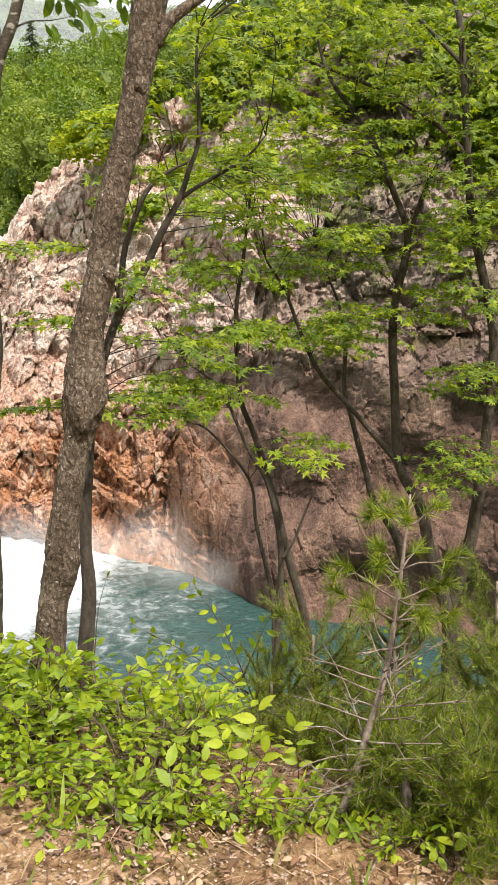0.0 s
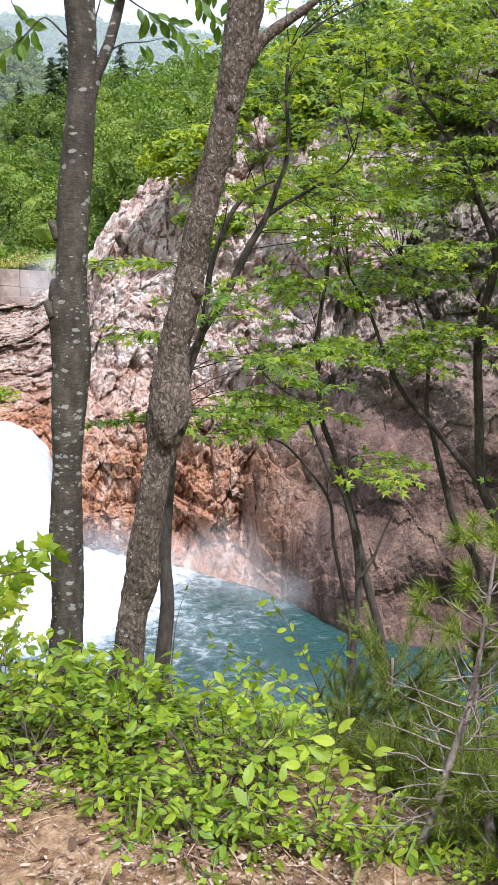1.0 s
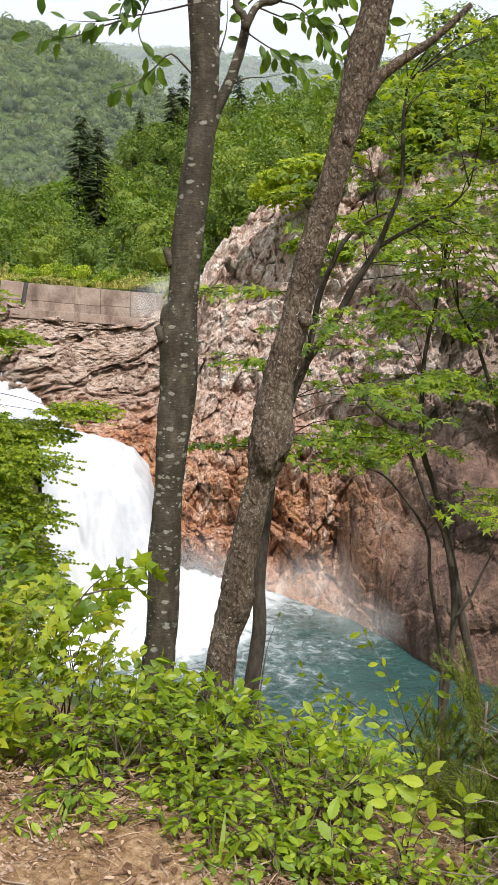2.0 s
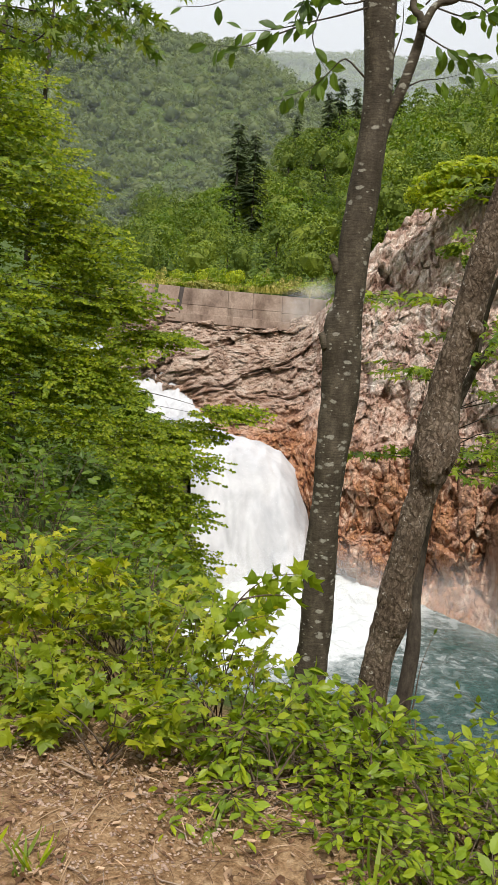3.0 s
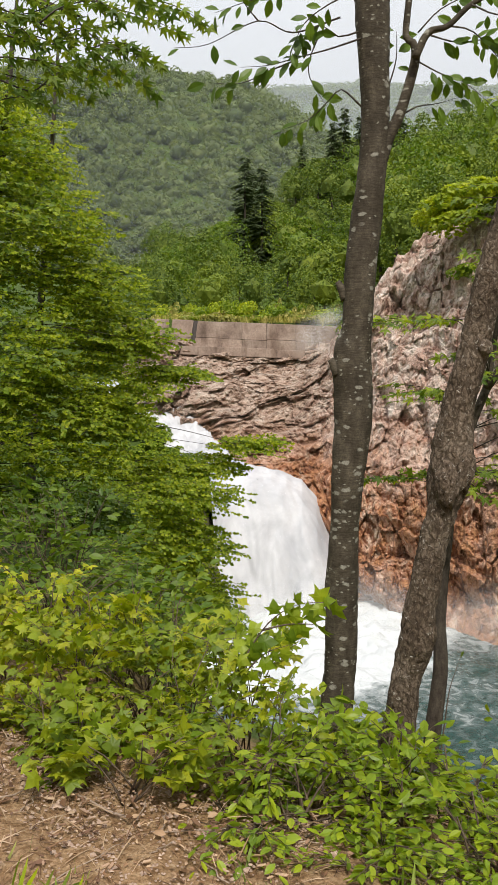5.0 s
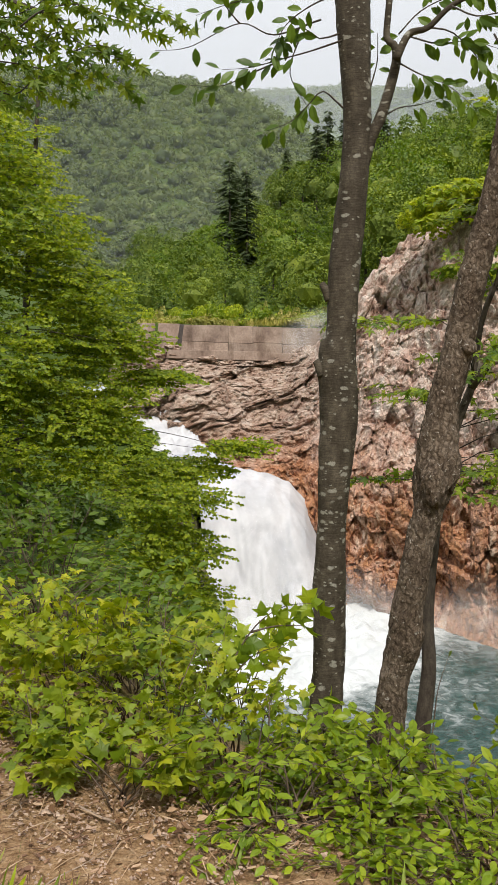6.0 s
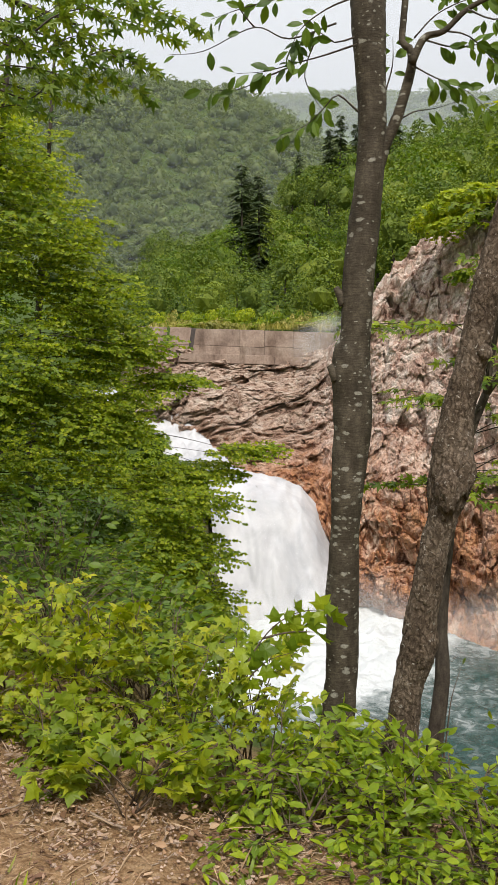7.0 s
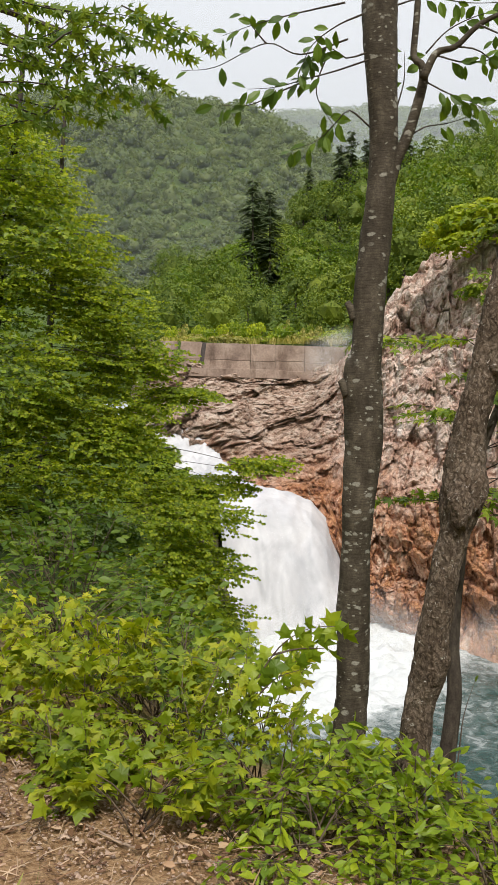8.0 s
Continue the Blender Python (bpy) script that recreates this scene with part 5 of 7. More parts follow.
def build_scrub():
    """Low bushes: on the wall's terrace, on the cliff's ledges, and the bright one on its peak."""
    r = np.random.default_rng(9)
    soft = [np_mesh("leaves", *clump_crown(500 + k, 1.1, 1.5, 300, 0.22, 8, 1), (M_STRAW, M_LEAF_SHRUB, M_LEAF_BRIGHT)[k % 3]) for k in range(3)]
    for k in range(86):
        az, d = r.uniform(-28.5, -16.2), r.uniform(76.9, 84)
        x, y = d * math.sin(radians(az)), d * math.cos(radians(az))
        b = new("bush", soft[r.integers(0, 3)])
        b.location = (x, y, ground_z(x, y) - 0.1)
        b.scale = (r.uniform(0.4, 1.3),) * 2 + (r.uniform(0.3, 1.0) * (1.7 if d > 80 else 0.8),)
        tagged(b, "low yellow-green bush on the terrace above the wall", "bush", "terrace bushes")
    n = 4500
    az, d = np.radians(r.uniform(-29, -16, n)), r.uniform(76.6, 82, n)
    p = np.stack([d * np.sin(az), d * np.cos(az), terrain(d * np.sin(az), d * np.cos(az)) - 0.05], axis=-1)
    way = unit(np.stack([r.normal(0, 0.3, n), r.normal(0, 0.3, n), np.ones(n)], axis=-1))
    v, f = leaf_array(p, way, unit(r.normal(0, 1, (n, 3))), r.uniform(0.2, 0.75, n), (BLADE[0] * np.array([1, 2.2, 1]), BLADE[1]))
    tagged(new("terrace_grass", np_mesh("terrace_grass", v, f, M_STRAW)), "yellowing tall grass along the top of the wall", "grass", kind="stuff")
    peak = [np_mesh("leaves", *clump_crown(520 + k, 1.2, 1.5, 300, 0.27, 9, 1), (M_LEAF_BRIGHT, M_LEAF_LAYER)[k]) for k in range(2)]
    crest = np_mesh("leaves", *clump_crown(540, 1.2, 1.5, 330, 0.26, 10, 1, 0.15), M_LEAF_BRIGHT)
    for az, d, z, s in ((-11.4, 59.5, 9.6, 1.1), (-10.6, 59.0, 10.2, 1.3), (-9.8, 58.5, 10.2, 1.4), (-9.0, 58.0, 10.5, 1.5), (-8.1, 57.5, 10.8, 1.4), (-9.3, 57.5, 9.3, 1.1), (-10.3, 58.0, 9.2, 1.0), (-7.3, 57.5, 11.0, 1.2)):
        b = new("bush", crest)
        b.location = (d * math.sin(radians(az)), d * math.cos(radians(az)), z)
        b.scale = (s * 1.15, s, s * 0.9)
        b.rotation_euler = (0, 0, az)
        tagged(b, "bright yellow-green bush on the cliff peak", "bush", "peak bushes")
    # brush and stones on the bank beside the rapids
    for k in range(40):
        d = r.uniform(58.5, 72)
        az = np.interp(d, (58.5, 61.5, 65.5, 69.0, 72.5), (-23.6, -24.2, -25.8, -27.2, -28.6)) - r.uniform(1.5, 5.0)
        x, y = d * math.sin(radians(az)), d * math.cos(radians(az))
        b = new("bush", peak[1])
        b.location = (x, y, ground_z(x, y) - 0.25)
        s = r.uniform(0.6, 1.15)
        b.scale = (s, s, s * r.uniform(0.7, 1.0))
        b.rotation_euler = (0, 0, r.uniform(0, 6))
        tagged(b, "green bush on the bank beside the rapids", "bush", "bank bushes")
    for cx, cy, cz, s in ((-26.2, 48.5, -13.2, 3.0), (-22.8, 43.5, -15.0, 2.4), (-27.6, 51.5, -11.0, 2.8)):
        for _ in range(15):
            a, up = r.uniform(0, 6.28), r.uniform(-0.5, 1.0)
            flat = math.sqrt(max(0.0, 1 - up * up))
            b = new("bush", peak[1])
            b.location = (cx + 1.42 * s * flat * math.cos(a), cy + 1.42 * s * flat * math.sin(a), cz + 1.85 * s * up - 0.5)
            k = r.uniform(0.8, 1.4)
            b.scale = (k, k, k * r.uniform(0.7, 1.0))
            b.rotation_euler = (0, 0, r.uniform(0, 6))
            tagged(b, "green bush rooted on the mossy rock by the falls", "bush", "rock bushes")
    n = 0
    while n < 112:
        az = r.uniform(-9, 17)
        x0 = math.sin(radians(az)), math.cos(radians(az))
        z = r.uniform(0, 1) ** 0.6 * 15 + 0.5
        if noise.noise(Vector((az * 0.35, z * 0.35, 3))) < -0.12 and z < 11:
            continue
        n += 1
        fd, fz = np.interp(az, CLIFF_AZ, FOOT_D), -16.5
        bd, bz = np.interp(az, CLIFF_AZ, BROW_D), np.interp(az, CLIFF_AZ, BROW_Z)
        t = min(1.0, (z - fz) / (bz - fz))
        d = fd + (bd - fd) * t ** 1.7 - 0.6
        b = new("bush", peak[1 if r.random() < 0.85 else 0])
        b.location = (d * x0[0], d * x0[1], z - 0.4)
        s = r.uniform(0.6, 1.4)
        b.scale = (s, s, s * r.uniform(0.7, 1.1))
        b.rotation_euler = (0, 0, r.uniform(0, 6))
        tagged(b, "green bush growing from the cliff ledges", "bush", "cliff bushes")


build_ground()
build_cliff()
build_weir()
build_pool()
build_falls()
build_left_bank()
build_mist()
build_hill_woods()
build_firs()
build_hill_floor()
build_ridge_woods()
build_haze()
build_scrub()
# ---------------------------------------------------------------- near trees: stems as x, y, z, radius
BEECH = ((-1.08, 3.80, 3.48, 0.073), (-1.09, 3.79, 3.23, 0.077), (-1.10, 3.79, 3.09, 0.081), (-1.08, 3.80, 2.62, 0.065), (-1.09, 3.79, 2.34, 0.067), (-1.11, 3.79, 2.15, 0.074), (-1.13, 3.78, 1.93, 0.074), (-1.14, 3.78, 1.70, 0.073), (-1.16, 3.78, 1.58, 0.091), (-1.15, 3.78, 1.31, 0.091), (-1.17, 3.77, 1.03, 0.079), (-1.18, 3.77, 0.80, 0.070), (-1.19, 3.77, 0.54, 0.081), (-1.19, 3.77, 0.19, 0.079), (-1.20, 3.76, 0.03, 0.081), (-1.23, 3.75, -0.37, 0.090), (-1.25, 3.75, -0.57, 0.101), (-1.28, 3.74, -0.76, 0.141), (-1.30, 3.73, -0.93, 0.165))
BEECH_FORK = ((-1.05, 3.80, 2.41, 0.028), (-1.02, 3.81, 2.51, 0.026), (-0.97, 3.83, 2.64, 0.025), (-0.92, 3.84, 2.83, 0.021), (-0.93, 3.83, 2.90, 0.017), (-0.96, 3.83, 2.93, 0.016), (-0.95, 3.83, 3.08, 0.015), (-0.94, 3.83, 3.26, 0.012))
BEECH_ARM = ((-0.91, 3.79, 2.82, 0.018), (-0.86, 3.80, 2.92, 0.016), (-0.78, 3.81, 2.94, 0.013), (-0.69, 3.83, 3.02, 0.012), (-0.57, 3.85, 3.07, 0.009), (-0.44, 3.86, 3.10, 0.007))
ROUGH = ((-0.33, 3.69, 3.00, 0.064), (-0.36, 3.68, 2.79, 0.068), (-0.39, 3.68, 2.67, 0.073), (-0.46, 3.67, 2.29, 0.059), (-0.56, 3.66, 1.89, 0.063), (-0.61, 3.65, 1.62, 0.065), (-0.67, 3.64, 1.35, 0.072), (-0.69, 3.64, 1.13, 0.096), (-0.72, 3.63, 0.94, 0.070), (-0.75, 3.62, 0.80, 0.064), (-0.80, 3.61, 0.50, 0.072), (-0.805, 3.61, 0.38, 0.083), (-0.845, 3.60, 0.23, 0.069), (-0.87, 3.58, 0.00, 0.075), (-0.925, 3.56, -0.34, 0.083), (-0.97, 3.54, -0.57, 0.097), (-1.02, 3.56, -0.73, 0.134), (-1.04, 3.55, -0.92, 0.159))
ROUGH_ARM = ((-0.38, 3.68, 2.51, 0.035), (-0.33, 3.68, 2.58, 0.030), (-0.27, 3.69, 2.63, 0.025), (-0.21, 3.69, 2.67, 0.021), (-0.11, 3.70, 2.74, 0.016), (0.02, 3.70, 2.86, 0.013))
SLIM = ((-0.89, 4.31, -0.72, 0.051), (-0.86, 4.31, -0.34, 0.047), (-0.83, 4.32, -0.00, 0.042), (-0.84, 4.32, 0.27, 0.036), (-0.82, 4.32, 0.60, 0.032), (-0.78, 4.33, 0.97, 0.026), (-0.72, 4.34, 1.22, 0.024), (-0.65, 4.35, 1.42, 0.023))
SLIM_A = ((-0.65, 4.35, 1.42, 0.019), (-0.63, 4.36, 1.58, 0.017), (-0.60, 4.36, 1.77, 0.016), (-0.50, 4.37, 2.01, 0.013), (-0.39, 4.38, 2.11, 0.010), (-0.30, 4.39, 2.15, 0.006))
SLIM_B = ((-0.65, 4.35, 1.42, 0.023), (-0.53, 4.37, 1.61, 0.021), (-0.43, 4.38, 1.82, 0.020), (-0.34, 4.39, 1.98, 0.017), (-0.29, 4.39, 2.12, 0.013), (-0.24, 4.39, 2.28, 0.012), (-0.25, 4.39, 2.59, 0.009), (-0.24, 4.39, 2.76, 0.006))
SLIM_C = ((-0.34, 4.39, 1.98, 0.013), (-0.25, 4.39, 2.04, 0.011), (-0.16, 4.40, 2.09, 0.010), (-0.00, 4.40, 2.19, 0.007), (0.08, 4.40, 2.28, 0.004))
CLUMP_A = ((0.52, 6.78, -1.52, 0.048), (0.45, 6.79, -1.07, 0.042), (0.32, 6.79, -0.60, 0.039), (0.20, 6.80, -0.10, 0.034), (0.05, 6.80, 0.39, 0.029), (-0.07, 6.80, 0.73, 0.024), (-0.10, 6.80, 1.34, 0.020), (-0.04, 6.80, 1.81, 0.015), (0.02, 6.80, 2.31, 0.009))
CLUMP_B = ((0.21, 6.60, -1.54, 0.035), (0.23, 6.60, -1.14, 0.032), (0.25, 6.60, -0.48, 0.029), (0.15, 6.60, 0.05, 0.024), (-0.00, 6.60, 0.32, 0.017), (-0.22, 6.60, 0.80, 0.015), (-0.47, 6.58, 1.01, 0.011), (-0.64, 6.57, 1.22, 0.006))
CLUMP_C = ((0.21, 6.90, -1.48, 0.022), (0.19, 6.90, -0.98, 0.019), (0.06, 6.90, -0.35, 0.019), (-0.00, 6.90, 0.03, 0.014), (-0.31, 6.89, 0.42, 0.011), (-0.50, 6.88, 0.51, 0.007))
CLUMP_D = ((0.25, 6.39, -0.48, 0.015), (0.34, 6.39, -0.34, 0.013), (0.42, 6.39, -0.12, 0.011), (0.49, 6.38, 0.05, 0.006))
FORKED = ((1.65, 6.60, -1.98, 0.094), (1.62, 6.61, -1.44, 0.084), (1.60, 6.61, -1.02, 0.080), (1.46, 6.64, -0.60, 0.060), (1.35, 6.66, -0.15, 0.052), (1.18, 6.70, 0.20, 0.049), (1.13, 6.71, 0.74, 0.042), (1.10, 6.71, 1.35, 0.037), (1.19, 6.70, 1.91, 0.035), (1.07, 6.72, 2.28, 0.027), (0.89, 6.74, 2.67, 0.025), (0.60, 6.77, 3.07, 0.018), (0.49, 6.78, 3.38, 0.011))
FORKED_R = ((1.60, 6.61, -0.99, 0.056), (1.72, 6.58, -0.47, 0.060), (1.77, 6.56, -0.04, 0.054), (1.81, 6.56, 0.45, 0.049), (1.83, 6.55, 0.93, 0.044), (1.81, 6.55, 1.31, 0.042), (1.64, 6.60, 2.08, 0.038), (1.56, 6.62, 2.88, 0.031), (1.50, 6.63, 3.43, 0.027), (1.43, 6.65, 3.65, 0.018), (1.35, 6.66, 3.91, 0.014))
FORKED_L = ((1.18, 6.70, 0.20, 0.034), (0.94, 6.74, 0.47, 0.027), (0.78, 6.76, 0.65, 0.024), (0.55, 6.78, 0.91, 0.022), (0.42, 6.79, 1.17, 0.018), (0.28, 6.79, 1.52, 0.015), (0.13, 6.80, 1.77, 0.009))
FORKED_M = ((1.19, 6.70, 1.91, 0.022), (1.27, 6.68, 2.18, 0.020), (1.37, 6.66, 2.42, 0.016), (1.48, 6.64, 2.61, 0.009))
FORKED_U = ((1.59, 6.61, 2.50, 0.022), (1.44, 6.65, 2.67, 0.020), (1.23, 6.69, 2.82, 0.018), (0.82, 6.75, 3.05, 0.016), (0.25, 6.80, 3.26, 0.009))
FORKED_V = ((1.53, 6.63, 3.14, 0.020), (1.33, 6.67, 3.35, 0.016), (1.11, 6.71, 3.59, 0.014), (0.97, 6.73, 3.82, 0.009))
BEHIND = ((1.47, 7.46, -2.16, 0.049), (1.45, 7.46, -1.72, 0.046), (1.40, 7.47, -1.08, 0.042), (1.32, 7.49, -0.66, 0.041), (1.11, 7.52, -0.30, 0.035), (1.03, 7.53, -0.04, 0.033), (0.90, 7.55, 0.43, 0.027), (0.83, 7.55, 0.70, 0.025), (0.83, 7.55, 1.07, 0.020), (0.77, 7.56, 1.42, 0.015), (0.57, 7.58, 1.89, 0.010))
PINE = [(0.232, 2.349, -0.069, 0.0190), (0.290, 2.362, 0.055, 0.0170), (0.341, 2.376, 0.236, 0.0150), (0.398, 2.417, 0.410, 0.0125), (0.436, 2.462, 0.596, 0.0095), (0.454, 2.489, 0.724, 0.0075), (0.482, 2.535, 0.946, 0.0040)]


def tree(name, label, stems, mat, lump=0.06, sides=14, category="tree", step=0.04, scale=6.0, girth=1.0):
    base = stems[0][1][0] if stems[0][1][0][2] < stems[0][1][-1][2] else stems[0][1][-1]
    t = thing(name, base[:3], label, category)
    for part_name, pts in stems:
        part(part_name, stem_mesh(part_name, [(x, y, z, r * girth) for x, y, z, r in pts], mat, sides, step, lump, scale), t)
    return t


def pts_of(*stems):
    return np.concatenate([smooth_path(s, 0.15) for s in stems])


def build_beech():
    t = tree("beech_tree", "beech with smooth grey lichen-spotted trunk and forked crown", [("trunk", BEECH), ("limb", BEECH_FORK), ("limb", BEECH_ARM)], M_BEECH, 0.05, 32, step=0.02, scale=11.0, girth=0.93)
    trunk = t.children[0]
    for a, b, thick in (((-1.18, 3.76, 1.83), (-1.222, 3.745, 1.9), 0.022), ((-1.2, 3.74, 1.5), (-1.245, 3.73, 1.56), 0.026)):
        mid = tuple((p + q) / 2 for p, q in zip(a, b))
        part("branch_stub", stem_mesh("branch_stub", [(*a, thick * 1.5), (*mid, thick), (*b, thick * 0.55)], M_BEECH, 12, 0.01, 0.15, 30.0), trunk, "broken dark branch stub")
    s = Sprays(31)
    s.face = np.array([0.0, -1.2, 0.0])
    # twigs hanging into view against the sky
    s.branchlet([(-1.13, 3.73, 2.91), (-1.26, 3.69, 2.87), (-1.38, 3.65, 2.84), (-1.50, 3.61, 2.81), (-1.61, 3.56, 2.80)], 0.005, 0.074, 0.022, 0.3)
    s.branchlet([(-1.11, 3.69, 2.62), (-1.19, 3.66, 2.69), (-1.24, 3.65, 2.65), (-1.32, 3.62, 2.57), (-1.42, 3.58, 2.53)], 0.005, 0.074, 0.02, 0.25)
    s.branchlet([(-1.23, 3.76, 3.02), (-1.42, 3.69, 2.96), (-1.56, 3.64, 3.01), (-1.76, 3.55, 2.91), (-1.89, 3.48, 2.89)], 0.005, 0.074, 0.11, 0.5)
    s.branchlet([(-1.56, 3.64, 3.01), (-1.60, 3.62, 3.06), (-1.65, 3.60, 3.13)], 0.005, 0.074, 0.05, 0.2)
    s.branchlet([(-1.40, 3.70, 2.85), (-1.51, 3.65, 2.80), (-1.63, 3.61, 2.75), (-1.76, 3.55, 2.75)], 0.005, 0.074, 0.04, 0.5)
    s.branchlet([(-1.14, 3.73, 2.94), (-1.22, 3.70, 2.92), (-1.29, 3.68, 2.97), (-1.36, 3.66, 2.91)], 0.005, 0.074, 0.022, 0.2)
    s.branchlet([(-1.14, 3.68, 3.08), (-1.24, 3.65, 3.04), (-1.34, 3.61, 2.96), (-1.39, 3.59, 2.85)], 0.005, 0.074, 0.024, 0.3)
    s.branchlet([(-0.87, 3.85, 2.93), (-0.75, 3.87, 2.89), (-0.62, 3.89, 2.89), (-0.48, 3.91, 2.84)], 0.005, 0.074, 0.018, 0.1)
    s.branchlet([(-0.92, 3.84, 2.83), (-0.82, 3.86, 2.77), (-0.71, 3.88, 2.72), (-0.59, 3.89, 2.61)], 0.005, 0.074, 0.02, 0.15)
    s.branchlet([(-0.78, 3.81, 2.94), (-0.68, 3.83, 2.91), (-0.56, 3.85, 2.78), (-0.49, 3.86, 2.69)], 0.005, 0.074, 0.018, 0.15)
    s.branchlet([(-0.91, 3.84, 2.94), (-0.82, 3.86, 3.03), (-0.69, 3.88, 3.08), (-0.55, 3.90, 3.09)], 0.005, 0.074, 0.02, 0.2)
    s.branchlet([(-0.68, 3.78, 3.00), (-0.58, 3.79, 2.95), (-0.45, 3.81, 2.95), (-0.32, 3.82, 2.85)], 0.005, 0.074, 0.018, 0.1)
    s.branchlet([(-0.99, 3.87, 2.61), (-0.92, 3.89, 2.65), (-0.83, 3.91, 2.66), (-0.71, 3.93, 2.69)], 0.005, 0.074, 0.024, 0.3)
    s.branchlet([(-1.04, 3.86, 2.73), (-1.01, 3.87, 2.85), (-1.01, 3.87, 2.97)], 0.005, 0.074, 0.03, 0.2)
    s.branchlet([(-1.34, 3.82, 3.00), (-1.39, 3.81, 2.83), (-1.30, 3.84, 2.66)], 0.005, 0.074, 0.04, 0.3)
    s.branchlet([(-1.24, 3.75, 3.17), (-1.44, 3.68, 3.13), (-1.60, 3.62, 3.09), (-1.73, 3.56, 3.04)], 0.005, 0.074, 0.03, 0.3)
    s.branchlet([(-1.07, 3.85, 3.16), (-0.93, 3.89, 3.19), (-0.74, 3.92, 3.15), (-0.58, 3.95, 3.14)], 0.005, 0.074, 0.03, 0.2)
    s.branchlet([(-0.50, 3.70, 2.84), (-0.43, 3.71, 2.70), (-0.37, 3.72, 2.53)], 0.005, 0.074, 0.025, 0.2)
    s.build(t, OVATE, M_LEAF_BEECH, M_SLIM, 290, M_LEAF_BEECH_ONE)


def build_rough():
    t = tree("leaning_tree", "leaning tree with rough furrowed bark and a swollen knot", [("trunk", ROUGH), ("limb", ROUGH_ARM)], M_ROUGH, 0.1, 48, step=0.012, scale=17.0, girth=0.94)
    trunk = t.children[0]
    for name, at, size, tall in (("burl", (-0.645, 3.61, 1.13), 0.054, 2.1), ("burl", (-0.69, 3.56, 1.06), 0.05, 2.0), ("stub", (-0.565, 3.61, 1.61), 0.03, 1.1), ("stub", (-0.43, 3.63, 2.34), 0.026, 1.3)):
        v, f = sphere_points(4)
        k = np.array([1 + 0.22 * noise.noise(Vector(p * 2.2) + Vector(at)) + 0.12 * noise.noise(Vector(p * 6.0) + Vector(at)) for p in v])
        part(name, np_mesh(name, v * k[:, None] * size * np.array([1, 0.9, tall]) + np.array(at), f, M_ROUGH, True), trunk)


def build_slim():
    t = tree("slender_maple", "slender dark-barked maple with layered green sprays", [("trunk", SLIM), ("limb", SLIM_A), ("limb", SLIM_B), ("limb", SLIM_C)], M_SLIM, 0.05, 12, girth=0.9)
    s = Sprays(41)
    s.face = np.array([0.0, -0.55, 0.0])
    st = pts_of(SLIM_A, SLIM_B, SLIM_C, SLIM[5:])
    for c, r3, n in (((0.1, 4.4, 3.0), (0.5, 0.5, 0.2), 18), ((-0.15, 4.4, 2.55), (0.5, 0.5, 0.3), 30), ((-0.55, 4.4, 2.2), (0.4, 0.4, 0.2), 11), ((0.1, 4.4, 2.0), (0.35, 0.4, 0.2), 17), ((-1.0, 4.3, 1.75), (0.3, 0.3, 0.05), 6),
                     ((-0.95, 4.3, 1.4), (0.25, 0.3, 0.06), 6), ((-0.55, 4.3, 1.6), (0.25, 0.3, 0.12), 8), ((-0.5, 4.35, 1.0), (0.3, 0.35, 0.12), 13), ((-0.35, 4.4, 1.25), (0.35, 0.35, 0.15), 13), ((-0.95, 4.4, 0.95), (0.2, 0.2, 0.05), 4)):
        s.blob(c, r3, n, st, 0.36, 0.054, 0.03)
    s.build(t, PALM, M_LEAF_LAYER, M_SLIM, 120, M_LEAF_OVER_ONE)


def build_clump():
    t = tree("multi_stem_tree", "clump of thin dark stems with sparse bright leaves", [("stem", CLUMP_A), ("stem", CLUMP_B), ("stem", CLUMP_C), ("dead_branch", CLUMP_D)], M_SLIM, 0.05, 9, girth=0.85)
    s = Sprays(51)
    s.face = np.array([0.0, -0.55, 0.0])
    st = pts_of(CLUMP_A[4:], CLUMP_B[4:], CLUMP_C[3:])
    for c, r3, n in (((-0.1, 6.6, 1.75), (0.5, 0.5, 0.2), 18), ((-0.3, 6.5, 1.3), (0.5, 0.5, 0.2), 16), ((-0.35, 6.5, 0.75), (0.55, 0.5, 0.15), 16), ((0.35, 6.6, 0.35), (0.3, 0.4, 0.12), 8), ((-0.2, 6.6, 2.2), (0.6, 0.5, 0.25), 18)):
        s.blob(c, r3, n, st, 0.45, 0.076, 0.042)
    s.build(t, PALM, M_LEAF_SHRUB, M_SLIM)


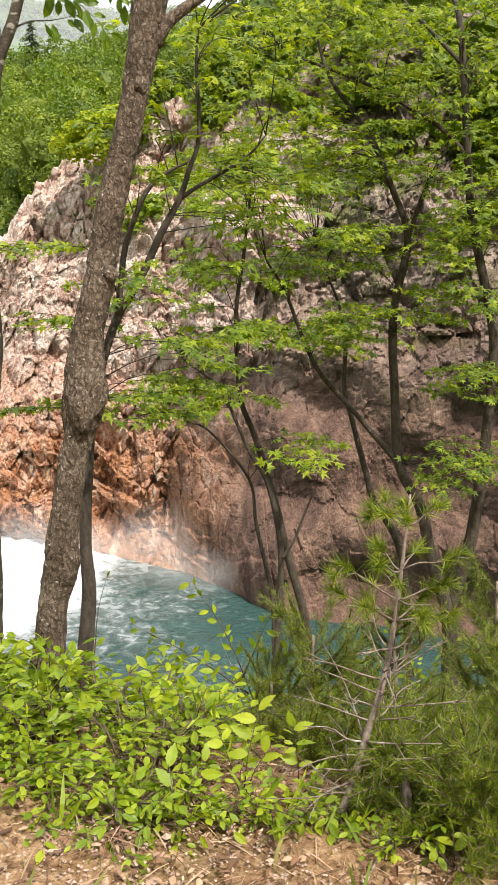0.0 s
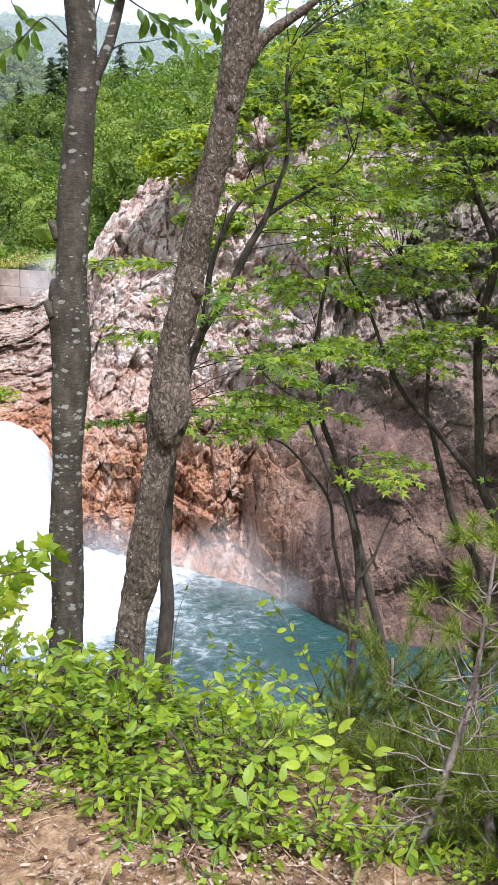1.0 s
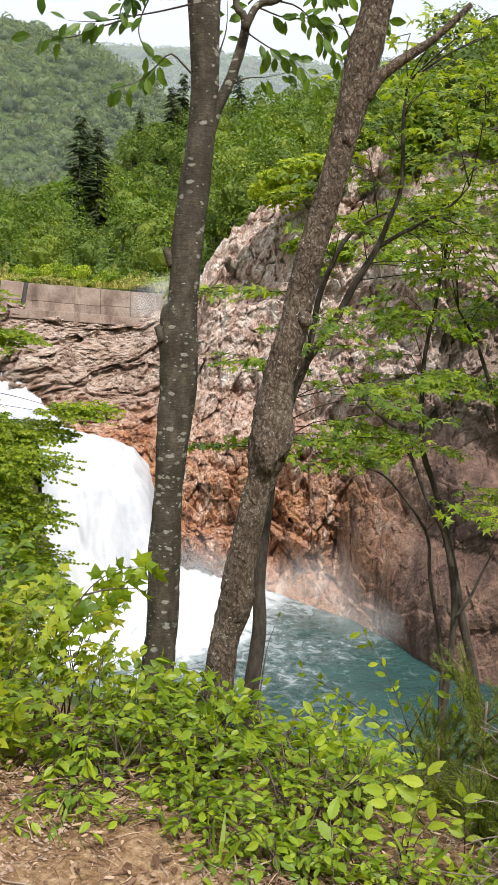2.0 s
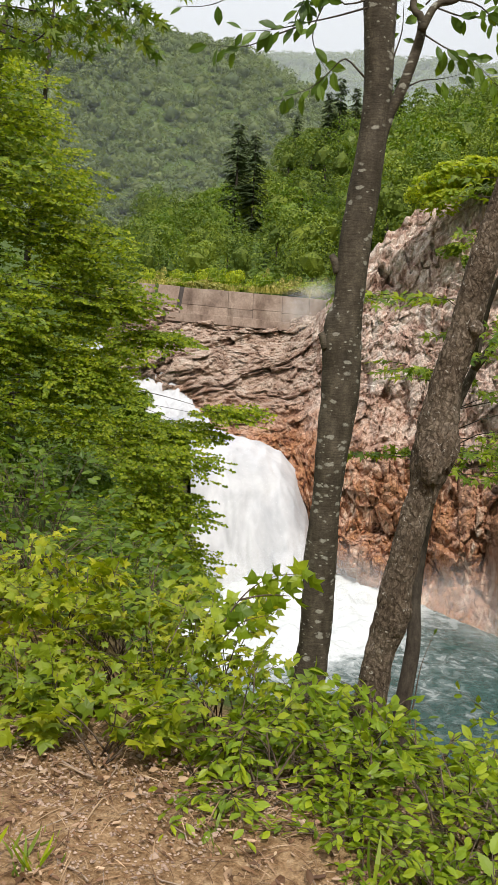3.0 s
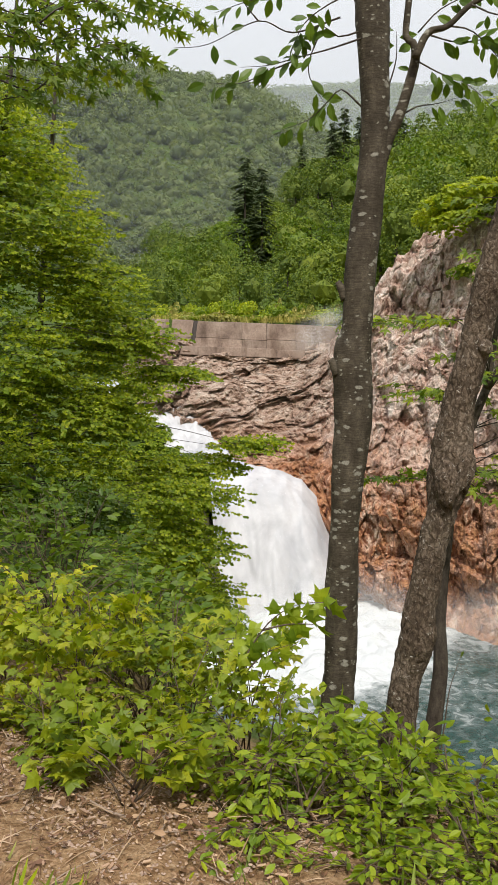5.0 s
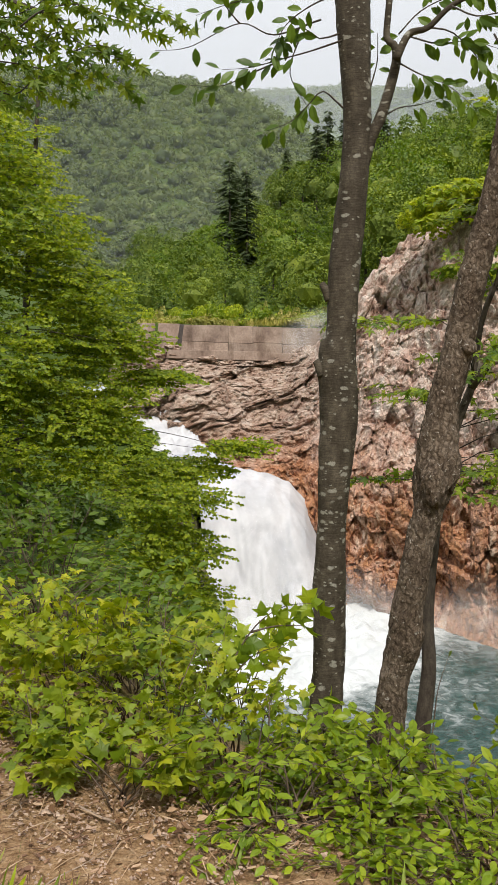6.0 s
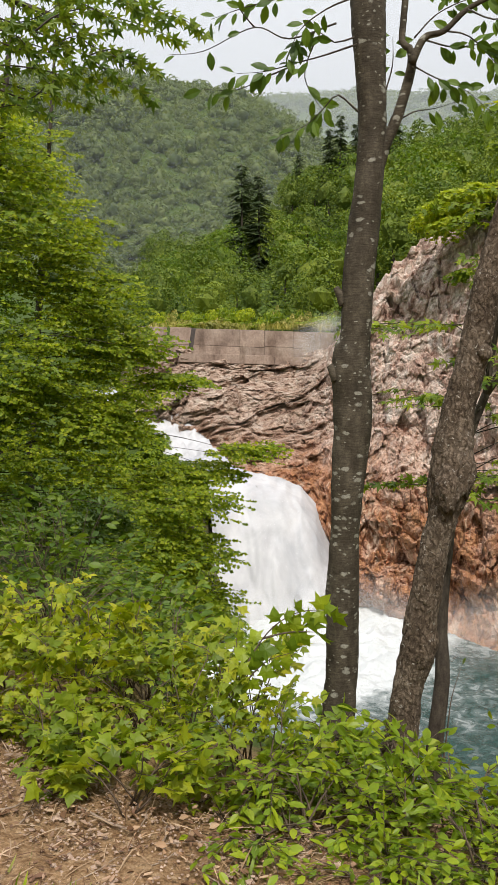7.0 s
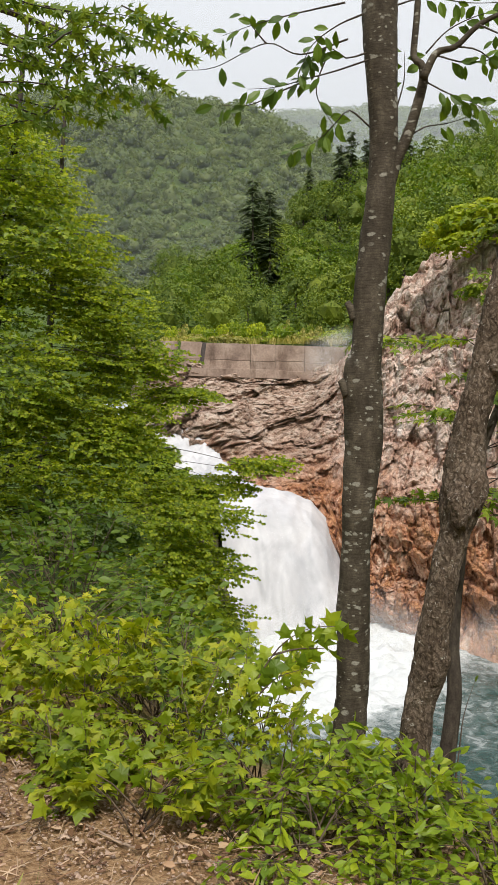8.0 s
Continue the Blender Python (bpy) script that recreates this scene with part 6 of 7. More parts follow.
def build_forked():
    t = tree("forked_tree", "forked grey-barked tree with wide layered foliage", [("trunk", FORKED), ("limb", FORKED_R), ("limb", FORKED_L), ("branch", FORKED_M), ("branch", FORKED_U), ("branch", FORKED_V)], M_SLIM, 0.07, 12, girth=0.84)
    s = Sprays(61)
    s.face = np.array([0.0, -0.55, 0.0])
    st = pts_of(FORKED[6:], FORKED_R[4:], FORKED_L, FORKED_M, FORKED_U, FORKED_V)
    for c, r3, n in (((0.4, 6.5, 3.3), (1.0, 0.8, 0.45), 58), ((1.3, 6.5, 3.3), (0.9, 0.8, 0.5), 58), ((0.3, 6.6, 2.5), (0.7, 0.7, 0.3), 30), ((1.1, 6.5, 2.6), (0.8, 0.7, 0.35), 34),
                     ((1.7, 6.4, 2.1), (0.5, 0.6, 0.35), 31), ((1.0, 6.5, 1.9), (0.7, 0.6, 0.2), 23), ((1.5, 6.4, 1.5), (0.5, 0.6, 0.15), 18), ((0.9, 6.5, 1.35), (0.5, 0.5, 0.12), 15), ((0.5, 6.6, 1.2), (0.35, 0.5, 0.12), 13), ((1.7, 6.3, 0.9), (0.4, 0.5, 0.15), 15), ((1.6, 6.3, 0.3), (0.35, 0.5, 0.2), 15)):
        s.blob(c, r3, n, st, 0.55, 0.056, 0.034)
    s.build(t, PALM, M_LEAF_LAYER, M_SLIM)
    b = tree("thin_tree", "thin crooked tree standing behind the forked one", [("trunk", BEHIND)], M_SLIM, 0.05, 9, girth=0.85)
    s = Sprays(63)
    s.face = np.array([0.0, -0.55, 0.0])
    for c, r3, n in (((0.6, 7.5, 1.9), (0.6, 0.5, 0.25), 23), ((0.7, 7.5, 1.2), (0.5, 0.5, 0.15), 15), ((0.3, 7.6, 2.6), (0.9, 0.6, 0.4), 31)):
        s.blob(c, r3, n, pts_of(BEHIND[6:]), 0.5, 0.065, 0.04)
    s.build(b, PALM, M_LEAF_LAYER, M_SLIM)


def needle_tufts(s, at, way, length, needle, count):
    """Pine needles round the end of a shoot."""
    q = s.r.uniform(0, 1, (count, 1))
    d = unit(way * s.r.uniform(0.45, 1.5, (count, 1)) + unit(s.r.normal(0, 1, (count, 3))))
    s.leaf(at + way * length * q, d, unit(s.r.normal(0, 1, (count, 3))), needle * s.r.uniform(0.7, 1.2, count))


NEEDLE = (np.array([(0, 0.028, 0), (0, -0.028, 0), (1, 0, 0)], dtype=float), np.array([(0, 1, 2)]))


def build_dying_pine():
    t = tree("pine_sapling", "half-bare pine sapling with whorls of dead branches", [("trunk", PINE)], M_PINEBARK, 0.06, 10, girth=0.78)
    s = Sprays(71)
    path = smooth_path(PINE, 0.02)
    top, foot = path[-1, 2], 0.07
    heights = np.concatenate([np.linspace(foot, 0.5, 11), (0.57, 0.63, 0.72, 0.86)])
    for k, h in enumerate(heights):
        base = path[np.argmin(np.abs(path[:, 2] - h))]
        live = h > 0.5
        for b in range(3 if not live else 4):
            a = b * 2.1 + k * 1.9 + s.r.normal(0, 0.3) if not live else b * 1.57 + k * 0.8 + s.r.normal(0, 0.2)
            w = unit(np.array([math.cos(a), math.sin(a) * 0.7, 0.3 + 0.12 * live + s.r.normal(0, 0.12)]))
            length = s.r.uniform(0.1, 0.26) * (1.15 - 0.5 * max(0.0, h - 0.3) / (top - 0.3))
            n = 8
            tt = np.linspace(0, 1, n)
            line = base[:3] + np.outer(tt * length, w) + np.outer(tt ** 2 * length, s.r.normal(0, 0.12, 3)) + np.outer(np.sin(tt * 7) * 0.006, s.r.normal(0, 1, 3))
            s.lines.append(np.column_stack([line, 0.0036 * (1 - 0.65 * tt)]))
            for q in (2, 3, 5, 6):
                if s.r.random() < 0.6:
                    w2 = unit(w + s.r.normal(0, 0.6, 3))
                    l2 = np.array([line[q] + w2 * length * 0.32 * u for u in (0, 0.5, 1)])
                    s.lines.append(np.column_stack([l2, (0.0022, 0.0016, 0.001)]))
                    if live and s.r.random() < 0.7:
                        needle_tufts(s, l2[1], w2, length * 0.2, 0.05, 60)
            if live and s.r.random() < 0.85:
                needle_tufts(s, line[-3], unit(line[-1] - line[-3]), length * 0.35, 0.055, 120)
    needle_tufts(s, path[-6][:3], np.array([0, 0, 1.0]), 0.07, 0.05, 90)
    part("branchwork", twig_mesh("branchwork", s.lines, M_PINEBARK), t, "bare grey dead branches", "stuff")
    v, f = leaf_array(*s.leaves(), NEEDLE)
    part("needles", np_mesh("needles", v, f, M_NEEDLE), t, kind="stuff")


def pine_shrub(base, top, reach, seed, shoots):
    t = thing("pine_shrub", base, "bushy young pine with dense soft green needles", "shrub", "young pines")
    s = Sprays(seed)
    base, top = np.array(base, dtype=float), np.array(top, dtype=float)
    part("trunk", stem_mesh("trunk", [(*base, 0.03), (*(base * 0.5 + top * 0.5 + s.r.normal(0, 0.03, 3)), 0.02), (*top, 0.006)], M_PINEBARK, 8), t)
    for k in range(shoots):
        q = s.r.uniform(0.08, 1.0)
        a = s.r.uniform(0, 6.28)
        at = base + (top - base) * q
        w = unit(np.array([math.cos(a), math.sin(a), 0.35 + 0.5 * q]))
        length = reach * (1.05 - 0.75 * q) * s.r.uniform(0.6, 1.1) + 0.08
        tt = np.linspace(0, 1, 6)
        line = at + np.outer(tt * length, w) + np.outer(tt ** 2 * length * 0.25, (0, 0, 1))
        s.lines.append(np.column_stack([line, 0.006 * (1 - 0.7 * tt)]))
        for u in range(1, 6):
            way = unit(line[u] - line[u - 1])
            needle_tufts(s, line[u - 1], way, length / 5, 0.039, 58)
            w2 = unit(way + s.r.normal(0, 0.55, 3))
            needle_tufts(s, line[u], w2, 0.09, 0.039, 70)
            s.lines.append(np.column_stack([np.array([line[u], line[u] + w2 * 0.1]), (0.003, 0.002)]))
    part("branchwork", twig_mesh("branchwork", s.lines, M_TWIG), t, kind="stuff")
    v, f = leaf_array(*s.leaves(), NEEDLE)
    part("needles", np_mesh("needles", v, f, M_NEEDLE), t, kind="stuff")


def shrub(name, label, group, base, stems, seed, leaf, spacing, shape, mats, limit, length=0.3, radius=0.006, droop=0.15, tilt=0.2, extra=2):
    """A leafy bush: stems fan out from the base to the given tips and carry sprays."""
    t = thing(name, base, label, "shrub", group)
    s = Sprays(seed)
    base = np.array(base, dtype=float)
    for tip in stems:
        tip = np.array(tip, dtype=float)
        foot = base + s.r.normal(0, 0.05, 3) * np.array([1, 1, 0])
        s.limb(foot, tip, radius, radius * 0.45, 0.06)
        for _ in range(extra):
            q = s.r.uniform(0.55, 1.0)
            at = foot + (tip - foot) * q
            out = unit((tip - foot) * np.array([1, 1, 0.25]) + s.r.normal(0, 0.45, 3) * np.linalg.norm(tip - foot) * np.array([1, 1, 0.3]))
            s.spray(at, out, length * s.r.uniform(0.7, 1.2), leaf, spacing, tilt, droop)
    s.build(t, shape, mats[0], M_TWIG, limit, mats[1])
    return t


def scatter_tips(centre, radii, n, seed):
    r = np.random.default_rng(seed)
    return np.asarray(centre) + unit(r.normal(0, 1, (n, 3))) * r.uniform(0.3, 1, (n, 1)) ** 0.5 * np.asarray(radii)


def build_shrubs():
    g = lambda x, y: (x, y, ground_z(x, y) - 0.02)
    both = (M_LEAF_SHRUB, M_LEAF_SHRUB_ONE)
    maple = (M_LEAF_MAPLE, M_LEAF_MAPLE_ONE)
    green = (M_LEAF_GREENMAPLE, M_LEAF_GREENMAPLE_ONE)
    # green broadleaf bushes along the rim and under the two trunks
    r = np.random.default_rng(80)
    k = 0
    for row, (past, lift, lo, hi) in enumerate(((0.1, 0.04, -1.2, -0.3), (0.4, 0.15, -1.25, -0.1), (0.8, 0.21, -1.1, -0.1))):
        for x in np.arange(lo, hi, 0.27):
            x = x + r.normal(0, 0.05)
            y = 2.25 - 0.22 * x + past + r.normal(0, 0.05)
            z = ground_z(x, y)
            k += 1
            shrub("broadleaf_shrub", "bright green broadleaf shrub on the rim of the path", "broadleaf shrubs", g(x, y), scatter_tips((x, y, z + lift * r.uniform(0.75, 1.15)), (0.2, 0.16, 0.06 + lift * 0.3), 7 + 2 * row, 810 + k), 840 + k, r.uniform(0.042, 0.06) * (0.9, 1.05, 1.25)[row], (0.034, 0.038, 0.042)[row], OVATE, both, 80, 0.24, extra=3)
    # low leafy cover on the rim
    for k, x in enumerate(np.arange(-0.75, 0.5, 0.095)):
        x = x + r.normal(0, 0.03)
        y = 2.22 - 0.22 * x + 0.04 + 0.3 * r.random()
        z = ground_z(x, y)
        shrub("rim_herb", "low leafy herb covering the edge of the soil", "rim herbs", g(x, y), scatter_tips((x, y, z + 0.07), (0.08, 0.07, 0.035), 6, 1010 + k), 1040 + k, r.uniform(0.028, 0.048), 0.024, OVATE, both, 0, 0.1, 0.0025, extra=2)
    # maples along the rim
    k = 0
    for row, (past, lift, lo, hi, tall) in enumerate(((0.15, 0.14, -2.9, -1.35, 0.12), (0.5, 0.32, -3.0, -1.2, 0.17), (0.9, 0.46, -2.9, -1.5, 0.18))):
        for x in np.arange(lo, hi, 0.33):
            x = x + r.normal(0, 0.06)
            y = 2.25 - 0.22 * x + past + r.normal(0, 0.05)
            z = ground_z(x, y)
            k += 1
            shrub("maple_shrub", "yellow-green young maple with lobed leaves at the path rim", "young maples", g(x, y), scatter_tips((x, y, z + lift * r.uniform(0.8, 1.15)), (0.24, 0.18, tall), 8, 910 + k), 940 + k, r.uniform(0.044, 0.066), 0.034, MAPLE, maple if x < -1.95 + 0.3 * row else green, 90, 0.24, 0.005, 0.1, 0.35, 3 if row < 2 else 2)
    # a maple shoot reaching out over the falls
    t = thing("maple_shrub", (-1.75, 3.25, -0.45), "slender maple shoot with lobed leaves over the falls", "shrub", "young maples")
    s = Sprays(970)
    for ln in ([(-1.63, 3.28, -0.25), (-1.54, 3.32, 0.15), (-1.42, 3.37, 0.41), (-1.29, 3.42, 0.52), (-1.15, 3.46, 0.54)], [(-1.42, 3.37, 0.41), (-1.31, 3.41, 0.44), (-1.20, 3.45, 0.44)], [(-1.54, 3.32, 0.15), (-1.42, 3.37, 0.30), (-1.31, 3.41, 0.35)]):
        s.branchlet(ln, 0.006, 0.076, 0.03, 0.25, 0.15)
    s.build(t, MAPLE, M_LEAF_SHRUB, M_TWIG, 120, M_LEAF_SHRUB_ONE)
    # dark undergrowth behind the maples, shade put into its leaf colour
    for k, (x, y, z, rx, rz, n) in enumerate(((-3.2, 4.4, 0.05, 0.6, 0.4, 24), (-2.6, 4.5, -0.05, 0.45, 0.35, 20), (-4.0, 5.6, 0.1, 0.7, 0.5, 24), (-3.4, 5.8, -0.3, 0.5, 0.4, 20), (-4.9, 6.6, -0.1, 0.8, 0.6, 26), (-5.6, 8.2, -0.9, 0.9, 0.6, 24))):
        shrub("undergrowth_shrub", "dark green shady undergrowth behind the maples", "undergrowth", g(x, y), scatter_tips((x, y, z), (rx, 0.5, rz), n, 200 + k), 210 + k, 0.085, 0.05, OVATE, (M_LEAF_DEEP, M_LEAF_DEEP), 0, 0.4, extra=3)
    # sparse brush further down the slope
    for k, (x, y, z, rx, rz, n) in enumerate(((-0.1, 4.6, -0.8, 0.5, 0.3, 12), (0.3, 4.2, -0.6, 0.4, 0.3, 10), (-0.5, 5.0, -1.0, 0.5, 0.3, 12), (1.4, 5.5, -1.0, 0.7, 0.4, 14), (0.8, 5.2, -1.1, 0.6, 0.3, 12), (-1.4, 4.6, -0.7, 0.4, 0.3, 10))):
        shrub("slope_shrub", "thin green shrub on the slope below the rim", "slope shrubs", g(x, y), scatter_tips((x, y, z), (rx, 0.4, rz), n, 230 + k), 240 + k, 0.055, 0.045, OVATE, both, 0, 0.32)


def build_left_trees():
    """The wall of layered maples that closes the view towards the rapids."""
    def one(base, lean, height, blobs, seed, leaf, label, mat, length):
        x, y = base
        z = ground_z(x, y)
        stem = [(x, y, z - 0.3, 0.11), (x + lean[0] * 0.3, y + lean[1] * 0.3, z + height * 0.33, 0.09), (x + lean[0] * 0.7, y + lean[1] * 0.7, z + height * 0.7, 0.055), (x + lean[0], y + lean[1], z + height, 0.02)]
        t = tree("bank_maple", label, [("trunk", stem)], M_SLIM, 0.06, 10)
        s = Sprays(seed)
        s.face, s.wild, s.bend = np.array([0.35, -0.7, 0.0]), 0.65, 0.36
        st = pts_of(stem)
        for c, r3, n in blobs:
            s.blob(c, r3, int(n * 1.0), st, length, leaf * 0.8, leaf * 0.34, tilt=0.24, limb_share=0.03)
        s.build(t, SLIMLEAF_WIDE, mat, M_SLIM)

    one((-8.1, 9.2), (0.8, 0.4), 7.2, (((-7.6, 9.4, 4.3), (0.5, 1.0, 0.7), 60), ((-7.3, 9.6, 3.1), (0.55, 1.1, 0.7), 84), ((-7.05, 9.95, 1.8), (0.6, 1.1, 0.7), 94), ((-6.65, 10.1, 0.5), (0.65, 1.0, 0.65), 84), ((-7.5, 9.7, 1.1), (0.6, 0.6, 0.45), 46), ((-6.95, 9.9, 3.2), (0.4, 0.6, 0.35), 30), ((-6.6, 10.2, 2.5), (0.4, 0.6, 0.35), 32), ((-7.3, 9.6, 4.0), (0.4, 0.6, 0.45), 30), ((-6.2, 10.6, 1.9), (0.42, 0.5, 0.35), 40), ((-5.8, 10.9, 1.35), (0.34, 0.4, 0.14), 24), ((-6.6, 10.4, 0.95), (0.45, 0.6, 0.35), 40), ((-5.12, 12.03, 0.29), (0.36, 0.4, 0.1), 22), ((-5.95, 11.16, -0.02), (0.4, 0.5, 0.2), 40), ((-5.62, 11.81, -0.00), (0.3, 0.4, 0.15), 24), ((-5.6, 10.6, -0.3), (0.6, 0.8, 0.3), 50), ((-5.7, 10.5, -1.0), (0.7, 0.9, 0.45), 80), ((-5.5, 10.6, -1.8), (0.6, 0.8, 0.4), 56), ((-7.7, 9.0, 0.4), (0.8, 0.8, 1.0), 70), ((-7.9, 9.0, 2.6), (0.8, 0.8, 1.2), 80), ((-8.1, 9.0, 4.2), (0.8, 0.8, 0.8), 50)), 301, 0.08, "spreading maple with flat tiers of fresh green leaves", M_LEAF_BANK, 0.75)
    one((-6.4, 6.2), (0.3, 0.3), 6.0, (((-5.35, 6.3, 3.6), (0.5, 0.6, 0.5), 36), ((-5.25, 6.5, 2.8), (0.5, 0.6, 0.4), 36), ((-5.2, 6.3, 1.7), (0.4, 0.6, 0.4), 24)), 302, 0.075, "maple leaning over the bank with shaded leaves", M_LEAF_LAYER, 0.6)
    one((-12.0, 15.8), (0.8, 0.4), 11.0, (((-11.6, 15.2, 6.0), (0.9, 1.2, 1.0), 56), ((-11.0, 15.5, 4.4), (1.0, 1.3, 1.0), 64), ((-10.2, 16.0, 2.7), (1.0, 1.3, 1.0), 64), ((-10.1, 16.4, 0.9), (0.8, 1.2, 1.0), 56), ((-9.7, 16.5, -1.4), (0.8, 1.2, 0.8), 50), ((-8.9, 16.6, -2.6), (0.9, 1.2, 0.7), 40)), 303, 0.1, "taller maple further down the bank in bright leaf", M_LEAF_BANK, 1.0)
    # backs the tiers; thicket shade is put into its darker leaf colour
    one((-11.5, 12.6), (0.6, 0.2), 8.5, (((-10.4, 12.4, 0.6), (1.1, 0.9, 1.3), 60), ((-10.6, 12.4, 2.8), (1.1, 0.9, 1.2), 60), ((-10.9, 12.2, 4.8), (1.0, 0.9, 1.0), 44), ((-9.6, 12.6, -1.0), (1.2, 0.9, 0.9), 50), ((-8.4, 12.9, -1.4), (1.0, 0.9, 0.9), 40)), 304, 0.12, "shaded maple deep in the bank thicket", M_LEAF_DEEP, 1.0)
    # bough over the path, top corner of the view
    t = tree("overhanging_bough", "leafy bough hanging over the path from an unseen tree", [("limb", [(-4.4, 3.0, 3.9, 0.03), (-3.4, 3.5, 3.55, 0.022), (-2.6, 3.85, 3.25, 0.01)])], M_SLIM, 0.04, 8, "branch")
    s = Sprays(305)
    s.face = np.array([0.0, -1.0, 0.0])
    s.branchlet([(-2.96, 3.49, 3.22), (-2.72, 3.67, 3.17), (-2.52, 3.81, 3.07), (-2.36, 3.91, 2.95), (-2.24, 3.97, 2.88)], 0.006, 0.06, 0.0165, 0.0, 0.45)
    s.branchlet([(-2.90, 3.40, 2.95), (-2.73, 3.54, 2.97), (-2.56, 3.66, 2.94), (-2.41, 3.76, 2.85)], 0.006, 0.06, 0.0165, 0.0, 0.45)
    s.branchlet([(-3.00, 3.58, 3.41), (-2.71, 3.81, 3.40), (-2.48, 3.95, 3.31), (-2.31, 4.05, 3.26), (-2.16, 4.13, 3.19)], 0.006, 0.06, 0.0165, 0.0, 0.45)
    s.branchlet([(-2.90, 3.53, 3.12), (-2.70, 3.69, 3.07), (-2.59, 3.76, 3.15), (-2.45, 3.85, 3.19)], 0.006, 0.06, 0.0165, 0.0, 0.45)
    s.branchlet([(-2.60, 3.51, 3.10), (-2.52, 3.57, 3.18), (-2.39, 3.66, 3.22), (-2.28, 3.72, 3.15)], 0.006, 0.06, 0.0165, 0.0, 0.45)
    s.branchlet([(-2.93, 3.64, 2.92), (-2.81, 3.73, 2.88), (-2.72, 3.80, 2.97), (-2.60, 3.88, 3.03)], 0.006, 0.06, 0.0165, 0.0, 0.45)
    s.branchlet([(-2.89, 3.41, 3.26), (-2.76, 3.52, 3.17), (-2.64, 3.61, 3.21), (-2.53, 3.68, 3.30)], 0.006, 0.06, 0.0165, 0.0, 0.45)
    s.branchlet([(-2.65, 3.72, 3.36), (-2.54, 3.79, 3.16), (-2.43, 3.87, 3.09), (-2.30, 3.94, 3.04)], 0.006, 0.06, 0.0165, 0.0, 0.45)
    s.branchlet([(-3.01, 3.58, 3.12), (-2.78, 3.75, 3.14), (-2.60, 3.88, 3.03), (-2.46, 3.96, 2.96)], 0.005, 0.06, 0.0165, 0.0, 0.45)
    s.branchlet([(-2.87, 3.43, 3.38), (-2.72, 3.55, 3.33), (-2.55, 3.67, 3.31), (-2.35, 3.80, 3.31), (-2.14, 3.92, 3.22)], 0.005, 0.06, 0.0165, 0.0, 0.45)
    s.branchlet([(-3.04, 3.68, 3.00), (-2.89, 3.80, 2.96), (-2.75, 3.89, 2.93), (-2.64, 3.97, 2.90)], 0.005, 0.06, 0.0165, 0.0, 0.45)
    s.branchlet([(-2.86, 3.57, 3.33), (-2.72, 3.68, 3.27), (-2.63, 3.73, 3.15), (-2.57, 3.78, 3.02)], 0.005, 0.06, 0.0165, 0.0, 0.45)
    s.branchlet([(-2.52, 3.81, 3.07), (-2.43, 3.87, 3.11), (-2.34, 3.92, 3.09), (-2.22, 3.99, 3.01)], 0.005, 0.06, 0.0165, 0.0, 0.45)
    s.branchlet([(-2.84, 3.46, 3.14), (-2.72, 3.55, 3.10), (-2.66, 3.59, 2.98), (-2.60, 3.63, 2.88)], 0.005, 0.06, 0.0165, 0.0, 0.45)
    s.branchlet([(-2.48, 3.96, 3.44), (-2.33, 4.04, 3.37), (-2.18, 4.12, 3.32), (-2.06, 4.18, 3.24)], 0.005, 0.06, 0.0165, 0.0, 0.45)
    s.branchlet([(-2.91, 3.52, 2.78), (-2.79, 3.62, 2.82), (-2.69, 3.70, 2.78)], 0.005, 0.06, 0.0165, 0.0, 0.45)
    s.build(t, PALM, M_LEAF_LAYER, M_SLIM, 290, M_LEAF_OVER_ONE)


SLIMLEAF_FULL = (np.array([(0, 0, 0), (0.35, 0.26, 0.03), (0.72, 0.2, 0.01), (1, 0, -0.06), (0.72, -0.2, 0.01), (0.35, -0.26, 0.03)], dtype=float),
                 np.array([(0, 3, 1), (1, 3, 2), (0, 5, 3), (5, 4, 3)]))


def seedling(base, tops, leaf, seed, label):
    t = thing("seedling", base, label, "seedling", "seedlings on the rim")
    s = Sprays(seed)
    base = np.array(base, dtype=float)
    for top in tops:
        top = np.array(top, dtype=float)
        w = unit(top - base)
        up = unit(np.array([0, -0.45, 1.0]))
        s.twig(base, w, np.linalg.norm(top - base), 0.003, up, leaf * 0.42, leaf, 0.05, 0.35, 55)
    s.build(t, SERRATE, M_LEAF_SHRUB, M_TWIG, 60, M_LEAF_SEEDLING_ONE)


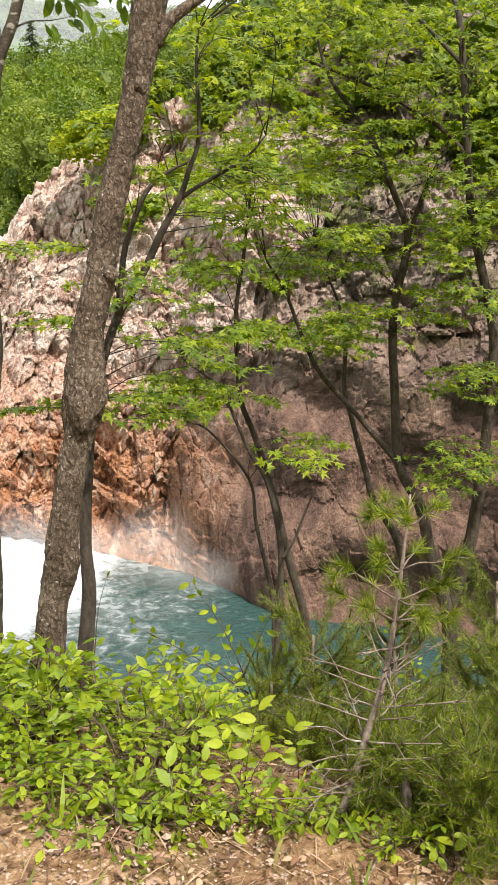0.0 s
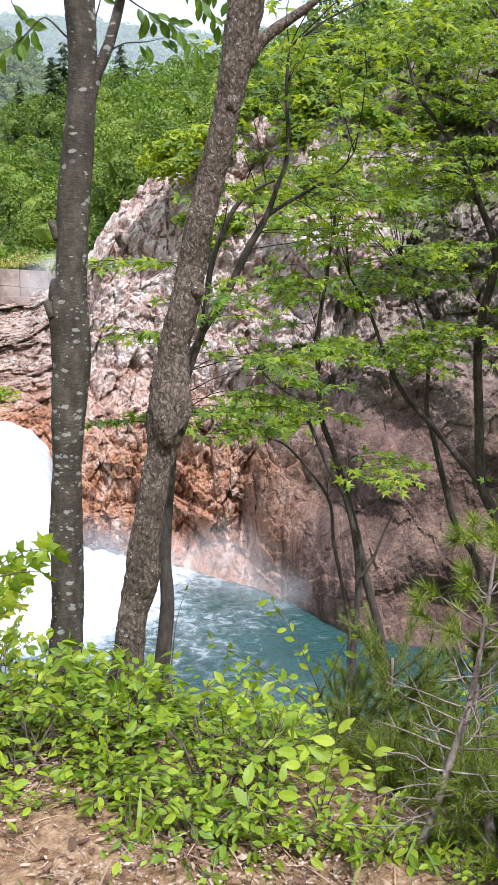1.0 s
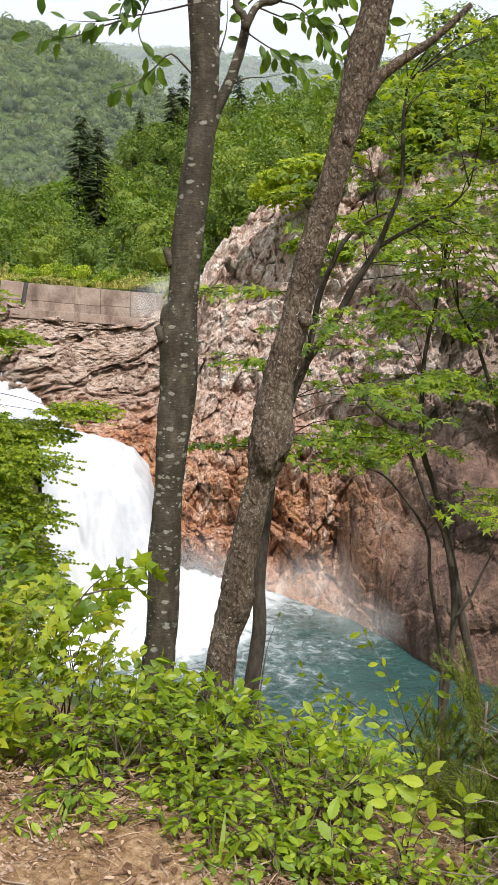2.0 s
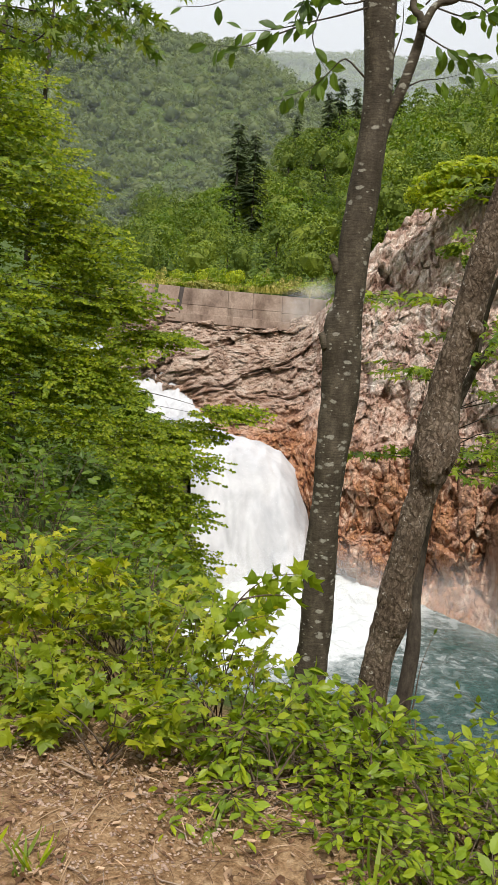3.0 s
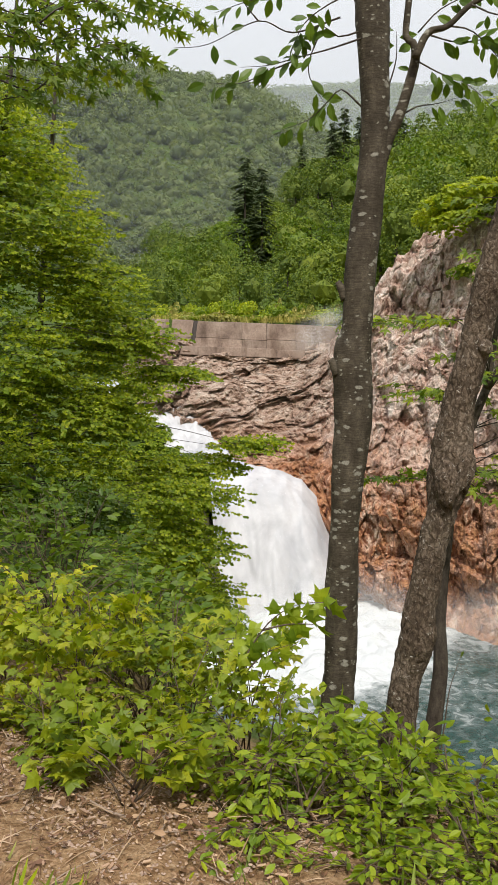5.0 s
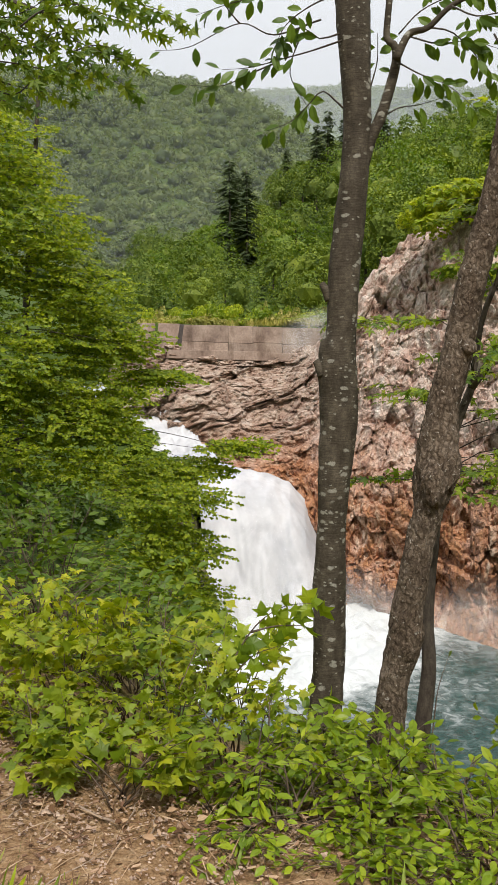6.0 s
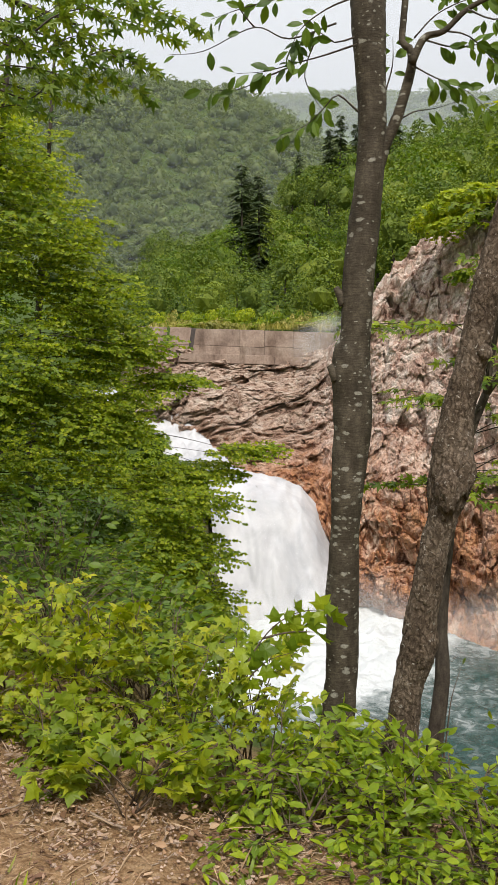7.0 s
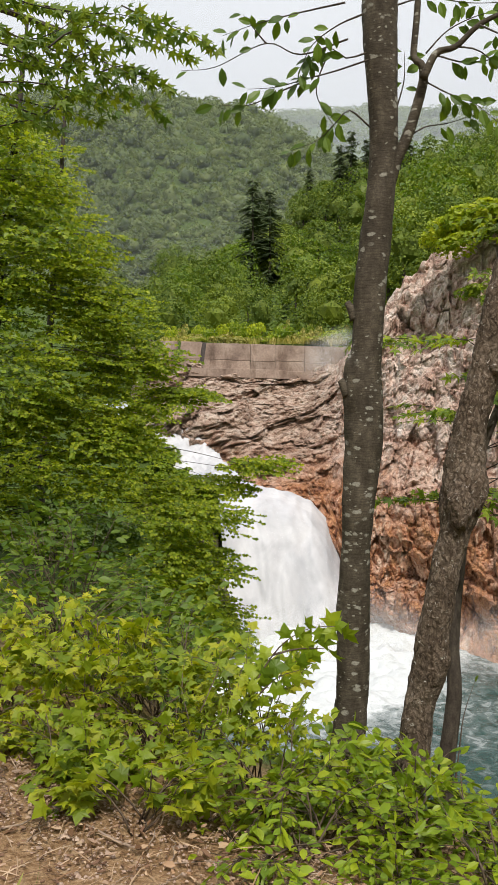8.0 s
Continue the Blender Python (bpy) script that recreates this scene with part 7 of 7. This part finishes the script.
def build_slope_saplings():
    """Thin whips with a few leaves, standing against the pool."""
    for k, (lab, lines) in enumerate((
        ("slim bare whip with one tuft of leaves", ([(-0.80, 4.12, -0.50), (-0.77, 4.13, -0.20), (-0.75, 4.13, -0.02), (-0.70, 4.14, 0.16)],)),
        ("spindly sapling with small leaves over the pool", ([(0.10, 3.80, -0.60), (-0.00, 3.80, -0.28), (-0.12, 3.80, 0.01), (-0.26, 3.79, 0.24)], [(-0.03, 3.80, -0.23), (0.04, 3.80, -0.06), (0.09, 3.80, 0.06)], [(-0.00, 3.80, -0.31), (-0.24, 3.79, -0.13), (-0.52, 3.76, 0.04)], [(0.05, 3.80, -0.48), (0.15, 3.80, -0.20), (0.21, 3.79, -0.00)])),
        ("pale forked dead whip on the slope", ([(-0.04, 4.00, -0.59), (-0.06, 4.00, -0.35), (-0.10, 4.00, -0.23), (-0.14, 4.00, -0.12)], [(-0.06, 4.00, -0.35), (-0.03, 4.00, -0.26), (0.00, 4.00, -0.18)])),
    )):
        base = lines[0][0]
        t = thing("sapling", base, lab, "sapling", "slope saplings")
        s = Sprays(460 + k)
        for ln in lines:
            s.branchlet(ln, 0.0055, 0.055, (0.16, 0.04, 0.3)[k], 0.3, 0.15)
        s.build(t, OVATE, M_LEAF_SHRUB, (M_TWIG, M_TWIG, M_PINEBARK)[k], 90, M_LEAF_SHRUB_ONE)


def build_rim():
    g = lambda x, y: (x, y, ground_z(x, y) - 0.01)
    lab = "young seedling with serrated yellow-green leaves"
    seedling(g(-0.2, 2.34), [(-0.26, 2.42, 0.14), (-0.36, 2.4, 0.04), (-0.12, 2.42, 0.16), (-0.2, 2.3, 0.06)], 0.072, 401, lab)
    seedling(g(-0.02, 2.5), [(-0.1, 2.5, 0.26), (0.0, 2.5, 0.3), (0.04, 2.5, 0.2), (-0.06, 2.45, 0.14)], 0.066, 402, lab)
    seedling(g(0.16, 2.55), [(0.16, 2.48, 0.26), (0.24, 2.46, 0.12), (0.1, 2.45, 0.06), (0.2, 2.44, 0.0)], 0.06, 403, lab)
    seedling(g(0.56, 2.14), [(0.56, 2.15, 0.12), (0.63, 2.14, 0.06), (0.5, 2.16, 0.05), (0.58, 2.1, 0.02)], 0.05, 404, lab)
    seedling(g(-1.52, 2.85), [(-1.55, 2.85, 0.05), (-1.45, 2.86, 0.06), (-1.5, 2.8, 0.0)], 0.07, 405, lab)
    seedling(g(-1.2, 2.75), [(-1.15, 2.75, 0.02), (-1.25, 2.76, 0.04), (-1.2, 2.7, -0.02)], 0.065, 406, lab)
    for k, (x, y) in enumerate(((0.02, 2.4), (0.1, 2.36), (-0.55, 2.3), (-1.3, 2.72), (0.3, 2.3), (-1.6, 1.9), (-1.45, 1.95))):
        t = thing("bamboo_grass", g(x, y), "dwarf bamboo grass with long pale blades", "grass", "bamboo grass tufts")
        s = Sprays(420 + k)
        for _ in range(7):
            a = s.r.uniform(0, 6.28)
            w = unit(np.array([math.cos(a) * 0.6, math.sin(a) * 0.6, 1.0]))
            s.leaf(np.array(g(x, y)) + w * 0.02, w, unit(s.r.normal(0, 1, 3)), s.r.uniform(0.08, 0.16))
        leaf_parts(t, *s.leaves(), [(BLADE[0] * np.array([1, 1.0, 1]), BLADE[1])], M_LEAF_SHRUB_ONE, M_GRASS, 7, "blade")
    # grass, dead leaves, grit and sticks on the path
    r = np.random.default_rng(44)
    n = 900
    x, y = r.uniform(-2.6, 0.8, n), r.uniform(1.3, 2.9, n)
    keep = np.array([noise.noise(Vector((a * 1.8, b * 1.8, 5))) > 0.12 for a, b in zip(x, y)])
    x, y = x[keep], y[keep]
    p = np.stack([x, y, terrain(x, y) - 0.01], axis=-1)
    d = unit(np.stack([r.normal(0, 0.5, len(x)), r.normal(0, 0.5, len(x)), np.ones(len(x))], axis=-1))
    v, f = leaf_array(p, d, unit(r.normal(0, 1, (len(x), 3))), r.uniform(0.04, 0.13, len(x)), BLADE)
    tagged(new("grass", np_mesh("grass", v, f, M_GRASS)), "thin green and straw grass tufts on the path", "grass", kind="stuff")
    n = 7000
    x, y = r.uniform(-3.2, 1.6, n), r.uniform(1.2, 3.4, n)
    rim = (y + 0.22 * x - 2.25) / 1.024                    # most of it lies along the shrubs
    keep = r.random(n) < smooth(-0.75, -0.1, rim) * 0.85 + 0.15
    x, y = x[keep], y[keep]
    n = len(x)
    p = np.stack([x, y, terrain(x, y) + 0.012 + r.uniform(0, 0.015, n)], axis=-1)
    a = r.uniform(0, 6.28, n)
    d = np.stack([np.cos(a), np.sin(a), r.normal(0, 0.25, n)], axis=-1)
    v, f = leaf_array(p, d, unit(np.array([0, 0, 1.0]) + r.normal(0, 0.35, (n, 3))), r.uniform(0.012, 0.045, n) * np.where(r.random(n) < 0.2, 1.1, 0.6), (SLIMLEAF_FULL[0] * np.array([1, 1, 3.0]), SLIMLEAF_FULL[1]))
    tagged(new("leaf_litter", np_mesh("leaf_litter", v, f, M_DRYLEAF)), "brown dry leaf litter strewn over the soil", "leaves", kind="stuff")
    n = 3600
    x, y = r.uniform(-3.0, 0.9, n), r.uniform(1.3, 3.1, n)
    keep = np.array([noise.noise(Vector((a * 2.6, b * 2.6, 1))) + 0.5 * noise.noise(Vector((a * 8.0, b * 8.0, 2))) > -0.22 for a, b in zip(x, y)])
    x, y = x[keep], y[keep]
    n = len(x)
    a = r.uniform(0, 6.28, n)
    chip = (np.array([(-0.5, -0.25, 0), (0.4, -0.32, 0.02), (0.55, 0.15, 0), (0.0, 0.36, 0.05), (-0.45, 0.2, 0), (-0.5, -0.25, -0.09), (0.4, -0.32, -0.08), (0.55, 0.15, -0.1), (0.0, 0.36, -0.06), (-0.45, 0.2, -0.09)], dtype=float),
            np.array([(0, 1, 2), (0, 2, 3), (0, 3, 4), (0, 5, 6), (0, 6, 1), (1, 6, 7), (1, 7, 2), (2, 7, 8), (2, 8, 3), (3, 8, 9), (3, 9, 4), (4, 9, 5), (4, 5, 0)]))
    p = np.stack([x, y, terrain(x, y) + 0.014 + r.uniform(0, 0.014, n)], axis=-1)
    v, f = leaf_array(p, np.stack([np.cos(a), np.sin(a), r.normal(0, 0.16, n)], axis=-1), unit(np.array([0, 0, 1.0]) + r.normal(0, 0.28, (n, 3))), r.uniform(0.006, 0.02, n) * np.where(r.random(n) < 0.1, 1.5, 1.0), (chip[0] * np.array([1.5, 0.9, 1.0]), chip[1]))
    tagged(new("bark_chips", np_mesh("bark_chips", v, f, M_CHIP)), "pale flat chips of bark and stone on the soil", "litter", kind="stuff")
    n = 5200
    x, y = r.uniform(-3.2, 1.4, n), r.uniform(1.2, 3.2, n)
    p = np.stack([x, y, terrain(x, y) + 0.01 + r.uniform(0, 0.012, n)], axis=-1)
    a = r.uniform(0, 6.28, n)
    v, f = leaf_array(p, np.stack([np.cos(a), np.sin(a), r.normal(0, 0.12, n)], axis=-1), unit(np.array([0, 0, 1.0]) + r.normal(0, 0.3, (n, 3))), r.uniform(0.03, 0.14, n), (BLADE[0] * np.array([1, 0.35, 0.8]), BLADE[1]))
    tagged(new("dry_straw", np_mesh("dry_straw", v, f, M_DRYLEAF)), "dry straw and needle scraps on the soil", "straw", kind="stuff")
    n = 9000
    x, y = r.uniform(-2.7, 0.7, n), r.uniform(1.5, 2.95, n)
    base = np.array([(1, 0, 0), (-1, 0, 0), (0, 1, 0), (0, -1, 0), (0, 0, 0.7), (0, 0, -0.7)], dtype=float)
    faces = np.array([(0, 2, 4), (2, 1, 4), (1, 3, 4), (3, 0, 4), (2, 0, 5), (1, 2, 5), (3, 1, 5), (0, 3, 5)])
    s = r.uniform(0.003, 0.008, n) * np.where(r.random(n) < 0.07, 2.0, 1.0)
    jit = 1 + r.normal(0, 0.25, (n, 6, 1))
    v = np.stack([x, y, terrain(x, y) + 0.004], axis=-1)[:, None] + base[None] * jit * s[:, None, None]
    f = faces[None] + 6 * np.arange(n)[:, None, None]
    tagged(new("gravel", np_mesh("gravel", v.reshape(-1, 3), f.reshape(-1, 3), M_STONE)), "small pinkish grit and stones on the path", "gravel", kind="stuff")
    for k in range(70):
        x, y, a = r.uniform(-2.6, 0.4), r.uniform(1.6, 2.9), r.uniform(0, 3.14)
        ln = r.uniform(0.05, 0.3) * (1.7 if k < 12 else 1.0)
        line = []
        for q in np.linspace(-0.5, 0.5, 6):
            xx, yy = x + math.cos(a) * ln * q + r.normal(0, 0.008), y + math.sin(a) * ln * q + r.normal(0, 0.008)
            line.append((xx, yy, ground_z(xx, yy) + 0.012, (0.0055 if k < 12 else 0.0028) * (1 - 0.5 * (q + 0.5))))
        st = new("fallen_twig", stem_mesh("fallen_twig", line, M_STICK, 6, 0.05))
        tagged(st, "dry broken twig lying on the soil", "twig", "fallen twigs")


build_left_trees()
build_beech()
build_rough()
build_slim()
build_clump()
build_forked()
build_dying_pine()
for spec in (((0.35, 3.75, -1.0), (0.28, 3.6, 0.06), 0.42, 501, 60), ((0.12, 3.8, -1.0), (0.1, 3.65, -0.18), 0.3, 502, 36), ((1.0, 3.4, -1.0), (1.05, 3.45, -0.05), 0.5, 503, 66), ((0.8, 2.9, -0.8), (0.85, 2.95, -0.35), 0.35, 504, 40), ((0.65, 3.9, -1.2), (0.68, 3.9, 0.0), 0.4, 505, 44), ((1.25, 4.2, -1.4), (1.25, 4.2, 0.1), 0.45, 506, 44), ((0.78, 2.55, -0.25), (0.8, 2.5, 0.12), 0.34, 507, 50), ((0.55, 2.75, -0.35), (0.52, 2.75, 0.05), 0.3, 508, 44), ((0.3, 2.9, -0.5), (0.28, 2.9, -0.05), 0.28, 509, 36), ((0.66, 2.2, -0.06), (0.7, 2.2, 0.2), 0.2, 510, 36), ((0.5, 2.36, -0.1), (0.47, 2.4, 0.16), 0.2, 511, 34), ((0.88, 2.3, -0.08), (0.92, 2.35, 0.3), 0.24, 512, 40), ((1.05, 2.7, -0.25), (1.1, 2.75, 0.25), 0.3, 513, 44)):
    pine_shrub(*spec)
build_shrubs()
build_slope_saplings()
build_rim()
